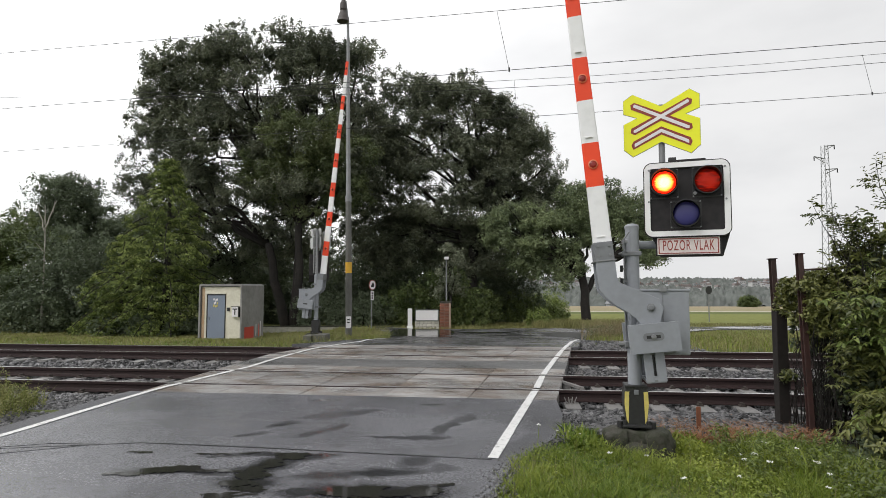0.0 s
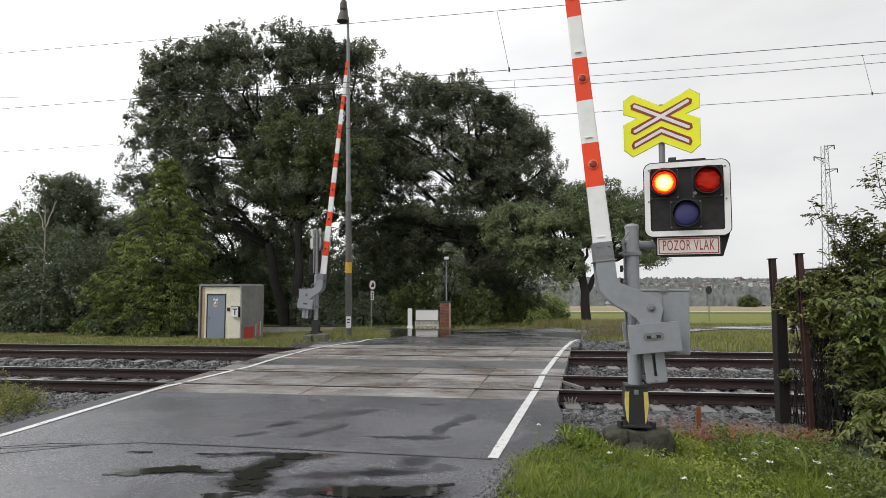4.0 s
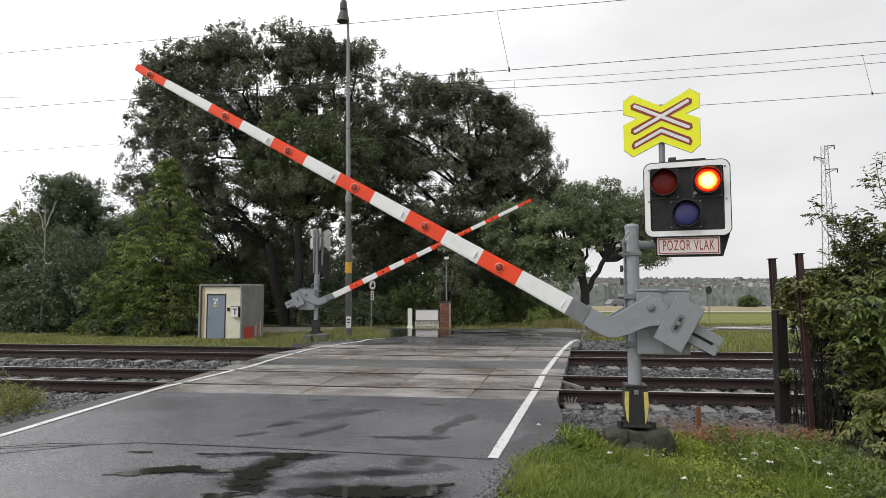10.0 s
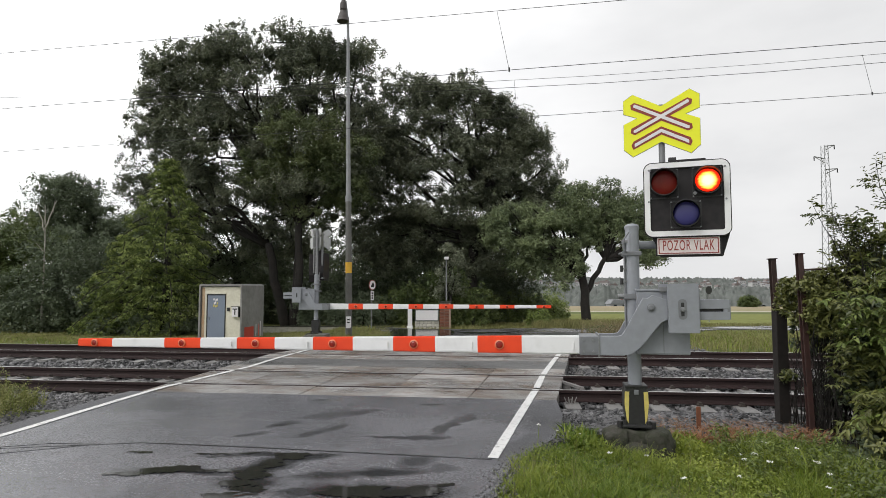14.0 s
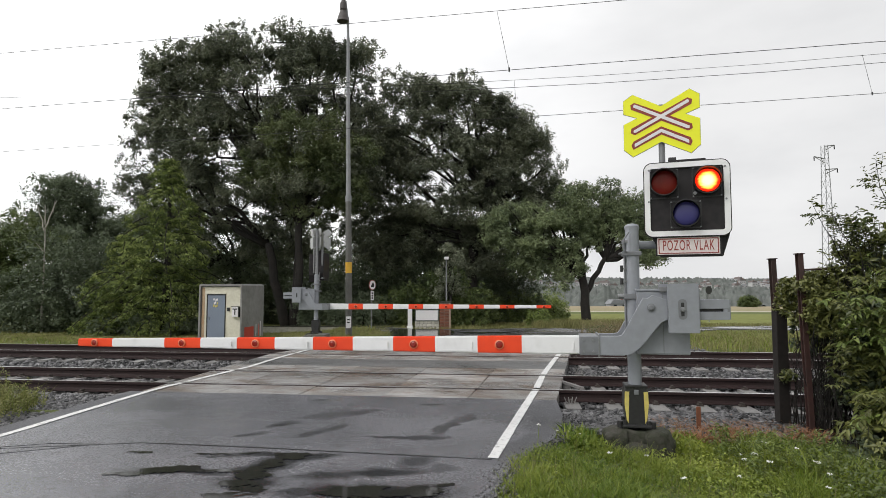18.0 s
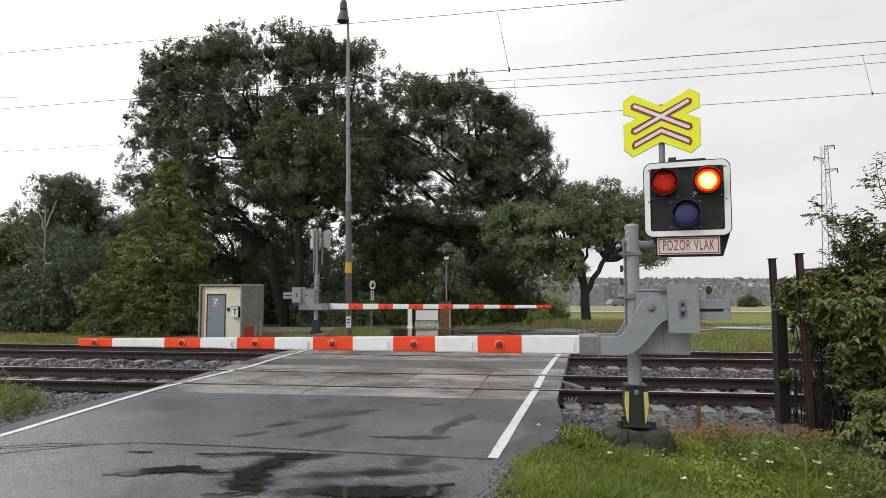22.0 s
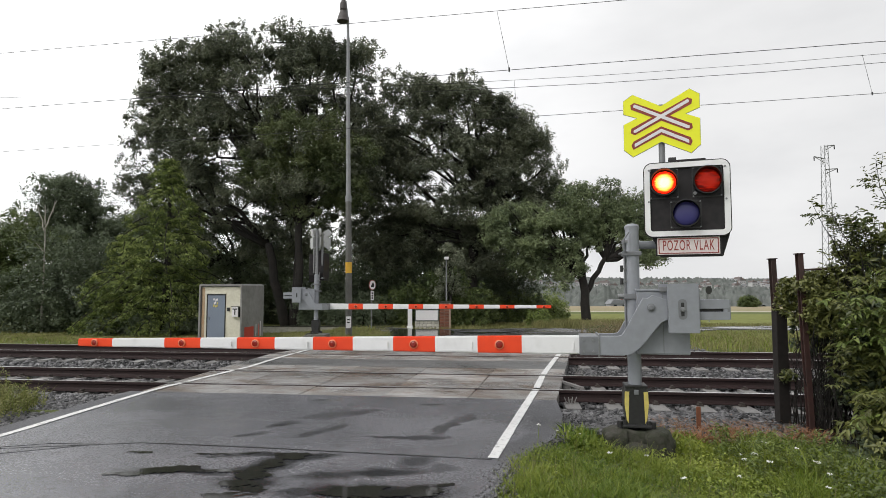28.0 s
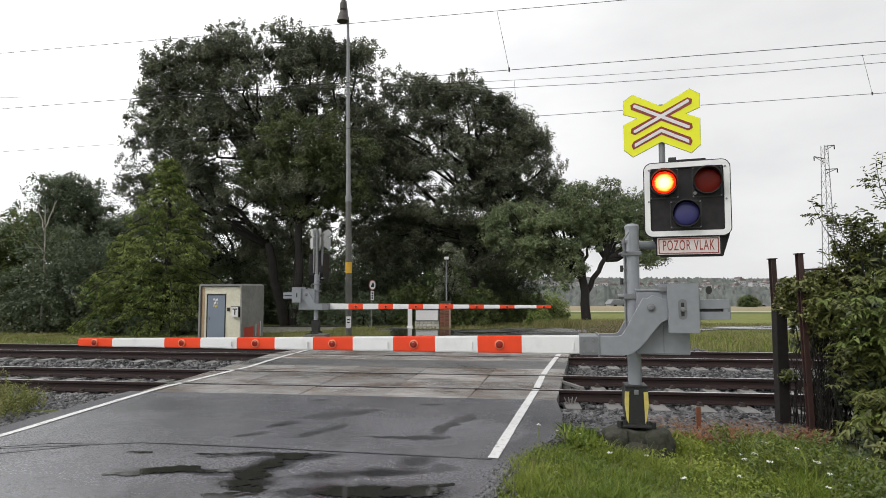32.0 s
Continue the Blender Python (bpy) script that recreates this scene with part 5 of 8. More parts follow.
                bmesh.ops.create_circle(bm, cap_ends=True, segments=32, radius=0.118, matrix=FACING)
                g = part(name, bm, material, thing, "glowing disc for one brightness stage of the lamp")
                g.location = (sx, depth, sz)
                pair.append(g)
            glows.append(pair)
    part("word_plate", box(-0.30, 0.31, -0.022, -0.012, -0.585, -0.405, 0.003), PLATE_PINK, thing, "red and white warning plate")
    part("word_backing", box(-0.315, 0.33, -0.012, 0.03, -0.598, -0.395, 0.003), BOARD, thing)
    frame_part = part("word_frame", ring_plate(0.585, 0.160, 0.006, 0.009, -0.026, -0.021), SIGN_RED, thing)
    frame_part.location = (0.005, 0, -0.495)
    letters("POZOR VLAK", 0.152, SIGN_RED, thing, 0.005, -0.024, -0.494, 0.49, bold=0.004, gap=1.15)
    part("bracket", tube((-0.26, 0.10, -0.47), (-0.36 - reach, reach * 1.2 - 0.29, -0.47), 0.042, seg=14), GREY, thing, "grey bracket pipe to the post")
    return thing, glows


def crossbuck(x, y, z, yaw, label, drop, back):
    """Double warning cross for more than one track on a fluorescent board."""
    thing = empty("crossbuck_sign", x, y, z, yaw, label=label, category="crossbuck sign", group="warning crosses")
    wide, tall = 0.90, 1.035
    outer = [(0, 0.165), (0.325, 0.32), (0.435, 0.255), (0.435, 0.115), (0.275, 0.06), (0.435, 0.0), (0.435, -0.275), (0.33, -0.355), (0, -0.215), (-0.33, -0.355), (-0.435, -0.275), (-0.435, 0.0), (-0.275, 0.06), (-0.435, 0.115), (-0.435, 0.255), (-0.325, 0.32)]
    outer = [(px * wide, pz * tall) for px, pz in outer]
    part("board", prism(outer, -0.012, -0.004), [SIGN_YELLOW], thing, "fluorescent yellow board")
    part("board_back", prism([(px * 1.008, pz * 1.008) for px, pz in outer], -0.011, 0.012), back, thing)

    def bar(p, q, w, y0, y1, m, name):
        p, q = Vector((p[0] * wide, p[1] * tall)), Vector((q[0] * wide, q[1] * tall))
        d = (q - p).normalized()
        n = Vector((-d.y, d.x)) * w / 2
        pts = [p + n - d * 0.0, p - d * w * 0.35, p - n, q - n, q + d * w * 0.35, q + n]
        part(name, prism([(v.x, v.y) for v in pts], y0, y1), m, thing)

    for k, (p, q) in enumerate((((-0.325, 0.195), (0.325, -0.085)), ((-0.325, -0.085), (0.325, 0.195)))):
        bar(p, q, 0.082, -0.015 - 0.0006 * k, -0.011, SIGN_RED, "red_bar")
        bar(tuple(0.95 * c if i == 0 else c for i, c in enumerate(p)), tuple(0.95 * c if i == 0 else c for i, c in enumerate(q)), 0.034, -0.0185 - 0.0006 * k, -0.014, SIGN_WHITE, "white_bar")
    for w, e, y0, y1, m, name in ((0.082, 0.325, -0.015, -0.011, SIGN_RED, "red_chevron"), (0.034, 0.31, -0.0185, -0.014, SIGN_WHITE, "white_chevron")):
        lo, hi, e = -0.235 * tall, -0.095 * tall, e * wide
        part(name, prism([(-e, lo + w * 0.55), (0, hi + w * 0.55), (e, lo + w * 0.55), (e + 0.02 * (w > 0.05), lo), (e, lo - w * 0.55), (0, hi - w * 0.55), (-e, lo - w * 0.55), (-e - 0.02 * (w > 0.05), lo)], y0, y1), m, thing)
    part("pole", tube((0.0, 0.05, -drop), (0.0, 0.05, 0.2), 0.034, seg=14), STEEL, thing, "steel pole behind the cross")
    for zz in (-0.15, 0.1):
        part("pole_clamp", box(-0.05, 0.05, 0.008, 0.1, zz, zz + 0.035, 0.004), STEEL, thing)
    return thing


BACKPLATE = mat("bare_aluminium", (0.48, 0.49, 0.49), (0.38, 0.39, 0.39), rough=0.45, metal=0.2, grain=9)
near_arm = crossing_barrier(2.001, 6.322, 0.020, -10.43, "grey barrier post with red and white boom and rubber boot", 6, 0.9737, 0.2487, 2.275, size=0.955)[1]
near_glows = warning_light(2.573, 6.28, 2.449, -20, "black warning light with two red lamps and word plate", 0.24)[1]
crossbuck(2.385, 6.44, 3.325, -21, "yellow double warning cross with red and white bars", 0.50, STEEL)
far_barrier, far_arm = crossing_barrier(-4.26, 20.2, -0.04, 177.0, "grey barrier post with a long red and white boom", 7, 1.015, 0.2, 2.04, 0.29)
warning_light(-4.28, 20.80, 2.40, 266, "dark back of a warning light on the far post", 0.02)
warning_light(-4.36, 20.80, 2.35, 94, "dark back of a warning light on the far post", 0.02)
for bx, bw, top in ((0.055, 0.27, 0.05), (-0.345, 0.39, 0.08)):
    part("concrete_foot", box(bx - bw / 2, bx + bw / 2, 0.20, 0.88, -0.34, top, 0.02), BLOCK, far_barrier, "grey concrete foundation block")
part("mast_pole", tube((0, 0, 1.9), (0, 0, 3.55), 0.045, seg=14), STEEL, far_barrier, "pale steel pole above the post")
crossbuck(-4.16, 20.46, 3.24, 232, "grey back of a double warning cross on the far post", 1.2, BACKPLATE)
crossbuck(-4.36, 20.46, 3.24, 128, "grey back of a double warning cross on the far post", 1.2, BACKPLATE)


# ---- relay hut ----
def relay_hut():
    hut = empty("relay_hut", -9.2, 25.0, -0.62, 0, label="cream concrete relay hut with a blue-grey door", category="relay hut")
    w, d, h = 1.90, 2.0, 2.33
    hut.matrix_basis = pose(-10.13, 25.0, -0.62, 0, 0, -8)
    pts = [(0, 0), (w, 0), (w, h - 0.08), (w - 0.03, h - 0.02), (w - 0.1, h), (0.1, h), (0.03, h - 0.02), (0, h - 0.08)]
    part("body", prism(pts, 0.06, d, 0.0), PLASTER_GREY, hut, "grey cement shell")
    part("front_wall", box(0.1, w - 0.02, 0.03, 0.062, 0.0, h - 0.12), CREAM, hut, "cream plastered front wall")
    rim = bmesh.new()
    a = pts
    b = [(0.07, 0), (w - 0.07, 0), (w - 0.07, h - 0.14), (w - 0.08, h - 0.10), (w - 0.12, h - 0.09), (0.12, h - 0.09), (0.08, h - 0.10), (0.07, h - 0.14)]
    loops = [[rim.verts.new((x, y, z)) for x, z in p] for p, y in ((a, -0.06), (a, 0.07), (b, 0.07), (b, -0.06))]
    for u, v in zip(loops, loops[1:] + loops[:1]):
        for i in range(1, len(a)):
            rim.faces.new((u[i], u[(i + 1) % len(a)], v[(i + 1) % len(a)], v[i]))
    part("front_lip", rim, PLASTER_GREY, hut, "projecting rounded cement lip")
    part("rust_streak", box(0.10, 0.22, 0.02, 0.031, 0.02, h - 0.14), mat("rust_stained_plaster", (0.42, 0.25, 0.14), (0.5, 0.4, 0.28), rough=0.8, big=2), hut, "rust-stained plaster strip")
    x0, x1, z1 = 0.37, 1.12, 1.86
    part("door_frame", prism([(x0 - 0.05, 0.02), (x0 - 0.05, z1 + 0.06), (x1 + 0.03, z1 + 0.06), (x1 + 0.03, 0.02), (x1, 0.02), (x1, z1), (x0, z1), (x0, 0.02)], 0.0, 0.04), BLACK, hut, "dark door frame")
    door = part("door", box(x0, x1, 0.005, 0.035, 0.03, z1, 0.004), DOOR_BLUE, hut, "blue-grey steel door")
    part("door_handle", box(x0 + 0.06, x0 + 0.09, -0.03, 0.006, 0.86, 0.98, 0.005), STEEL, door)
    for k in range(9):
        nx, nz = x0 + 0.24 + 0.07 * (k % 3) + 0.02 * (k % 2), 1.66 - 0.13 * (k // 3) - 0.03 * (k % 2)
        part("notice", prism([(nx, nz), (nx + 0.05, nz - 0.015), (nx + 0.06, nz + 0.06), (nx + 0.015, nz + 0.09)], -0.001 - 0.0004 * k, 0.004), YELLOW if k > 4 else SIGN_WHITE, door, "torn notice scraps on the door")
    part("lintel", box(x0 - 0.1, x1 + 0.06, -0.01, 0.03, z1 + 0.062, z1 + 0.12, 0.006), CREAM, hut)
    part("switch_box", box(1.24, 1.33, -0.03, 0.03, 1.22, 1.36, 0.006), BLACK, hut)
    phone = part("phone_box", box(1.50, 1.76, -0.12, 0.03, 0.98, 1.38, 0.01), SIGN_WHITE, hut, "white phone box with black letter")
    part("phone_box_side", box(1.762, 1.80, -0.115, 0.03, 0.97, 1.39, 0.005), BLACK, phone)
    part("phone_box_top", box(1.46, 1.80, -0.125, 0.03, 1.384, 1.41, 0.004), BLACK, phone)
    letters("T", 0.36, BLACK, phone, 1.63, -0.122, 1.185, 1.0)
    part("red_patch", box(w - 0.001, w + 0.006, 0.20, 1.05, 0.02, 0.54), mat("red_wall_paint", (0.55, 0.07, 0.045), (0.40, 0.06, 0.04), rough=0.7), hut, "red painted patch on the side wall")
    for k in range(4):
        part("scrawl", box(w - 0.001, w + 0.005, 1.25 + 0.14 * k, 1.30 + 0.14 * k, 0.1, 0.62 + 0.12 * (k % 2)), [WHITE, PLASTER_GREY, RED][k % 3], hut, "faded painted bar")
    part("plinth", box(-0.05, w + 0.05, -0.05, d + 0.05, -0.2, 0.02, 0.01), CONCRETE, hut)


relay_hut()


# ---- lamp mast, signs and gate pillar beyond the tracks ----
def tall_lamp():
    mast = empty("street_lamp", -3.40, 21.8, -0.2, 0, label="tall grey steel lamp mast with a bell lamp", category="street lamp")
    top = (-0.16, 0, 11.85)
    bm = tube((0, 0, -0.3), (-0.07, 0, 5.0), 0.125, 0.105, seg=16)
    part("lower_mast", bm, mat("weathered_mast", (0.13, 0.13, 0.122), (0.09, 0.088, 0.08), rough=0.6, grain=10, big=2), mast)
    part("upper_mast", tube((-0.07, 0, 4.95), top, 0.085, 0.05, seg=14), STEEL, mast)
    part("mast_collar", tube((-0.07, 0, 4.9), (-0.072, 0, 5.1), 0.115, seg=16), STEEL, mast)
    part("mast_collar", tube((-0.115, 0, 8.9), (-0.116, 0, 9.0), 0.078, seg=14), STEEL, mast)
    part("yellow_band", tube((-0.033, 0, 2.28), (-0.04, 0, 2.68), 0.118, seg=18), mat("amber_paint", (0.72, 0.42, 0.04), (0.6, 0.34, 0.03), rough=0.5), mast, "yellow painted band")
    part("number_plate", box(-0.09, 0.09, -0.135, -0.122, 0.30, 0.72, 0.004), SIGN_WHITE, mast, "white plate with dark bars")
    for k in range(2):
        part("bar", box(-0.05, 0.05, -0.139, -0.134, 0.58 - 0.1 * k, 0.63 - 0.1 * k), BLACK, mast)
    LAMP_BROWN = mat("weathered_lamp_enamel", (0.055, 0.048, 0.046), (0.085, 0.072, 0.068), rough=0.55, grain=8, big=2)
    part("lamp_shade", lathe([(0.21, 11.68), (0.235, 11.70), (0.175, 11.92), (0.12, 12.08), (0.10, 12.12)], 20, turn=Matrix.Translation((-0.34, 0, 0))), LAMP_BROWN, mast, "dark bell lamp shade")
    part("lamp_neck", lathe([(0.10, 12.12), (0.128, 12.16), (0.118, 12.40), (0.075, 12.48), (0.06, 12.66), (0.02, 12.88)], 16, turn=Matrix.Translation((-0.34, 0, 0))), LAMP_BROWN, mast)
    part("lamp_arm", tube((-0.16, 0, 11.8), (-0.25, 0, 12.5), 0.03, seg=8), STEEL, mast)


tall_lamp()


def road_sign():
    sign = empty("road_sign", -3.45, 29.0, -0.5, 55, label="round red-rimmed road sign with plate below on a pole", category="road sign")
    part("pole", tube((0, 0, -0.2), (0, 0, 2.40), 0.032, seg=10), STEEL, sign)
    part("disc", lathe([(0.25, 0), (0.25, 0.012)], 26, turn=Matrix.Translation((0, -0.04, 2.20)) @ FACING), SIGN_RED, sign, "dark red sign rim")
    part("disc_face", lathe([(0.215, 0), (0.215, 0.004)], 26, turn=Matrix.Translation((0, -0.052, 2.20)) @ FACING), SIGN_WHITE, sign)
    part("symbol", prism([(-0.11, 2.10), (0.1, 2.10), (0.1, 2.24), (0.03, 2.33), (-0.02, 2.26), (-0.11, 2.16)], -0.061, -0.056), BLACK, sign)
    part("plate", box(-0.11, 0.11, -0.05, -0.038, 1.48, 1.90, 0.004), SIGN_WHITE, sign, "white plate with dark bars")
    for k in range(3):
        part("bar", box(-0.06, 0.06, -0.054, -0.049, 1.53 + 0.12 * k, 1.60 + 0.12 * k), BLACK, sign)


road_sign()


def gate_group():
    post = empty("bollard", -1.57, 28.6, -0.42, 0, label="white concrete marker post beside the road", category="bollard")
    part("post_body", box(-0.10, 0.10, -0.1, 0.1, -0.1, 1.0, 0.02), SIGN_WHITE, post)
    part("post_foot", box(-0.13, 0.13, -0.11, 0.11, -0.15, 0.18, 0.01), WHITE, post)
    wall = empty("notice_board", -1.38, 29.5, -0.42, 0, label="low white notice board on a stone base", category="notice board")
    pale_stone = mat("pale_stone", (0.60, 0.58, 0.53), (0.40, 0.38, 0.34), rough=0.8, grain=9, vary=0.2)
    part("base_core", box(0.02, 1.16, 0.02, 0.33, -0.1, 0.35), mat("stone_mortar", (0.2, 0.19, 0.17), rough=0.9), wall)
    for r in range(3):
        cut = [0.0] + sorted(0.2 * k + rnd.uniform(-0.05, 0.05) for k in range(1, 6)) + [1.18]
        for a, b in zip(cut, cut[1:]):
            part("stone", box(a + 0.006, b - 0.006, 0, 0.35, -0.02 + 0.128 * r, 0.096 + 0.128 * r, 0.012), pale_stone, wall)
    part("panel", box(0.06, 1.12, -0.02, 0.06, 0.40, 0.88, 0.006), SIGN_WHITE, wall, "white panel")
    part("panel_frame", ring_plate(1.14, 0.56, 0.02, 0.03, -0.03, 0.05), GREY_DARK, wall).location = (0.59, 0, 0.64)
    pillar = empty("gate_pillar", 0.10, 29.5, -0.42, 0, label="red brick gate pillar with rendered side", category="pillar")
    part("core", box(-0.24, 0.24, 0.03, 0.42, -0.1, 1.27), mat("mortar", (0.3, 0.28, 0.25), rough=0.9), pillar)
    bm = box(-0.115, 0.115, -0.05, 0.05, -0.032, 0.032, 0.005)
    first = part("brick", bm, BRICK, pillar)
    first.location = (-0.14, 0.06, 0.0)
    for r in range(17):
        off = 0.06 if r % 2 else 0.0
        for c in range(2):
            if r == 0 and c == 0:
                continue
            o = new("brick", first.data)
            o.parent, o.location = pillar, (-0.14 + 0.24 * c - off * 0.3, 0.05, 0.074 * r)
    part("render_coat", box(0.19, 0.28, -0.01, 0.44, -0.1, 1.24, 0.005), mat("pinkish_render", (0.36, 0.27, 0.22), rough=0.85), pillar)
    part("cap", box(-0.3, 0.32, -0.03, 0.48, 1.26, 1.33, 0.012), CONCRETE, pillar)
    lamp = empty("garden_lamp", 0.17, 30.0, -0.42, 0, label="thin grey pole with a small pale lamp", category="street lamp")
    part("pole", tube((0, 0, -0.2), (0, 0, 3.42), 0.045, 0.035, seg=10), STEEL, lamp)
    part("lamp_head", box(-0.11, 0.11, -0.09, 0.09, 3.40, 3.54, 0.02), SIGN_WHITE, lamp, "pale lamp head")
    kerb = empty("low_wall", -8.0, 30.1, -0.5, 0, label="low grey garden wall behind the verge", category="wall")
    part("wall_body", box(-5, 7.8, 0, 0.25, -0.3, 0.12, 0.02), mat("lichen_stone", (0.36, 0.35, 0.31), (0.2, 0.2, 0.16), rough=0.85, grain=7, big=1.5, bump=0.4), kerb)
    part("coping", box(-5, 7.8, -0.03, 0.28, 0.122, 0.16, 0.012), CONCRETE, kerb)


gate_group()


# ---- overhead line ----
def wire(name, label, d, z_a, x_a, z_b, x_b, radius, group, sag=0.0):
    """Wire over a track: heights at two places, drawn on to both sides with a slight sag."""
    bm = bmesh.new()
    n, lo, hi = 24, -45.0, 45.0
    pts = []
    for i in range(n + 1):
        x = lo + (hi - lo) * i / n
        z = z_a + (z_b - z_a) * (x - x_a) / (x_b - x_a) + sag * (x - x_a) * (x - x_b)
        pts.append(Vector((x, d + TILT * x, z)))
    rings = []
    for p in pts:
        rings.append([bm.verts.new(p + Vector((0, radius * math.cos(2 * math.pi * k / 5), radius * math.sin(2 * math.pi * k / 5)))) for k in range(5)])
    for a, b in zip(rings, rings[1:]):
        for k in range(5):
            bm.faces.new((a[k], a[(k + 1) % 5], b[(k + 1) % 5], b[k]))
    return tagged(link_bm(name, bm, BLACK), label, "overhead wire", group=group)


wire("contact_wire", "thin dark contact wire above the near track", D_NEAR, 4.86, -8.29, 5.41, 7.0, 0.0055, "overhead wires")
wire("messenger_wire", "thin dark catenary wire above the near track", D_NEAR, 5.96, -7.35, 6.31, 3.07, 0.0048, "overhead wires")
wire("contact_wire", "thin dark contact wire above the far track", D_FAR, 5.17, -11.9, 5.93, 9.83, 0.0062, "overhead wires")
wire("messenger_wire", "thin dark catenary wire above the far track", D_FAR, 6.66, -11.96, 6.64, 10.07, 0.0062, "overhead wires", 0.0023)
wire("feeder_wire", "thin dark feeder wire beside the far track", D_FAR + 0.05, 6.80, -11.96, 6.86, 10.08, 0.0048, "overhead wires", 0.0022)


def dropper(a, b):
    bm = tube(a, b, 0.004, seg=5)
    tube(Vector(b) - Vector((0, 0, 0.03)), Vector(b) + Vector((0, 0, 0.04)), 0.016, seg=6, bm=bm)
    tagged(link_bm("dropper", bm, BLACK), "thin dropper wire with a clamp between catenary wires", "overhead wire", group="droppers")


def wire_at(d, x, z_a, x_a, z_b, x_b):
    return (x, d + TILT * x, z_a + (z_b - z_a) * (x - x_a) / (x_b - x_a))


dropper(wire_at(D_NEAR, 0.92, 5.96, -7.35, 6.31, 3.07), wire_at(D_NEAR, 1.12, 4.86, -8.29, 5.41, 7.0))
dropper(wire_at(D_FAR, 1.73, 6.58, 1.46, 6.86, 10.08), wire_at(D_FAR, 1.8, 5.17, -11.9, 5.93, 9.83))
dropper(wire_at(D_FAR, 9.58, 6.58, 1.46, 6.86, 10.08), wire_at(D_FAR, 9.75, 5.17, -11.9, 5.93, 9.83))


# ---- iron fence with climbing growth ----
def fence():
    for x, y, z0, z1, w, m, label in ((4.26, 7.62, -0.4, 1.88, 0.062, RUST, "dark rusted iron fence post with a flat cap"), (4.15, 6.86, -0.3, 1.90, 0.058, RUST_RED, "red-brown rusted iron fence post with a flat cap")):
        p = empty("fence_post", x, y, z0, 0, label=label, category="fence post", group="iron fence posts")
        p.matrix_basis = pose(x, y, z0, 0, -1.7, 0)
        h = z1 - z0
        part("web", box(-0.008, 0.008, -w / 2, w / 2, 0, h), m, p)
        for s in (-1, 1):
            part("flange", box(-w / 2, w / 2, s * w / 2 - 0.006, s * w / 2 + 0.006, 0, h, 0.002), m, p)
        part("cap_plate", box(-w * 0.75, w * 0.75, -w * 0.75, w * 0.75, h, h + 0.012, 0.002), m, p)
    s = empty("old_sleeper_post", 4.10, 7.34, -0.35, 0, label="dark weathered post leaning by the iron fence", category="fence post", group="iron fence posts")
    part("post_body", box(-0.065, 0.065, -0.06, 0.06, 0, 1.58, 0.01), mat("tarred_wood", (0.012, 0.010, 0.009), (0.028, 0.022, 0.019), rough=0.95, grain=14, bump=0.4), s)
    rail = empty("fence_rail", 4.1, 7.2, 1.62, 0, label="thin rusted iron rail through the hedge", category="fence rail")
    part("bar", tube((0, -0.3, 0.10), (1.6, -0.25, 0.16), 0.012, seg=8), RUST, rail)
    part("bar", tube((0, -0.3, -0.5), (1.6, -0.25, -0.45), 0.012, seg=8), RUST, rail)
    st = empty("iron_stake", 2.94, 7.0, -0.35, 0, label="short rusty flat iron stake in the ballast edge", category="stake")
    part("stake_body", box(-0.025, 0.025, -0.008, 0.008, 0, 0.50, 0.003), mat("orange_rust", (0.32, 0.12, 0.06), (0.2, 0.08, 0.045), rough=0.85), st)


fence()


# ---- far lattice pylon, houses, hill woods ----
def pylon():
    p = empty("lattice_pylon", 45.2, 70.0, -1.4, 12, label="slender grey steel lattice pylon with three short arms", category="pylon")
    H = 19.9

    def half(z):
        return 0.56 - 0.32 * z / H

    for sx in (-1, 1):
        for sy in (-1, 1):
            part("leg", tube((sx * half(0), sy * half(0), 0), (sx * half(H), sy * half(H), H), 0.055, 0.04, seg=6), STEEL, p)
    n = 15
    for face in range(4):
        bm = bmesh.new()
        for k in range(n):
            z0, z1 = H * k / n, H * (k + 1) / n
            a, b = (-1, 1) if k % 2 else (1, -1)
            q = pose(0, 0, 0, 0, 0, 90 * face)
            tube(q @ Vector((a * half(z0), -half(z0), z0)), q @ Vector((b * half(z1), -half(z1), z1)), 0.022, seg=4, bm=bm)
        part("bracing", bm, STEEL, p)
    for z, x in ((H - 0.1, 1.4), (H - 1.6, -1.5), (H - 2.9, 1.7)):
        bm = tube((0, 0, z), (x, 0, z + 0.2), 0.06, seg=6)
        tube((0, 0, z - 0.5), (x, 0, z + 0.2), 0.04, seg=6, bm=bm)
        part("arm", bm, STEEL, p)
        part("insulator", tube((x, 0, z + 0.2), (x * 1.0, 0, z - 0.3), 0.06, seg=8), BLACK, p)


pylon()

# clay red muted towards grey, haze of the distance put into the colour
ROOF = mat("clay_roof", (0.20, 0.165, 0.155), (0.16, 0.14, 0.135), rough=0.8, vary=0.3)
SHEET_ROOF = mat("sheet_roof", (0.30, 0.31, 0.32), (0.23, 0.235, 0.24), rough=0.6, vary=0.3)
WALL_PALE = mat("pale_house_wall", (0.46, 0.455, 0.45), (0.36, 0.355, 0.35), rough=0.8, vary=0.25)
PANE = mat("dark_window", (0.03, 0.035, 0.04), rough=0.15)


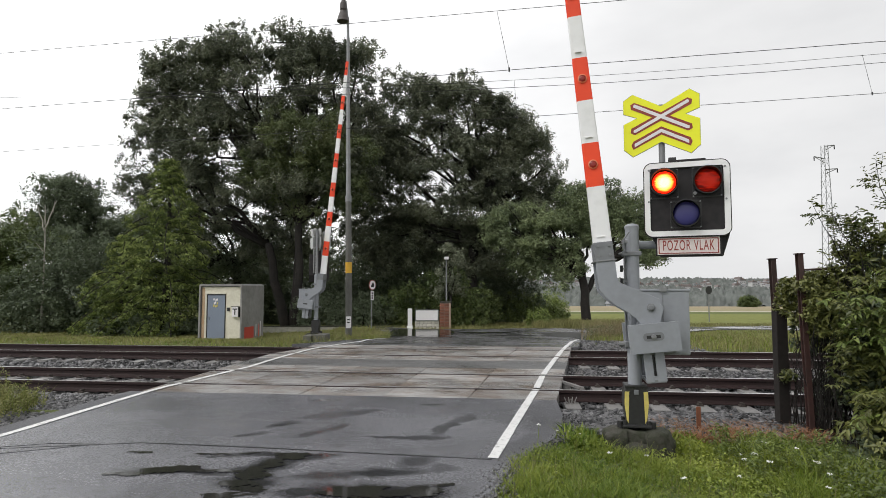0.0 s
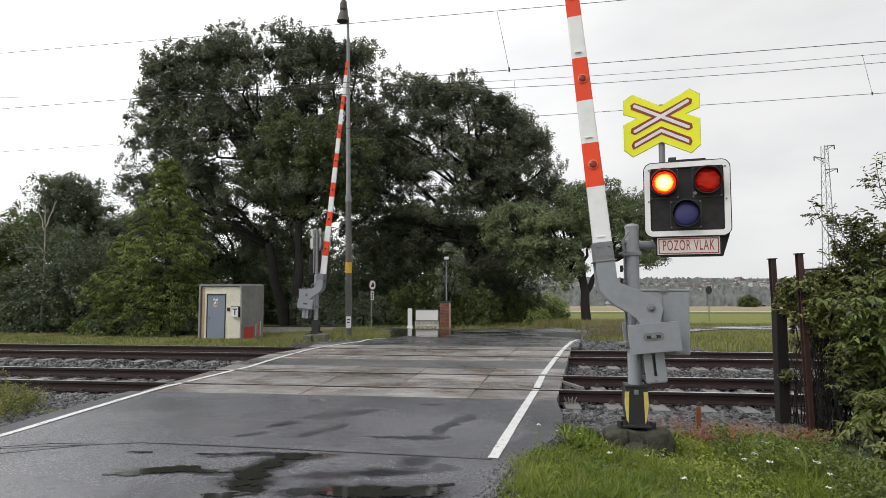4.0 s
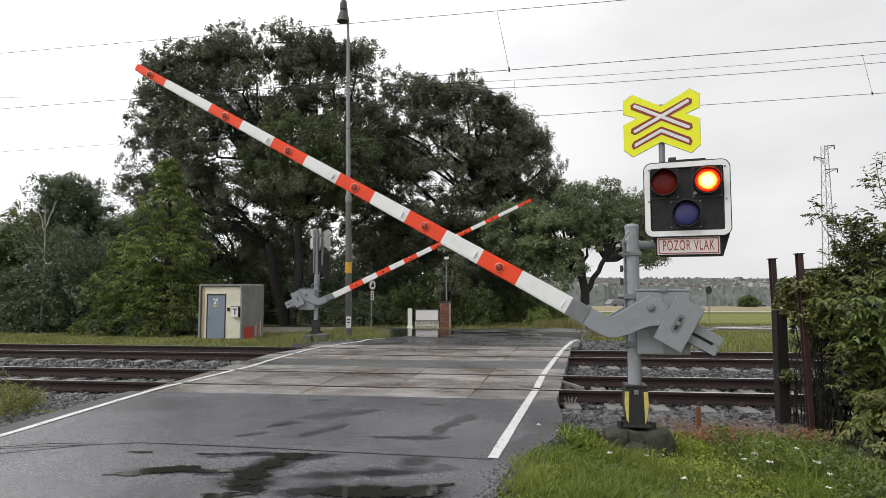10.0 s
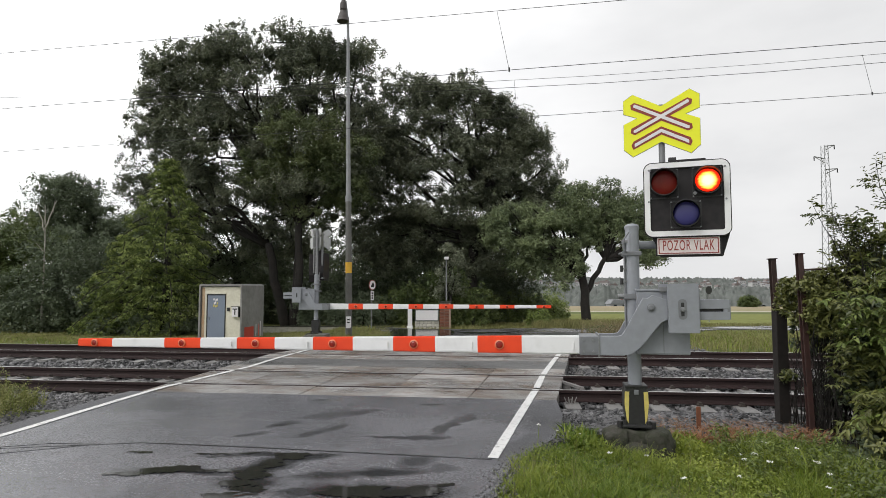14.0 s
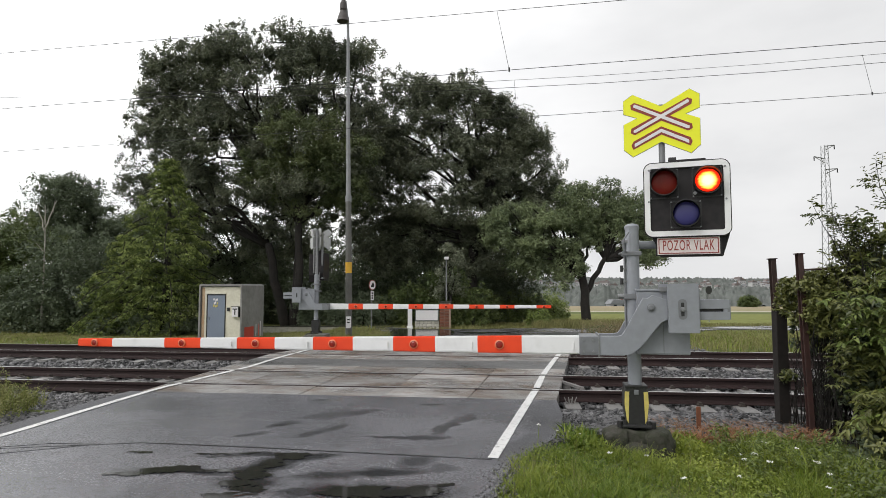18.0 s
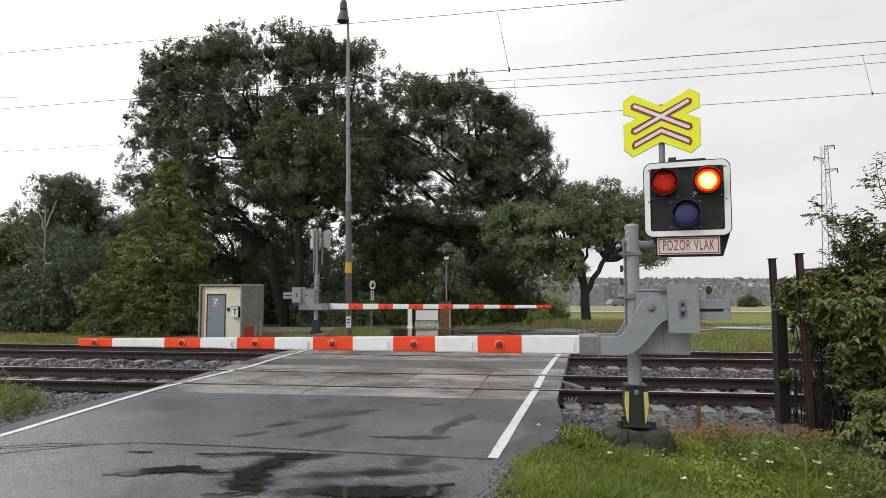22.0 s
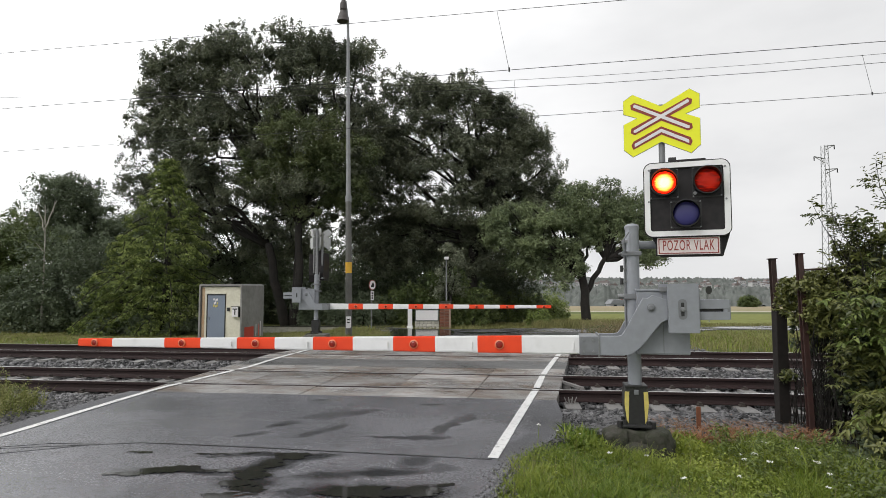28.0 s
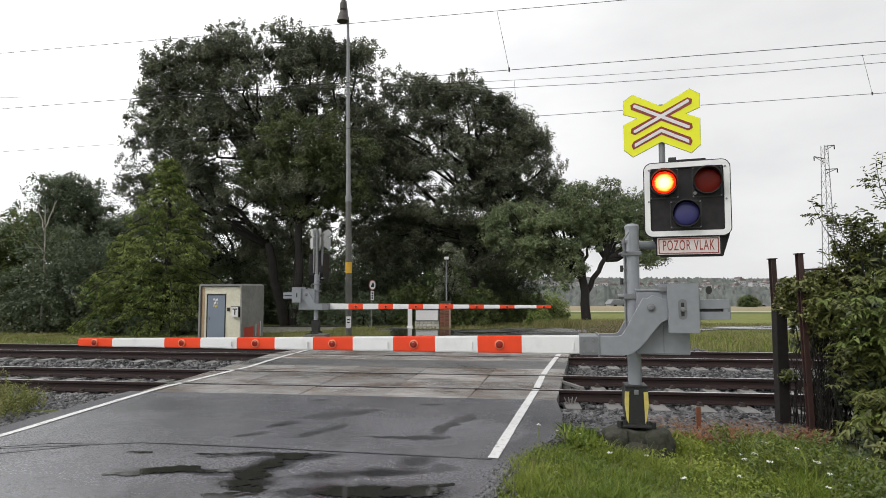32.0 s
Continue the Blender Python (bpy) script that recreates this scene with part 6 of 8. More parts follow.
def house(x, y, w, d, h, yaw, label, roof=None):
    t = empty("house", x, y, land(x, y) - 0.5, yaw, label=label, category="house", group="houses of the far village")
    part("wall", box(-w / 2, w / 2, -d / 2, d / 2, 0, h), WALL_PALE, t)
    part("roof", prism([(-w / 2 - 0.5, h - 0.2), (w / 2 + 0.5, h - 0.2), (w / 2 - 1.0, h + d * 0.36), (-w / 2 + 1.0, h + d * 0.36)], -d / 2 - 0.4, d / 2 + 0.4), roof or ROOF, t)
    part("chimney", box(w * 0.2, w * 0.2 + 0.7, -0.4, 0.4, h + d * 0.2, h + d * 0.36 + 1.2), BRICK, t)
    n = max(2, int(w / 3.5))
    for k in range(n):
        cx = -w / 2 + w * (k + 0.5) / n
        part("window", box(cx - 0.6, cx + 0.6, -d / 2 - 0.05, -d / 2 + 0.05, h * 0.45, h * 0.45 + 1.4), PANE, t)
    return t


HOUSES = []
for k in range(40):
    hx = rnd.uniform(60, 720)
    hy = rnd.uniform(820, 1060)
    if hx / hy < 0.1 or hx / hy > 0.62:
        continue
    HOUSES.append((hx, hy))
    house(hx, hy, rnd.uniform(7, 12), rnd.uniform(6, 9), rnd.uniform(5, 8), rnd.uniform(-40, 40), "pale village house with a hipped clay roof on the hillside")
more = random.Random(77)
for k in range(60):
    hy = more.uniform(840, 1080)
    hx = hy * more.uniform(0.12, 0.60)
    if any(abs(hx - a) < 14 and abs(hy - b) < 16 for a, b in HOUSES):
        continue
    HOUSES.append((hx, hy))
    house(hx, hy, more.uniform(5, 9), more.uniform(5, 7), more.uniform(4, 7), more.uniform(-40, 40), "small pale village house half hidden in the hillside trees", more.choice((ROOF, SHEET_ROOF)))
house(68.5, 228, 6, 4, 3.0, 10, "low white farm building beyond the field", SHEET_ROOF)
house(65.2, 225, 7, 4, 3.3, 10, "low white farm building beyond the field", SHEET_ROOF)


def far_woods():
    """Unbroken woods over the far hills: a rolling canopy of tree tops with clearings."""
    rows = np.concatenate((np.linspace(236, 330, 14), np.linspace(340, 700, 34), np.linspace(712, 1320, 50)))
    lanes = np.linspace(-0.3, 0.95, 900)
    verts = []
    for y in rows:
        for lane in lanes:
            x = lane * y
            belt = 1.0 if y < 330 else 0.62 + 1.3 * noise.noise((x * 0.009, y * 0.007, 2.0))
            wood = max(0.0, min(1.0, belt * 2.0))
            if 770 < y < 1075 and any(abs(x - hx) < 11 and -6 < hy - y < 34 for hx, hy in HOUSES):
                wood = 0.0
            top = 5.0 + 6.4 * noise.noise((x * 0.10, y * 0.05, 0.0)) + 4.6 * noise.noise((x * 0.26, y * 0.13, 4.0)) + 2.2 * noise.noise((x * 0.7, y * 0.3, 8.0))
            verts.append((x, y, land(x, y) - 1.5 + wood * (1.5 + max(0.0, top)) * (0.35 if y == rows[0] else 1.0)))
    n = len(lanes)
    faces = [(j * n + i, j * n + i + 1, (j + 1) * n + i + 1, (j + 1) * n + i) for j in range(len(rows) - 1) for i in range(n - 1)]
    # canopy greens are greyed: the distance haze sits in the base colour
    canopy = mat("hazy_wood_canopy", (0.085, 0.096, 0.086), (0.19, 0.20, 0.188), rough=0.95, grain=0.35, big=0.05, bump=0.5, dist=0.6, spec=0.1)
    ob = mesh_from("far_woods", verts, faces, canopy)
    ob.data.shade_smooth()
    tagged(ob, "distant woods on the hills, colour greyed for haze", "woods", kind="stuff")


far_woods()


# ---- trees ----
tree("oak_tree", "large dark green oak with a broad uneven crown", (-8.75, 34.0, -0.75), (-9.95, 34, 4.1), 0.27,
     [(-10.9, 34.0, 12.9, 3.7), (-14.4, 34.0, 13.2, 2.7), (-7.2, 34.0, 13.2, 2.5), (-16.3, 34.0, 10.4, 1.9), (-17.4, 34.0, 7.9, 1.5), (-17.9, 34.3, 7.2, 1.1), (-12.8, 34.0, 8.7, 3.8), (-7.1, 33.0, 7.6, 3.4), (-8.9, 34.0, 14.9, 1.8), (-5.5, 34.0, 14.3, 1.5), (-10.4, 36.0, 4.8, 2.6), (-16.8, 35.0, 6.6, 1.8), (-14.8, 35.0, 8.0, 2.0), (-5.6, 35.0, 9.8, 2.3), (-10.2, 34.5, 10.4, 2.4), (-13.6, 35.0, 5.4, 2.2), (-12.2, 34.0, 15.2, 1.7), (-16.4, 34.0, 12.4, 1.4), (-4.6, 35.0, 12.0, 1.9), (-8.0, 35.5, 5.2, 2.4), (-15.0, 34.0, 10.6, 1.9), (-15.4, 34.0, 14.0, 1.8), (-8.8, 34.0, 15.4, 1.7), (-4.9, 34.0, 14.4, 1.7), (-6.9, 34.0, 15.0, 1.4), (-12.9, 34.0, 14.8, 1.4)],
     2500, 112, 0.48, 0.135, OAK, flat=1.0, twigs=190, hollow=0.36, gaps=0.57, bough=1.1, second=(-8.35, 34.2, 6.0), group="oaks behind the junction")
tree("oak_tree", "dark green oak with a wide ragged crown", (1.75, 36.0, -0.75), (1.85, 36, 4.6), 0.27,
     [(-2.4, 36.0, 11.5, 3.0), (1.3, 36.0, 11.6, 2.4), (3.6, 36.0, 10.9, 2.0), (5.2, 36.0, 9.7, 1.8), (-0.1, 36.0, 7.4, 3.7), (4.0, 36.0, 6.6, 2.8), (4.6, 36.4, 7.7, 1.7), (5.9, 36.4, 7.3, 1.5), (3.0, 36.4, 8.7, 1.6), (1.4, 36.0, 13.4, 1.3), (-2.5, 36.0, 13.7, 1.4), (6.7, 36.0, 8.5, 1.1), (-4.8, 38.0, 5.4, 3.0), (0.8, 36.5, 4.4, 2.2), (5.6, 36.5, 4.6, 1.8), (6.8, 37.0, 6.8, 1.5), (-4.4, 36.5, 8.9, 2.2), (-3.9, 37.0, 6.4, 2.3), (-4.8, 36.0, 11.6, 1.6), (-1.6, 37.0, 4.6, 2.2), (-3.4, 37.0, 3.8, 2.0), (3.2, 36.0, 8.9, 2.0), (-3.0, 36.0, 9.4, 2.2), (1.4, 36.0, 13.6, 1.3), (3.1, 36.0, 12.1, 1.3), (5.5, 36.0, 10.6, 1.1), (4.6, 36.5, 3.5, 1.5), (6.3, 36.5, 3.4, 1.4), (2.6, 36.5, 3.0, 1.5), (6.2, 36.0, 5.6, 1.5), (-0.6, 36.0, 13.2, 1.2)],
     2600, 112, 0.48, 0.135, OAK, flat=1.0, twigs=190, hollow=0.36, gaps=0.64, bough=1.1, second=(2.9, 36.2, 6.4), split=0.75, group="oaks behind the junction")
tree("broadleaf_tree", "olive green tree standing before the oaks", (-7.75, 32.0, -0.7), (-7.75, 32.0, 5.2), 0.22,
     [(-7.9, 32.0, 9.0, 2.1), (-6.3, 32.0, 8.2, 1.8), (-9.8, 32.0, 7.7, 1.6), (-7.2, 32.0, 6.6, 1.9), (-5.1, 32.0, 6.8, 1.4), (-8.7, 32.0, 10.3, 1.3), (-4.6, 32.0, 8.8, 1.2), (-6.4, 32.0, 10.4, 1.2)],
     520, 112, 0.44, 0.13, OLIVE, gaps=0.7, bough=0.9, twigs=70)
tree("locust_tree", "round-crowned green tree with a forked dark trunk", (7.93, 33.0, -0.55), (7.65, 33.0, 2.9), 0.25,
     [(8.9, 33.0, 6.4, 1.35), (7.4, 33.0, 6.3, 1.25), (10.8, 33.0, 6.1, 1.2), (3.7, 33.0, 5.3, 1.25), (5.0, 33.0, 5.3, 1.3), (11.7, 33.0, 4.6, 1.0), (9.4, 33.0, 4.9, 1.3), (7.2, 33.0, 4.6, 1.2), (12.0, 33.0, 3.7, 0.75), (3.4, 33.0, 4.2, 1.1), (5.4, 33.0, 3.9, 1.1), (8.1, 33.2, 3.8, 0.8), (10.7, 33.2, 4.5, 0.9), (10.8, 33.0, 3.7, 0.55), (6.8, 33.0, 3.1, 0.85), (7.0, 33.0, 2.1, 0.65), (6.2, 33.3, 2.5, 0.7), (4.4, 33.6, 3.0, 0.9), (6.2, 33.0, 4.9, 1.2), (12.3, 33.0, 5.6, 0.9), (6.6, 33.6, 4.0, 1.2), (5.6, 34.0, 3.2, 1.0), (9.9, 33.0, 5.8, 1.0), (7.0, 33.4, 5.4, 1.0), (2.8, 33.2, 4.7, 1.0), (4.2, 33.4, 3.6, 1.0), (6.6, 33.0, 2.6, 0.85), (7.2, 33.0, 2.5, 0.75), (6.4, 33.2, 1.8, 0.65), (5.7, 33.2, 2.2, 0.8), (5.0, 33.4, 2.6, 0.9), (7.0, 33.2, 1.6, 0.5), (11.2, 33.0, 3.2, 0.7), (11.9, 33.0, 3.0, 0.6), (10.5, 33.0, 3.5, 0.5), (7.6, 33.3, 5.4, 1.4), (9.0, 33.5, 5.3, 1.4), (10.4, 33.4, 5.2, 1.3), (9.7, 33.4, 4.2, 0.9), (8.3, 33.6, 4.7, 1.1), (7.5, 33.2, 6.9, 1.0), (9.4, 33.2, 7.0, 0.9), (6.6, 33.4, 3.7, 1.0)],
     1500, 100, 0.40, 0.12, ASH, gaps=0.6, bough=0.85, second=(9.0, 33.0, 3.3), split=0.5, twigs=110, hollow=0.5, droop=0.9, narrow=0.5, shoots=0.12)
tree("willow_bush", "pale silvery-leaved bush beside the garden lamp", (0.35, 31.2, -0.5), (0.4, 31.2, 1.2), 0.07,
     [(0.3, 31.2, 2.2, 0.8), (0.7, 31.2, 3.1, 0.65), (0.2, 31.2, 3.6, 0.5), (0.9, 31.3, 1.6, 0.7), (0.0, 31.3, 1.4, 0.7)], 95, 44, 0.22, 0.10, WILLOW, category="shrub", hollow=0.2, twigs=30)
def drooping_conifer(x, y, height, spread, label):
    """Trunk with whorls of boughs that rise a little and then hang, clothed with feathery sprays."""
    z0 = land(x, y)
    t = empty("larch_tree", x, y, z0, 0, label=label, category="tree")
    bm = bmesh.new()
    limb(bm, (0, 0, -0.3), (0.05, 0, height), 0.22, 0.02, bend=0.01, seg=10)
    part("trunk", bm, BARK, t, smooth=True)
    z, turn = 0.55, 0.0
    while z < height - 0.15:
        f = z / height
        reach = spread * (1 - f ** 2.7) * (0.78 + 0.22 * math.sin(3.3 * z)) + 0.15
        n = 8 if f < 0.6 else 6
        for k in range(n):
            a = turn + 2 * math.pi * k / n + rnd.uniform(-0.25, 0.25)
            r = reach * rnd.uniform(0.55, 1.2)
            way = Vector((math.cos(a), math.sin(a), 0))
            steps = max(4, int(r / 0.24))
            bm = bmesh.new()
            pts = []
            for i in range(steps + 1):
                q = i / steps
                pts.append(Vector((0, 0, z)) + way * r * q + Vector((0, 0, 0.22 * r * math.sin(2.2 * q) - 0.44 * r * q * q)))
            for p, q in zip(pts, pts[1:]):
                tube(p, q, 0.02, 0.015, seg=4, bm=bm, caps=False)
            bough = part("bough", bm, BARK, t)
            side = Vector((-way.y, way.x, 0))
            tufts = int(5 * r) + 4
            q = rng.uniform(0.2, 1.0, tufts) ** 0.7
            u = rng.normal(size=tufts) * (0.04 + 0.17 * r * np.sin(np.pi * np.clip(q, 0, 0.92)))
            top = np.array((0, 0, z)) + np.outer(r * q, way) + np.outer(u, side)
            top[:, 2] += 0.22 * r * np.sin(2.2 * q) - 0.44 * r * q * q - 0.3 * np.abs(u)
            drop = np.abs(rng.normal(size=tufts * 30)) * np.repeat(rng.uniform(0.08, 0.22, tufts), 30)
            leaf = np.repeat(top, 30, axis=0) + rng.normal(size=(tufts * 30, 3)) * np.array((0.085, 0.085, 0.025))
            leaf[:, 2] -= drop
            # pale needles: new tip growth, and light on the tuft tops put into colour
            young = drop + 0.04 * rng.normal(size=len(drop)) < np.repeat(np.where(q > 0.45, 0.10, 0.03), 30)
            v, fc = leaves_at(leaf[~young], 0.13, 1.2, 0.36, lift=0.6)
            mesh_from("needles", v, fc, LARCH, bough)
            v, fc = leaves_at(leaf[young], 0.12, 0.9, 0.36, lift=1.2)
            mesh_from("young_lit_needles", v, fc, LARCH_YOUNG_LIT, bough)
        turn += 0.9
        z += 0.44 if f < 0.75 else 0.3


drooping_conifer(-12.95, 28.0, 8.5, 3.1, "yellow-green feathery conifer with drooping boughs")
drooping_conifer(-15.2, 28.6, 4.9, 2.4, "lower yellow-green feathery conifer beside the thicket")
tree("broadleaf_tree", "dark leafy tree behind the conifer", (-13.0, 38.0, -0.8), (-13, 38, 3.0), 0.3,
     [(-15.6, 38.0, 6.4, 1.5), (-14.0, 38.0, 4.2, 2.3), (-18.5, 38.0, 2.8, 2.4), (-21.0, 38.0, 3.0, 2.2), (-11.5, 38.0, 3.0, 2.2), (-16.2, 38.0, 2.2, 2.2), (-19.5, 38.0, 4.8, 1.9), (-17.4, 38.0, 5.2, 1.8), (-20.1, 38.3, 5.0, 1.4), (-18.5, 38.3, 5.7, 1.4)], 640, 110, 0.66, 0.155, DARKLEAF, twigs=40)
tree("broadleaf_tree", "dark round tree behind the shrubs", (-24.4, 38.0, -0.8), (-24.4, 38, 3.0), 0.3,
     [(-24.6, 38.0, 7.6, 1.8), (-23.0, 38.0, 6.8, 2.0), (-22.4, 38.0, 5.4, 1.6), (-25.4, 38.0, 5.3, 2.3), (-22.3, 38, 4.0, 2.2)], 400, 118, 0.6, 0.15, DARKLEAF, hollow=0.3, twigs=40)
tree("broadleaf_tree", "yellowish green tree at the edge of the thicket", (-23.4, 33.0, -0.8), (-23.4, 33, 2.0), 0.2,
     [(-23.9, 33.0, 4.2, 1.9), (-22.4, 33.0, 3.3, 1.8), (-24.4, 33.0, 1.7, 2.1), (-25.5, 33.0, 3.5, 2.0)], 290, 140, 0.55, 0.13, SHRUB, hollow=0.3, twigs=30)
for label, foot, lobes, m in (
        ("dense dark green thicket along the railway", (-19.0, 30.0, -0.75), [(-21.0, 30.0, 0.9, 1.7), (-19.0, 30.0, 1.6, 2.1), (-17.0, 30.0, 0.9, 1.9), (-17.7, 30.0, 3.2, 1.6), (-15.6, 30.0, 0.3, 1.4), (-23.0, 30.5, 0.8, 1.7), (-20.2, 31, 3.4, 1.6), (-13.6, 27.2, -0.2, 0.75), (-12.0, 27.3, -0.25, 0.7), (-10.9, 27.6, -0.2, 0.7), (-15.0, 27.2, -0.1, 0.8)], DARKLEAF),
        ("shaded dark undergrowth below the oaks", (-5.0, 43.0, -1.0), [(-13.4, 43.0, 2.0, 2.6), (-10.2, 43.0, 1.9, 2.4), (-7.2, 43.5, 2.4, 2.7), (-3.6, 43.0, 2.6, 2.9), (-0.2, 43.0, 2.4, 2.8), (3.2, 43.0, 2.2, 2.4), (-5.4, 40.0, 1.4, 2.0), (-1.8, 40.0, 1.4, 2.0), (1.9, 40.0, 1.2, 1.8), (-4.4, 44.0, 4.6, 2.4), (-1.4, 44.0, 4.8, 2.4), (1.6, 44.0, 4.4, 2.2), (3.8, 42.0, 1.6, 1.8), (3.0, 38.6, 1.3, 1.5), (4.5, 38.8, 1.6, 1.4), (5.5, 39.2, 2.6, 1.2), (-13.0, 44.5, 4.6, 2.0), (-5.8, 44.5, 5.4, 1.8), (-2.8, 44.8, 6.1, 2.0), (0.2, 44.8, 6.1, 2.0), (2.7, 44.5, 5.6, 1.8), (-9.8, 44.5, 4.6, 2.0), (4.0, 39.0, 3.3, 1.5), (6.0, 40.0, 1.0, 1.0)], DARKLEAF),
        ("light green bushes in the open behind the oaks", (-13.0, 48.0, -1.0), [(-14.2, 48.0, 2.0, 2.6), (-9.2, 49.0, 2.4, 2.8), (-4.6, 49.0, 2.8, 2.8), (-18.0, 47.0, 2.0, 2.6)], SHRUB),
        ("light green garden shrubs behind the notice board", (0.0, 32.0, -0.6), [(-1.9, 32.0, 0.9, 1.1), (-0.7, 32.0, 1.4, 1.2), (0.5, 32.2, 1.5, 1.2), (1.6, 32.0, 1.0, 1.1), (-2.9, 32.0, 0.4, 0.9)], SHRUB),
        ("dark hedge along the garden", (-5.0, 31.0, -0.6), [(-4.2, 31.5, 0.4, 1.1), (-5.6, 31.5, 0.4, 1.1), (-7.0, 31.5, 0.4, 1.1), (-3.0, 31.5, 0.3, 1.0)], DARKLEAF),
        ("loose yellow-green bushes under the oak", (3.0, 34.0, -0.6), [(2.4, 35.0, 0.5, 1.1), (3.4, 40.0, 0.6, 1.2), (4.6, 37.0, 0.7, 0.85), (5.2, 37.2, 0.4, 0.7)], SHRUB),
        ("small light green bushes beyond the verge", (7.0, 40.0, -0.6), [(7.2, 39.0, 0.0, 0.75), (7.9, 40.0, -0.2, 0.6), (10.0, 60.0, 0.2, 1.7), (11.6, 62.0, 0.0, 1.4), (8.6, 61.0, 0.0, 1.5)], BRAMBLE),
        ("small bushy shrub on the verge", (5.1, 31.0, -0.6), [(4.9, 31.0, 0.0, 0.6), (5.3, 31.2, 0.1, 0.45)], BRAMBLE)):
    for lx, ly, lz, lr in lobes:
        base = land(lx, ly)
        whole = [(lx, ly, lz, lr), (lx + rnd.uniform(-0.4, 0.4) * lr, ly, max(lz - lr * 0.8, base + 0.4 * lr), lr * 0.9), (lx + rnd.uniform(-0.5, 0.5) * lr, ly - 0.2, base + 0.35 * lr, lr * 0.75)]
        tree("shrub", label, (lx, ly, base), (lx, ly, base + 0.8), 0.07, whole, int(30 * lr * lr) + 26, 50, 0.20 * lr + 0.15, 0.095 + 0.031 * lr, m, category="shrub", hollow=0.35, twigs=9, group=label, shoots=0.4)
tree("field_bush", "round dark green bush standing in the field", (66.2, 130.0, -2.4), (66, 130, 0), 0.2, [(65.1, 130, -1.5, 1.3), (67.3, 130, -1.6, 1.2), (66.2, 130, -1.2, 1.4)], 140, 60, 0.7, 0.32, SHRUB, category="shrub", limbs=False)


def whorls(tips, count, size, narrow=0.34):
    """Tufts of long drooping leaves spreading from shoot tips."""
    n = len(tips) * count
    base = np.repeat(np.asarray(tips), count, axis=0) + rng.normal(size=(n, 3)) * 0.014
    way = rng.normal(size=(n, 3))
    way[:, 2] = rng.uniform(-0.75, 0.55, n)
    way[:, 1] -= 0.25
    way /= np.linalg.norm(way, axis=1)[:, None]
    side = np.cross(way, np.array((0, 0, 1.0)) + rng.normal(size=(n, 3)) * 0.35)
    side /= np.linalg.norm(side, axis=1)[:, None]
    s = (size * rng.uniform(0.6, 1.25, n))[:, None]
    mid = base + way * s * 0.5
    end = base + way * s + np.array((0, 0, -0.22)) * s
    v = np.stack((base, mid + side * s * narrow * 0.5, end, mid - side * s * narrow * 0.5), 1).reshape(-1, 3)
    return v, np.arange(4 * n).reshape(n, 4)


def leafy_shoots(bases, ends, per, size, narrow=0.42, sag=0.18):
    """Arching shoots with folded, pointed leaves set along them that hang a little."""
    bases, ends = np.asarray(bases, float), np.asarray(ends, float)
    n = len(bases) * per
    i = np.repeat(np.arange(len(bases)), per)
    q = np.tile(np.linspace(0.12, 1.0, per), len(bases)) + rng.normal(size=n) * 0.02
    way = ends[i] - bases[i]
    length = np.linalg.norm(way, axis=1)[:, None]
    at = bases[i] + way * q[:, None]
    at[:, 2] -= sag * length[:, 0] * q ** 2
    along = way / length
    turnabout = np.where(np.tile(np.arange(per) % 2, len(bases)) == 0, 1.0, -1.0)[:, None]
    across = np.cross(along, (0, 0, 1.0))
    across /= np.linalg.norm(across, axis=1)[:, None] + 1e-6
    tip = along * 0.7 + across * turnabout * 0.9 + rng.normal(size=(n, 3)) * 0.35 + np.array((0, 0, -0.45))
    tip /= np.linalg.norm(tip, axis=1)[:, None]
    side = np.cross(tip, np.array((0, 0, 1.0)) + rng.normal(size=(n, 3)) * 0.35)
    side /= np.linalg.norm(side, axis=1)[:, None]
    up = np.cross(side, tip)
    s = (size * rng.uniform(0.6, 1.2, n))[:, None]
    w = s * narrow * 0.5

    def place(f, side_w, lift):
        return at + tip * s * f + side * w * side_w + up * s * lift - np.array((0, 0, 0.22)) * s * f * f

    v = np.stack((place(0.0, 0, 0), place(0.3, 0.9, 0.09), place(0.68, 0.8, 0.06), place(1.0, 0, 0), place(0.68, -0.8, 0.06), place(0.3, -0.9, 0.09)), 1).reshape(-1, 3)
    k = (np.arange(n) * 6)[:, None]
    return v, np.concatenate((k + [0, 3, 2, 1], k + [0, 5, 4, 3]), 0)


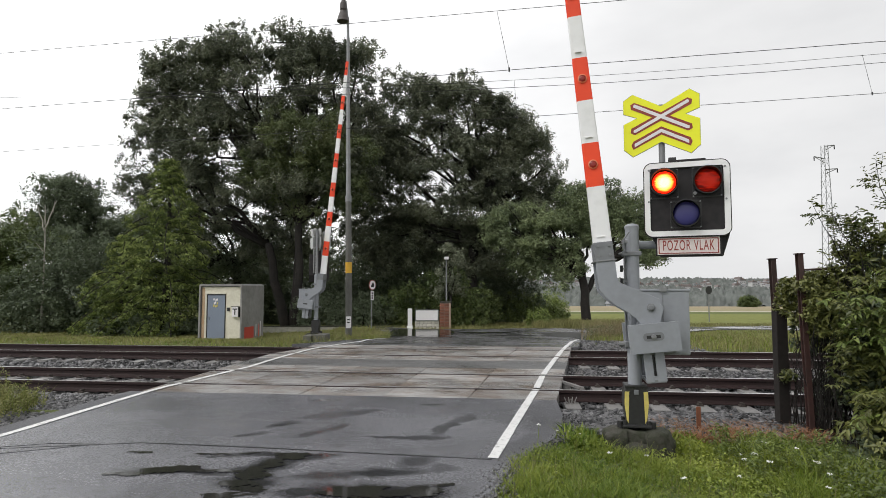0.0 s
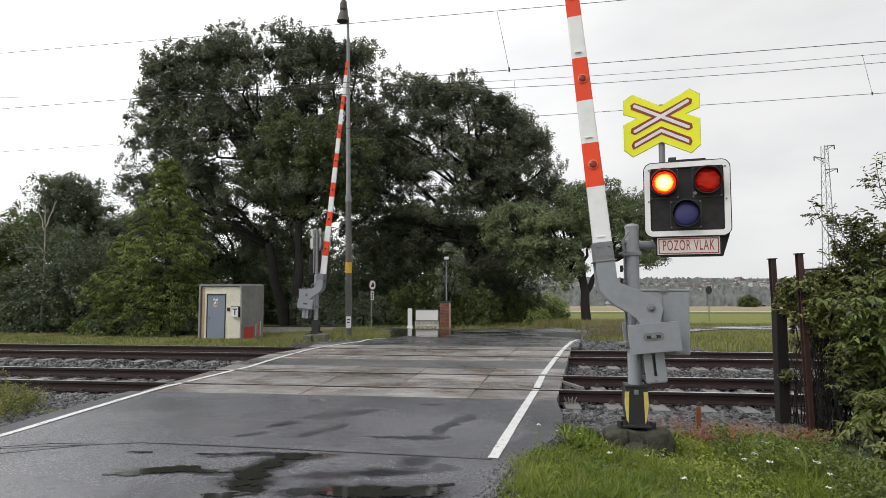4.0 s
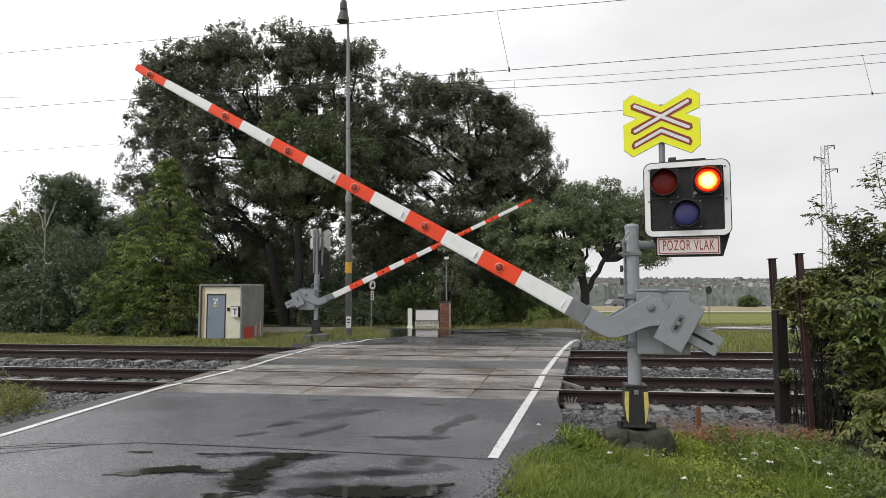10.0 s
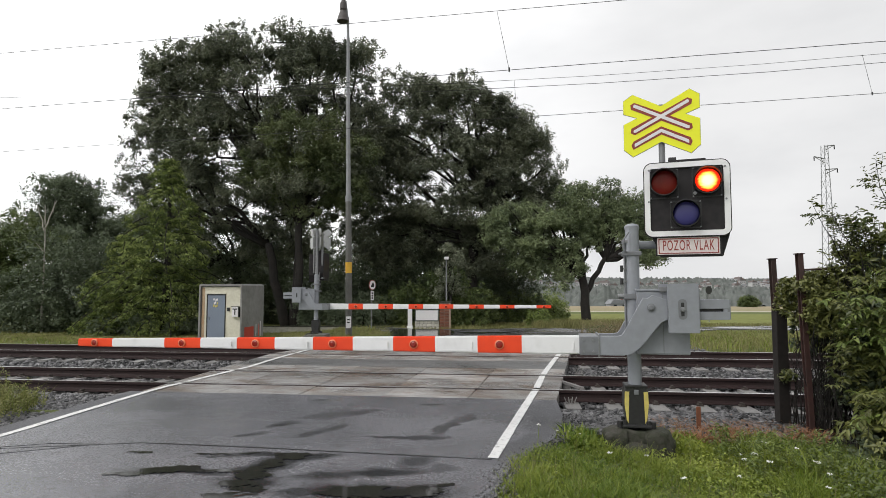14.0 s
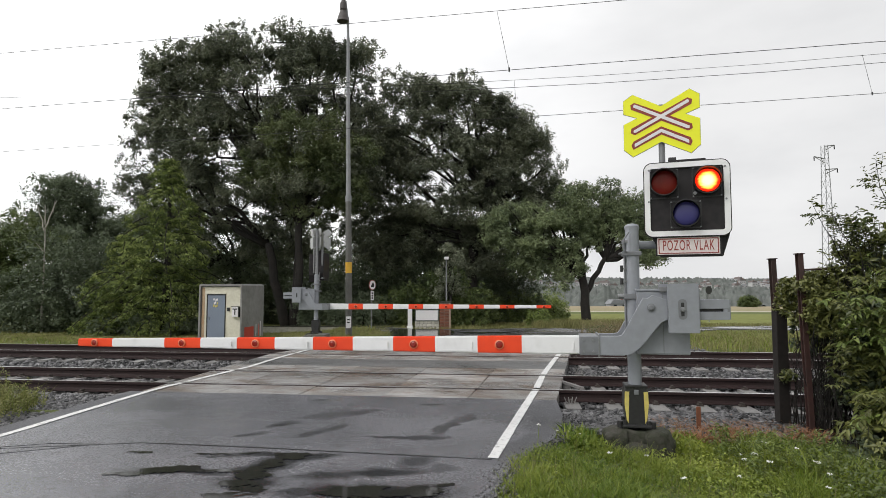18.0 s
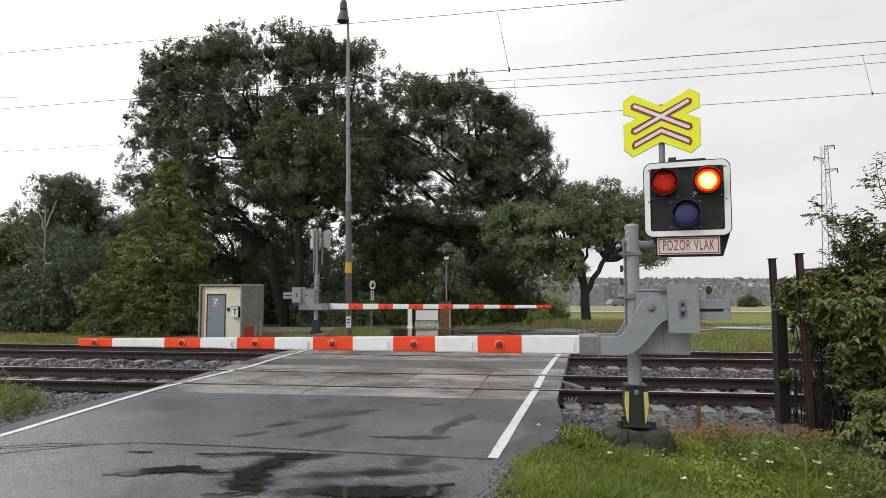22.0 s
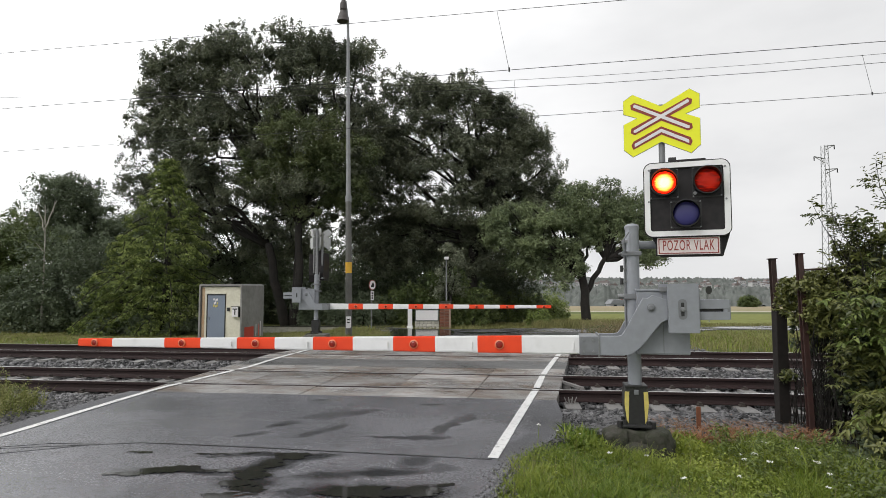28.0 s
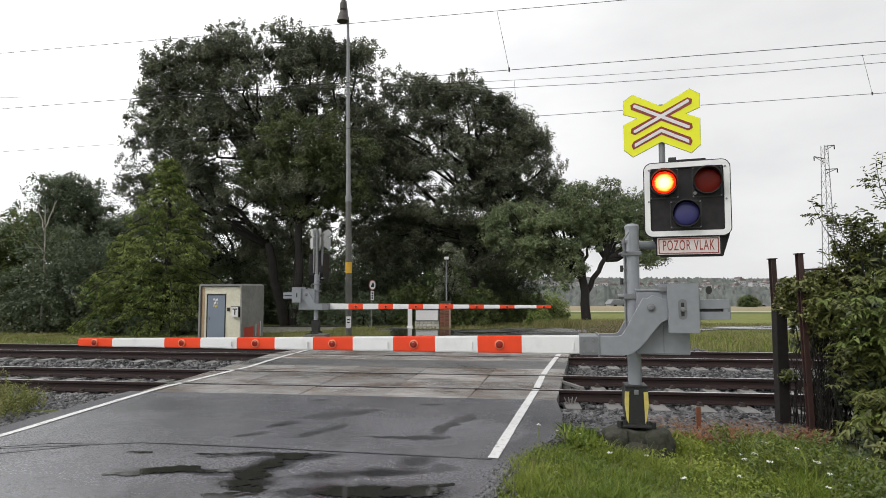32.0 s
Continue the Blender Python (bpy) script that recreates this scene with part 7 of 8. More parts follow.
def hedge():
    h = empty("climber_hedge", 4.7, 6.9, -0.2, 0, label="overgrown green hedge of climbers on an iron fence", category="hedge")

    def here(lobes):
        return [(a - 4.7, b - 6.9, c + 0.2, r) for a, b, c, r in lobes]

    body = [(4.75, 7.1, 1.25, 0.42), (5.0, 6.9, 1.2, 0.5), (4.72, 6.9, 0.7, 0.36), (4.78, 6.6, 0.40, 0.40), (4.75, 6.4, 0.0, 0.38), (4.95, 6.6, 0.95, 0.6), (5.5, 6.9, 1.0, 0.75), (5.3, 6.3, 0.3, 0.7), (4.75, 7.3, 0.3, 0.35), (4.48, 7.3, 0.95, 0.24), (4.40, 7.35, 1.25, 0.2), (4.55, 7.25, 0.0, 0.24), (4.35, 6.1, -0.1, 0.26), (4.2, 5.7, -0.1, 0.28), (4.55, 6.2, 0.2, 0.3), (4.6, 5.9, 0.3, 0.35), (5.2, 7.0, 1.8, 0.4), (4.85, 7.0, 1.65, 0.3)]
    v, f, centres = clumped(here(body), 620, 60, 0.13, 0.062, hollow=0.15, shoots=0.1, narrow=0.5)
    # darker leaf colour here carries the shade between the hedge's outer shoots
    mesh_from("inner_foliage", v, f, DARKLEAF, h, "inner hedge leaves, coloured dark for the shade inside")
    crest = [(4.22, 7.25, 1.48, 0.17), (4.32, 7.1, 1.55, 0.18), (4.48, 7.0, 1.52, 0.24), (4.15, 7.3, 1.3, 0.12), (4.45, 7.1, 1.25, 0.22), (4.62, 7.0, 1.45, 0.25), (4.3, 7.2, 1.2, 0.14), (4.12, 6.84, 1.55, 0.10), (4.1, 7.2, 0.45, 0.08), (4.4, 7.2, 0.95, 0.15), (4.10, 6.72, 1.52, 0.10), (4.18, 6.70, 1.36, 0.13), (4.12, 6.72, 1.2, 0.09), (4.25, 6.75, 1.05, 0.11)]
    v, f, _ = clumped(here(crest), 330, 34, 0.075, 0.045, hollow=0.2, shoots=0.5, narrow=0.6)
    mesh_from("crest_foliage", v, f, HEDGE, h, "small olive leaves along the fence top")

    def tier(count, x0, x1, y0, y1, z0, z1, reach, out=(-0.55, -0.6, 0.1)):
        bases, ends = [], []
        for _ in range(count):
            b = Vector((rnd.uniform(x0, x1) - 4.7, rnd.uniform(y0, y1) - 6.9, rnd.uniform(z0, z1) + 0.2))
            w = Vector((out[0] + rnd.gauss(0, 0.55), out[1] + rnd.gauss(0, 0.45), out[2] + rnd.gauss(0, 0.4))).normalized()
            bases.append(b[:])
            ends.append((b + w * reach * rnd.uniform(0.5, 1.25))[:])
        return bases, ends

    tiers = (("outer_foliage", HEDGE, "pointed green leaves on drooping shoots", 0.076, 13, [tier(190, 4.25, 5.3, 6.2, 6.8, 0.80, 1.42, 0.34), tier(120, 4.15, 5.2, 5.9, 6.4, 0.10, 0.52, 0.34), tier(90, 4.6, 5.6, 6.6, 7.0, 1.3, 1.75, 0.32), tier(60, 4.1, 4.9, 5.3, 5.9, -0.2, 0.12, 0.26), tier(40, 4.3, 5.0, 6.3, 6.8, 0.5, 0.85, 0.26)]),
             ("young_foliage", BRAMBLE, "light green young leaves on drooping shoots", 0.072, 13, [tier(85, 4.25, 5.2, 6.1, 6.6, 0.95, 1.42, 0.30), tier(28, 4.2, 5.0, 5.9, 6.3, 0.25, 0.52, 0.30), tier(36, 4.7, 5.5, 6.5, 6.9, 1.45, 1.75, 0.3)]),
             ("sprig_foliage", HEDGE, "small leaves on upright sprigs above the hedge", 0.062, 10, [tier(30, 4.50, 5.2, 6.7, 7.0, 1.55, 2.20, 0.34, (-0.25, -0.1, 0.8)), tier(9, 4.24, 4.40, 6.85, 6.95, 2.34, 2.48, 0.17, (-0.5, 0.0, 0.5)), tier(20, 4.90, 5.25, 6.7, 6.9, 2.35, 2.85, 0.28, (-0.3, 0.0, 0.7)), tier(10, 4.42, 4.65, 6.8, 6.95, 2.1, 2.36, 0.2, (-0.2, 0.0, 0.7))]))
    for name, m, label, size, per, groups in tiers:
        bases = [b for g in groups for b in g[0]]
        ends = [e for g in groups for e in g[1]]
        v, f = leafy_shoots(bases, ends, per, size)
        mesh_from(name, v, f, m, h, label)
        bm = bmesh.new()
        for b, e in zip(bases[::3], ends[::3]):
            tube(b, Vector(e) - Vector((0, 0, 0.05)), 0.003, 0.0015, seg=4, bm=bm, caps=False)
        tagged(part("shoot_stem", bm, BARK, h), kind="stuff")
    thin = [(4.72, 6.8, 2.26, 0.24), (5.0, 6.8, 2.12, 0.32), (4.62, 6.9, 1.98, 0.22), (4.5, 6.9, 1.75, 0.14), (4.4, 6.95, 1.70, 0.08), (4.75, 6.85, 1.9, 0.25)]
    _, ends = crown_points(here(thin), 150, 9, 0.08, hollow=0.1)
    bases = [(e[0] + rnd.uniform(-0.04, 0.16), e[1] + rnd.uniform(-0.05, 0.1), e[2] - rnd.uniform(0.05, 0.16)) for e in ends]
    v, f = leafy_shoots(bases, ends, 7, 0.085, 0.45, 0.05)
    mesh_from("shoot_foliage", v, f, HEDGE, h)
    for foot, head in (((4.75, 6.9, 1.4), (4.30, 6.9, 2.46)), ((4.9, 6.85, 1.5), (4.52, 6.88, 2.34)), ((5.15, 6.8, 1.6), (4.98, 6.8, 2.95)), ((5.3, 6.8, 1.7), (5.12, 6.8, 2.9)), ((5.0, 6.85, 1.5), (4.75, 6.85, 2.3))):
        bm = bmesh.new()
        limb(bm, (foot[0] - 4.7, foot[1] - 6.9, foot[2] + 0.2), (head[0] - 4.7, head[1] - 6.9, head[2] + 0.2), 0.008, 0.003, 0.06, 5, 6)
        part("stem", bm, BARK, h)
    for k in range(46):
        t = Vector(ends[rnd.randrange(len(ends))])
        bm = bmesh.new()
        limb(bm, (t.x * 0.6 + rnd.uniform(-0.1, 0.2), rnd.uniform(-0.3, 0.1), rnd.uniform(0.8, 1.5)), t, 0.007, 0.002, 0.10, 4, 5)
        part("stem", bm, BARK, h)
    for k in range(80):
        bm = bmesh.new()
        sx, sy = rnd.uniform(-0.56, 0.0), rnd.uniform(-0.1, 0.4)
        limb(bm, (sx, sy, 0.0), (sx + rnd.uniform(-0.12, 0.25), sy + rnd.uniform(-0.12, 0.1), rnd.uniform(0.9, 1.85)), 0.007, 0.003, 0.08, 5, 5)
        part("stem", bm, BARK, h)
    for k in range(50):
        c = Vector(centres[rnd.randrange(len(centres))])
        bm = bmesh.new()
        limb(bm, (rnd.uniform(-0.3, 0.6), rnd.uniform(-0.5, 0.2), 0.0), c, 0.012, 0.003, 0.12, 4, 5)
        part("stem", bm, BARK, h)


hedge()


# ---- grass, weeds and flowers ----
def blades(name, label, x, y, z, height, width, material, lean=0.35, category="grass"):
    """Bent grass blades, one at every place given."""
    n = len(x)
    a = rng.uniform(0, 2 * np.pi, n)
    h = height * rng.uniform(0.45, 1.25, n)
    out = rng.normal(size=(n, 2)) * lean * h[:, None]
    side = np.stack((np.cos(a), np.sin(a)), 1) * (width * rng.uniform(0.6, 1.3, n))[:, None] / 2
    base = np.stack((x, y), 1)
    v = np.zeros((n, 5, 3))
    v[:, 0, :2], v[:, 1, :2] = base - side, base + side
    v[:, 0, 2] = v[:, 1, 2] = z - 0.02
    mid = base + out * 0.35
    v[:, 2, :2], v[:, 3, :2] = mid + side * 0.8, mid - side * 0.8
    v[:, 2, 2] = v[:, 3, 2] = z + h * 0.6
    v[:, 4, :2] = base + out
    v[:, 4, 2] = z + h
    i = (np.arange(n) * 5)[:, None]
    tri = np.concatenate((i + [0, 1, 2], i + [0, 2, 3], i + [3, 2, 4]), 0)
    ob = mesh_from(name, v.reshape(-1, 3), tri, material)
    tagged(ob, label, category, kind="stuff")


def scatter(n, x0, x1, y0, y1, keep=None):
    x, y = rng.uniform(x0, x1, n), rng.uniform(y0, y1, n)
    if keep is not None:
        ok = keep(x, y)
        x, y = x[ok], y[ok]
    z = np.array([land(a, b) for a, b in zip(x, y)])
    return x, y, z


def right_of_road(x, y):
    edge = np.interp(y, [2, 4.4, 5.45, 6.3, 7.1], [0.25, 0.35, 0.66, 1.27, 1.66])
    return (x > edge - 0.05 + rng.uniform(0, 0.14, len(x))) & ((y - TILT * x < 7.0 - 0.25 * np.exp(-((x - 1.2) ** 2))) | (rng.uniform(0, 1, len(x)) < 0.02))


def far_verge(y):
    """Edge of the grass beyond the tracks along the road's left side."""
    return np.interp(y, [16.8, 17.6, 18.9, 20.2, 22.0, 24.5, 26.5, 28.2, 29.0, 30.0], [-4.3, -3.5, -2.7, -2.05, -1.95, -2.1, -2.4, -2.6, -2.0, 0.0])


x, y, z = scatter(122000, 0.2, 5.6, 2.2, 7.2, lambda a, b: right_of_road(a, b) & (rng.uniform(0, 1, len(a)) < (b - 2.2) / 1.6) & ~((abs(a - 1.99) < 0.38) & (b > 6.10) & (b < 6.66)) & ~((a > 3.62 + 0.336 * (b - 5.33)) & (b > 5.05)))
tuft = np.array([max(0.35, 1.0 + 1.6 * noise.noise((a * 1.9, b * 1.9, 0.0)) + 0.8 * noise.noise((a * 6, b * 6, 2.0))) for a, b in zip(x, y)])
blades("grass", "lush green roadside grass in uneven tufts", x, y, z, 0.085 * tuft, 0.0065, GRASS, 0.6)
x, y, z = scatter(14000, 0.3, 9.0, -4.0, 3.4)
blades("grass", "roadside grass beside the road", x, y, z, 0.09, 0.012, GRASS, 0.55)
x, y, z = scatter(9000, -14.0, -5.4, -4.0, 6.7, lambda a, b: a < np.interp(b, [-9, 3, 6.3], [-6.05, -5.35, -5.0]))
blades("grass", "roadside grass beside the road", x, y, z, 0.12, 0.016, GRASS, 0.5)
x, y, z = scatter(1500, 0.2, 6.5, 2.6, 7.0, right_of_road)
blades("grass", "tall thin grass stalks in the verge", x, y, z, 0.20, 0.005, DRYGRASS, 0.25)
x, y, z = scatter(1000, 2.9, 3.65, 5.0, 6.1)
blades("weeds", "tall green weeds before the hedge", x, y, z, 0.24, 0.012, GRASS, 0.45, "weeds")
x, y, z = scatter(6800, 2.35, 4.2, 6.5, 7.55, lambda a, b: np.sin(a * 6.3 + 0.6) * np.sin(b * 8.0 + a) + 0.5 * np.sin(a * 17 + b * 13) > 0.0)
blades("dead_weeds", "orange withered weeds at the ballast edge", x, y, np.maximum(z, -0.26) + 0.04, 0.12, 0.010, DEADGRASS, 1.1, "weeds")
x, y, z = scatter(1500, 1.25, 2.7, 6.05, 6.75, lambda a, b: (a < 1.64) | (a > 2.34))
blades("weeds", "leafy weeds round the concrete foot", x, y, z, 0.16, 0.03, GRASS, 0.5, "weeds")
x, y, z = scatter(9000, -13, -5.5, 6.6, 9.4, lambda a, b: b - TILT * a < 7.9)
blades("grass", "rough grass beside the road and ballast", x, y, z, 0.22, 0.014, GRASS, 0.35)
x, y, z = scatter(4000, -13, -5.4, 6.6, 9.4, lambda a, b: b - TILT * a < 7.9)
blades("grass", "pale grass stalks beside the ballast", x, y, z, 0.36, 0.012, DRYGRASS, 0.3)
x, y, z = scatter(56000, -30, 0.0, 16.8, 30.0, lambda a, b: (b - TILT * a > 17.0) & (a < far_verge(b)) & ~((abs(a + 4.1) < 0.55) & (b > 18.6) & (b < 20.4)) & ~((a > -10.4) & (a < -8) & (b > 24.7)))
k = rng.uniform(0, 1, len(x)) < 0.30
blades("grass", "rough verge grass beyond the tracks", x[k], y[k], z[k], np.where(x[k] < -5.2, 0.09, 0.17), 0.022, GRASS, 0.5)
blades("grass", "straw-coloured verge grass beyond the tracks", x[~k], y[~k], z[~k], np.where(x[~k] < -5.2, 0.10, 0.19), 0.022, DRYGRASS, 0.5)
x, y, z = scatter(2600, -6.2, -1.8, 17.4, 27.8, lambda a, b: (b - TILT * a > 17.6) & (a < far_verge(b) - 0.1))
blades("grass", "pale seeding stalks in the far verge", x, y, z, 0.26, 0.012, DRYGRASS, 0.35)
x, y, z = scatter(16000, -30, -7, 23, 30, lambda a, b: ~((a > -10.4) & (a < -8) & (b > 24.8) & (b < 27.2)))
blades("grass", "rough grass round the relay hut", x, y, z, 0.09, 0.03, DRYGRASS, 0.5)
x, y, z = scatter(30000, 4.6, 24, 15.5, 28.0, lambda a, b: (b - TILT * a > np.interp(a, [5.5, 7.0], [20.0, 17.4])) & (a > 4.75 + 0.5 * np.maximum(b - 20.4, 0)) & (b < np.interp(a, [4, 6.2, 10.2, 14, 24], [23.2, 23.4, 26.2, 29, 29])))
k = rng.uniform(0, 1, len(x)) < 0.72
blades("grass", "rough tan grass on the far verge", x[k], y[k], z[k], np.where(y[k] > 23, 0.10, 0.24), 0.022, DRYGRASS, 0.45)
blades("grass", "rough green grass on the far verge", x[~k], y[~k], z[~k], np.where(y[~k] > 23, 0.09, 0.22), 0.022, GRASS, 0.5)
x, y, z = scatter(1500, 4.75, 7.4, 20.6, 23.4, lambda a, b: a > 4.8 + 0.6 * np.maximum(b - 20.9, 0))
blades("grass", "tall reddish seeding grass at the junction corner", x, y, z, 0.62, 0.013, SEEDGRASS, 0.4)
x, y, z = scatter(9000, 4.5, 11.5, 28.8, 34, lambda a, b: b > np.interp(a, [-3.2, -1.0, 6.2, 12, 18, 26], [29.4, 27.1, 28.2, 32.4, 33.6, 33.0]))
blades("grass", "tall tan grass round the forked tree", x, y, z, 0.42, 0.03, DRYGRASS, 0.3)
x, y, z = scatter(16000, -2, 26, 28.5, 38, lambda a, b: b > np.interp(a, [-3.2, -1.0, 6.2, 12, 18, 26], [29.4, 27.1, 28.2, 32.4, 33.6, 33.0]))
blades("grass", "pale rough meadow grass behind the side road", x, y, z, 0.16, 0.03, DRYGRASS, 0.4)


def deck_ends():
    """Steel anchor prongs and a chipped wedge at the open end of the deck."""
    for d0, n, k in ((D_NEAR, -0.98, 1.98), (D_NEAR, 0.30, 2.10), (D_NEAR, 2.3, 2.45)):
        x, y = track_point(d0, k, n)
        t = empty("deck_anchor", x, y, -0.215, YAW, label="pale steel anchor with splayed prongs in the ballast", category="anchor", group="deck anchors")
        part("foot_plate", box(-0.08, 0.08, -0.05, 0.05, 0, 0.05, 0.006), SLEEPER, t)
        for dx in (-0.09, -0.03, 0.03, 0.09):
            part("prong", tube((dx * 0.5, 0, 0.04), (dx, 0.02 * (dx > 0), 0.15), 0.012, 0.006, seg=6), SLEEPER, t)
    w = empty("concrete_slab", 2.14, 10.06, -0.20, YAW, label="broken pale concrete slab leaning on the deck end", category="slab")
    body = part("slab_body", box(-0.20, 0.20, -0.07, 0.07, -0.025, 0.025, 0.008), PANEL, w)
    body.matrix_basis = pose(0, 0, 0.11, 0, 17, 0)
    part("slab_rest", box(-0.16, -0.04, -0.06, 0.06, 0.0, 0.115, 0.01), SLEEPER, w)


deck_ends()


def far_sign():
    t = empty("road_sign", 19.9, 45.0, land(19.9, 45.0), 20, label="dark back of a round road sign on a thin pole", category="road sign")
    part("pole", tube((0, 0, -0.2), (0, 0, 2.6), 0.04, seg=8), STEEL, t)
    part("disc", lathe([(0.30, 0), (0.30, 0.02)], 22, turn=Matrix.Translation((0, -0.03, 2.35)) @ FACING), BLACK, t)


far_sign()


def bare_birch():
    t = empty("dead_birch", -19.5, 29.3, land(-19.5, 29.3), 0, label="pale bare dead birch standing out of the thicket", category="tree")
    pale = mat("birch_bark", (0.42, 0.40, 0.35), (0.25, 0.23, 0.2), rough=0.8, grain=8)
    for name, p, q, r in (("trunk", (0, 0, -0.2), (-0.06, 0, 5.5), 0.07), ("limb", (-0.05, 0, 4.9), (-0.55, 0, 6.4), 0.045), ("limb", (-0.06, 0, 5.3), (-0.12, 0, 6.3), 0.05), ("limb", (-0.06, 0, 5.1), (0.45, 0, 6.5), 0.045), ("limb", (-0.02, 0, 3.9), (-0.4, -0.1, 4.4), 0.02), ("limb", (0.3, 0, 5.9), (0.38, 0, 6.6), 0.018)):
        bm = bmesh.new()
        limb(bm, p, q, r * 0.9, r * 0.3, 0.025, 5, 6)
        part(name, bm, pale, t, smooth=True)


bare_birch()


def post_cable():
    """Slack cable from the post's side into the head's bracket."""
    pts = [Vector((1.939, 6.227, 2.092)), Vector((1.886, 6.208, 2.025)), Vector((1.867, 6.208, 1.949)), Vector((1.886, 6.208, 1.892)), Vector((1.929, 6.227, 1.882))]
    t = empty("signal_cable", 1.939, 6.227, 1.882, 0, label="thin grey cable looped at the post top", category="cable")
    bm = bmesh.new()
    for p, q in zip(pts, pts[1:]):
        tube(p - Vector((1.939, 6.227, 1.882)), q - Vector((1.939, 6.227, 1.882)), 0.008, seg=6, bm=bm)
    part("cable_loop", bm, GREY_DARK, t)


post_cable()


def leafy(name, label, n, x0, x1, y0, y1, low, high, size, material, keep=None, category="weeds"):
    """Low broad-leaved growth: small leaves in clumps over the ground."""
    x, y, z = scatter(n // 12, x0, x1, y0, y1, keep)
    c = np.stack((x, y, z), 1)
    pts = np.repeat(c, 12, axis=0) + rng.normal(size=(len(c) * 12, 3)) * np.array((0.06, 0.06, 0.0))
    pts[:, 2] += rng.uniform(low, high, len(pts))
    v, f = leaves_at(pts, size, 0.1, 0.6, lift=1.3)
    tagged(mesh_from(name, v, f, material), label, category, kind="stuff")


leafy("clover", "low broad-leaved weeds in the verge", 18000, 0.6, 4.2, 3.4, 6.7, 0.01, 0.08, 0.022, GRASS, right_of_road)
leafy("weeds", "broad-leaved weeds in the verge", 3200, 2.0, 3.7, 4.8, 6.2, 0.02, 0.13, 0.030, GRASS, right_of_road)
leafy("weeds", "dark broad-leaved weeds in the verge", 3000, 0.8, 3.4, 3.9, 6.1, 0.01, 0.08, 0.030, SHRUB, right_of_road)
leafy("weeds", "bushy weeds round the concrete foot", 4500, 1.3, 2.65, 6.05, 6.75, 0.0, 0.13, 0.04, GRASS, lambda a, b: (a < 1.64) | (a > 2.34))
leafy("weeds", "leafy weeds before the hedge", 3600, 2.9, 3.7, 5.2, 6.1, 0.0, 0.20, 0.032, SHRUB)
leafy("weeds", "leafy undergrowth at the foot of the hedge", 3800, 2.9, 3.7, 3.7, 5.5, 0.0, 0.26, 0.036, SHRUB, lambda a, b: a > 2.95 + 0.30 * np.maximum(b - 4.4, 0))
x, y, z = scatter(1500, -7.6, -5.75, 7.3, 8.6, lambda a, b: (b - TILT * a < 8.6) & (a < -5.3 - 0.35 * (b - 7.3)))
blades("weeds", "tall yellow-green weeds beside the ballast", x, y, z, 0.28, 0.007, WEED, 0.35, "weeds")
leafy("weeds", "bushy yellow-green weeds beside the ballast", 13000, -7.6, -5.2, 7.0, 8.6, 0.0, 0.22, 0.026, WEED, lambda a, b: (b - TILT * a < 8.5) & (a < -5.2 - 0.35 * (b - 7.3)))
leafy("weeds", "rank weeds beside the ballast", 5000, -9.5, -5.5, 6.8, 9.2, 0.05, 0.32, 0.05, SHRUB, lambda a, b: b - TILT * a < 7.9)
leafy("weeds", "leafy weeds at the junction corner", 5000, 4.8, 8.5, 20.4, 23.6, 0.0, 0.5, 0.06, SHRUB, lambda a, b: a > 4.8 + 0.6 * np.maximum(b - 20.9, 0))
leafy("weeds", "rough weeds on the far verge", 6000, -6, -1.8, 17.2, 27.0, 0.0, 0.13, 0.05, SHRUB, lambda a, b: (b - TILT * a > 17.0) & (a < far_verge(b)))


def edge_gravel():
    """Small gravel washed along the ragged edge of the asphalt."""
    n = 2600
    y = rng.uniform(3.4, 7.4, n)
    x = np.interp(y, [2, 4.4, 5.45, 6.3, 7.1, 7.6], [0.2, 0.33, 0.62, 1.19, 1.42, 1.5]) + rng.normal(0.03, 0.07, n)
    c = np.stack((x, y, np.full(n, -0.022)), 1)
    oct_v = np.array([(1, 0, 0), (-1, 0, 0), (0, 1, 0), (0, -1, 0), (0, 0, 1), (0, 0, -1)], float)
    oct_f = np.array([(0, 2, 4), (2, 1, 4), (1, 3, 4), (3, 0, 4), (2, 0, 5), (1, 2, 5), (3, 1, 5), (0, 3, 5)])
    v = c[:, None, :] + oct_v[None] * rng.uniform(0.6, 1.3, (n, 6, 1)) * (rng.uniform(0.004, 0.017, n))[:, None, None]
    f = oct_f[None] + (np.arange(n) * 6)[:, None, None]
    tagged(mesh_from("edge_gravel", v.reshape(-1, 3), f.reshape(-1, 3), STONE), "fine gravel along the asphalt edge", "gravel", kind="stuff")


edge_gravel()


def flower(x, y, h, r):
    z = land(x, y)
    t = empty("yarrow_flower", x, y, z, 0, label="white flat-topped wild flower in the grass", category="flower", group="white wild flowers")
    part("stem", tube((0, 0, 0), (0.02, 0, h), 0.003, seg=5), GRASS, t)
    bm = bmesh.new()
    for k in range(14):
        a, q = rnd.uniform(0, 6.28), r * math.sqrt(rnd.random())
        bmesh.ops.create_icosphere(bm, subdivisions=1, radius=r * 0.26, matrix=Matrix.Translation((0.02 + q * math.cos(a), q * math.sin(a), h + rnd.uniform(-0.004, 0.006))) @ Matrix.Diagonal((1, 1, 0.5, 1)))
    part("petals", bm, FLOWER, t)


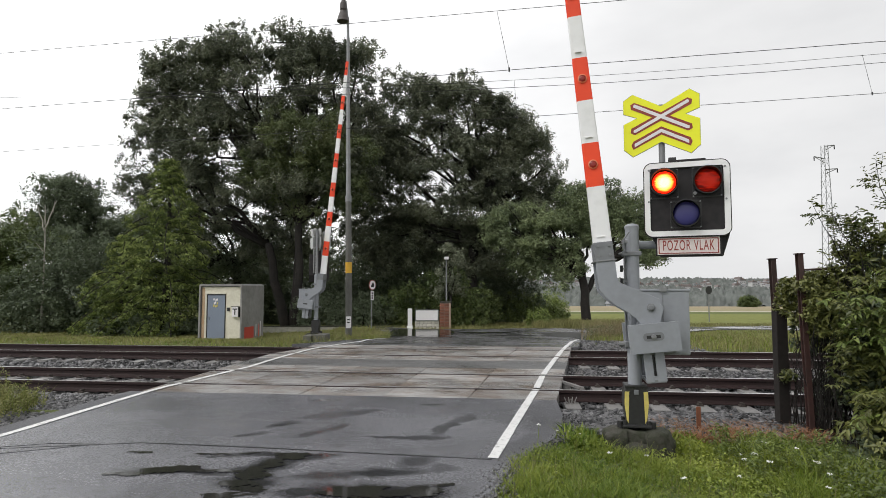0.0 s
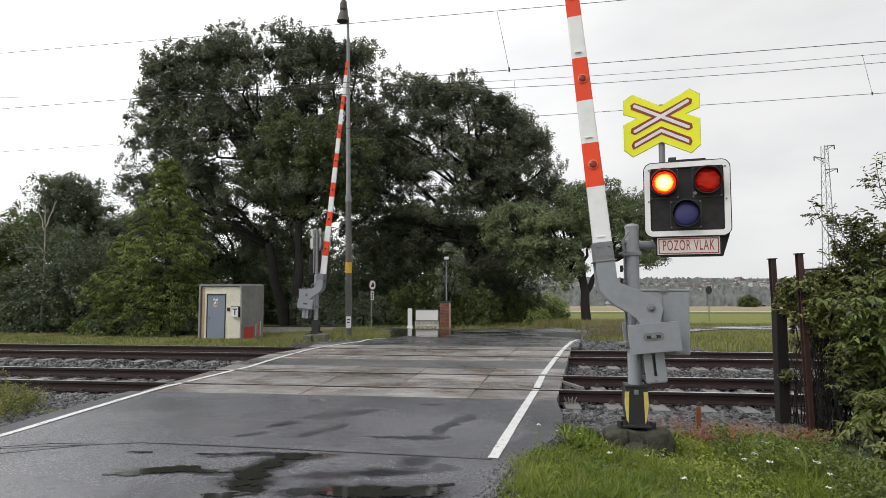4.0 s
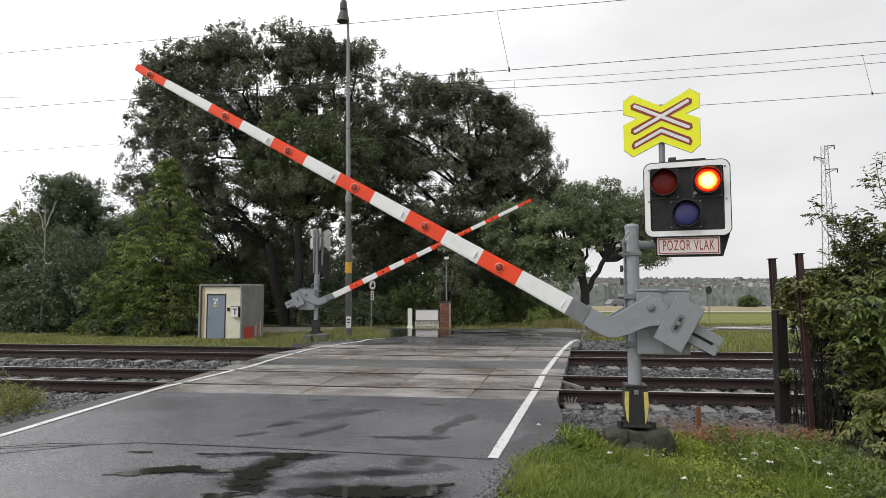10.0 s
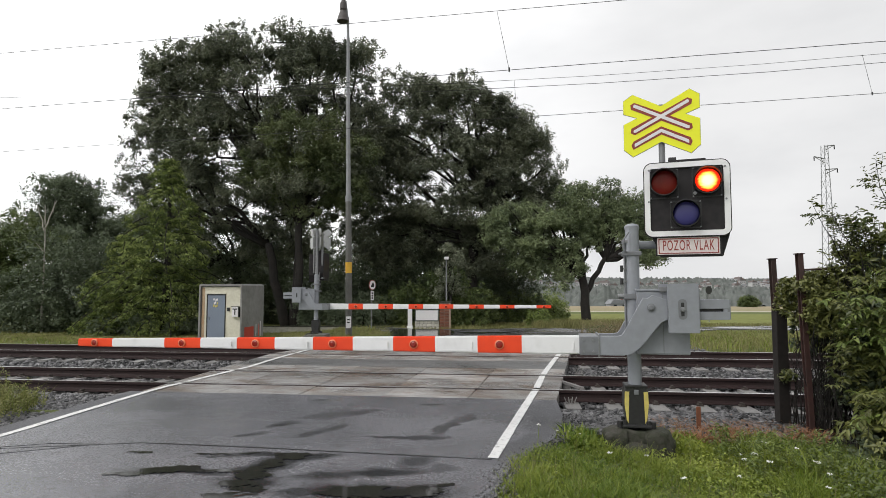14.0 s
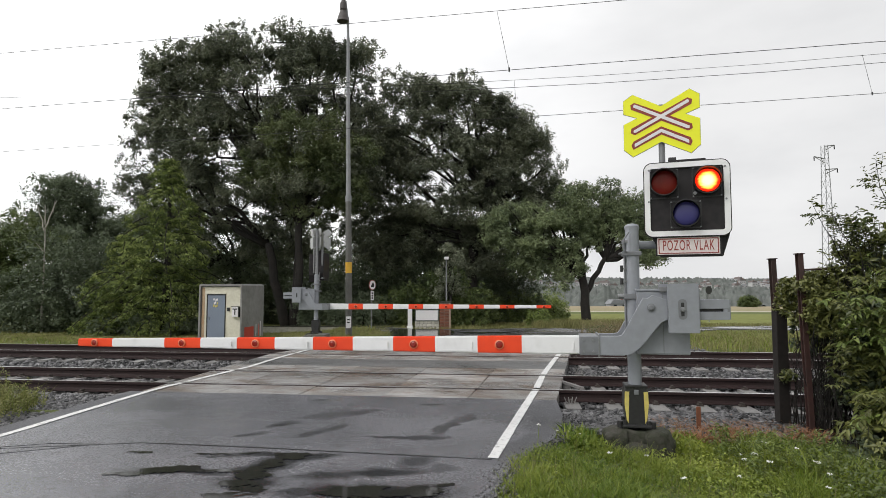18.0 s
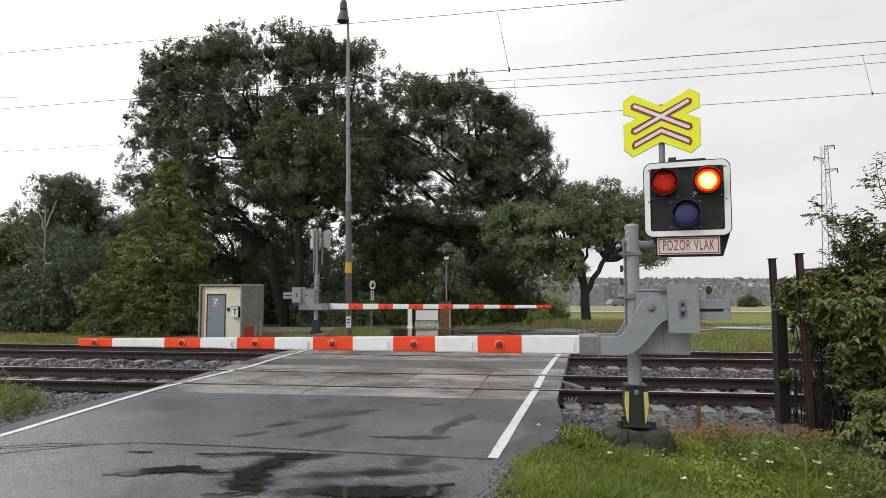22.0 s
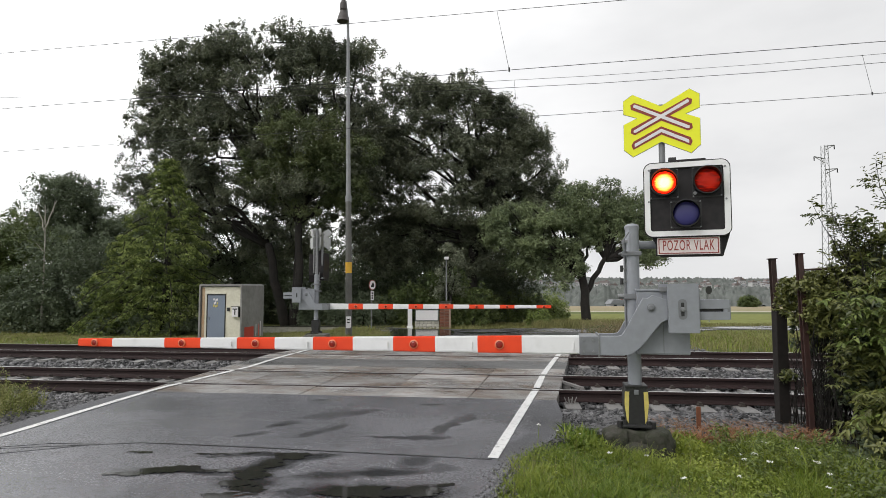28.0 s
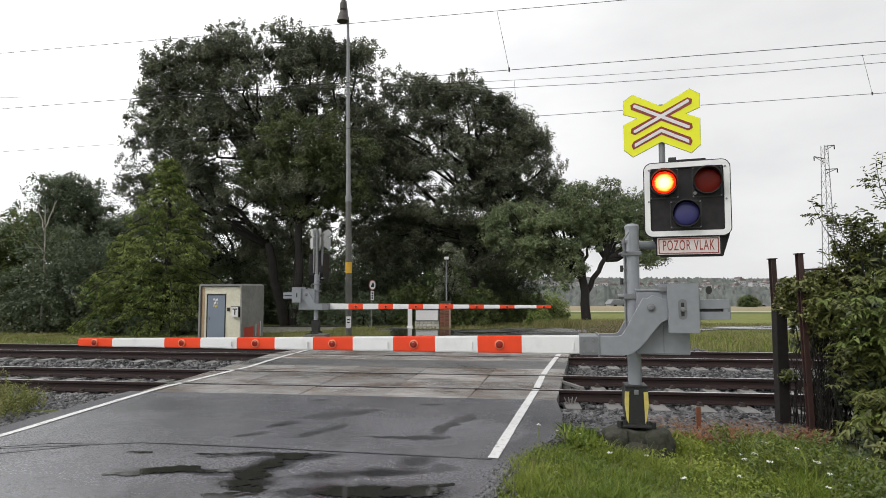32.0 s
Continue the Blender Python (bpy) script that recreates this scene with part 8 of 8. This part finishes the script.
for k in range(6):
    flower(rnd.uniform(2.5, 3.5), rnd.uniform(4.9, 6.0), rnd.uniform(0.18, 0.32), rnd.uniform(0.018, 0.028))
for k in range(14):
    fx, fy = rnd.uniform(1.6, 3.9), rnd.uniform(4.6, 6.3)
    if k % 4 == 0:
        fx = rnd.uniform(0.9, 1.6)
    flower(fx, fy, rnd.uniform(0.12, 0.26), rnd.uniform(0.009, 0.026))


def tall_weed(x, y, h, group="tall weeds before the hedge", leaf=0.055, material=BRAMBLE):
    """Upright weed with leaves all up its stalk and a nodding tip."""
    t = empty("tall_weed", x, y, land(x, y), rnd.uniform(0, 360), label="tall yellow-green leafy weed in the verge", category="weed", group=group)
    lean = rnd.uniform(0.05, 0.35) * h
    tips, stalk = [], bmesh.new()
    rings = []
    for k in range(12):
        q = k / 11
        p = Vector((lean * q * q, 0, h * (q - 0.12 * q ** 4)))
        r = 0.004 - 0.002 * q
        rings.append([stalk.verts.new((p.x + r * math.cos(a * 1.2566), r * math.sin(a * 1.2566), p.z)) for a in range(5)])
        if k:
            for a in range(5):
                stalk.faces.new((rings[-2][a], rings[-2][(a + 1) % 5], rings[-1][(a + 1) % 5], rings[-1][a]))
        if k > 2:
            tips.append(p[:])
    part("stalk", stalk, GRASS, t)
    v, f = whorls(tips, 6, leaf, 0.3)
    mesh_from("leaves", v, f, material, t)


for k in range(34):
    tall_weed(rnd.uniform(2.6, 3.65), rnd.uniform(5.1, 6.0), rnd.uniform(0.22, 0.44))
for k in range(62):
    wy = rnd.uniform(7.0, 8.3)
    reach = rnd.uniform(0, 1)
    tall_weed(-6.15 + reach * (1.2 - 0.3 * (wy - 7.0)), wy, rnd.uniform(0.30, 0.66) * (1.1 - 0.6 * reach), "tall weeds beside the ballast", 0.038, WEED)


# ---- what moves: the two barrier arms and the blinking lamps ----
def motions():
    near = [(0, 84.14), (5.5, 84.14), (5.7, 83.7), (6.0, 81.4), (6.5, 74.0), (7, 66.36), (8, 54.06), (9, 41.71), (10, 29.28), (11, 17.21), (12, 5.61), (12.5, 0.75), (13.0, -1.32), (13.5, -0.1), (14.0, -0.68), (SECONDS, -0.68)]
    px, py, pz = near_arm.location
    walk(near_arm, [(t, pose(px, py, pz, 0, a, 0)) for t, a in near])
    far = [(0, 84.2), (5.9, 84.2), (6.2, 82.3), (6.6, 75.5), (7, 68.6), (8, 53.5), (9, 40.4), (10, 25.7), (11, 11.8), (11.5, 5.0), (12.0, 0.2), (12.5, 0.0), (SECONDS, 0.0)]
    px, py, pz = far_arm.location
    walk(far_arm, [(t, pose(px, py, pz, 0, a, 0)) for t, a in far])

    # the lamps blink in turn; added brightness discs slide into the housing for out
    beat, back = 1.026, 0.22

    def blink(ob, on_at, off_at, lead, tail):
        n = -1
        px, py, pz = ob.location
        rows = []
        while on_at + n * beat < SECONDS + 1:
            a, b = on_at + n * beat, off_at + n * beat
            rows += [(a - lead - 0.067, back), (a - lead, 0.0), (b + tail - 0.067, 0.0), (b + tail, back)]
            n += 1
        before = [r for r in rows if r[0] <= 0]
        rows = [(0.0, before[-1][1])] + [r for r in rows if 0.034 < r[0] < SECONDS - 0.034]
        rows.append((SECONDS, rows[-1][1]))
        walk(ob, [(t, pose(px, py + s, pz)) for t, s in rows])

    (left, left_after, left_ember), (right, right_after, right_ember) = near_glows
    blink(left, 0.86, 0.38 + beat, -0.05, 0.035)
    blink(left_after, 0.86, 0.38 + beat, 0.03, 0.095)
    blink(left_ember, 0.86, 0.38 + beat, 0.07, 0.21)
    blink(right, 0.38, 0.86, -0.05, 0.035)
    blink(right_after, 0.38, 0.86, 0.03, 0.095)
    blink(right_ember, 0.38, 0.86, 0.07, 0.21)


motions()
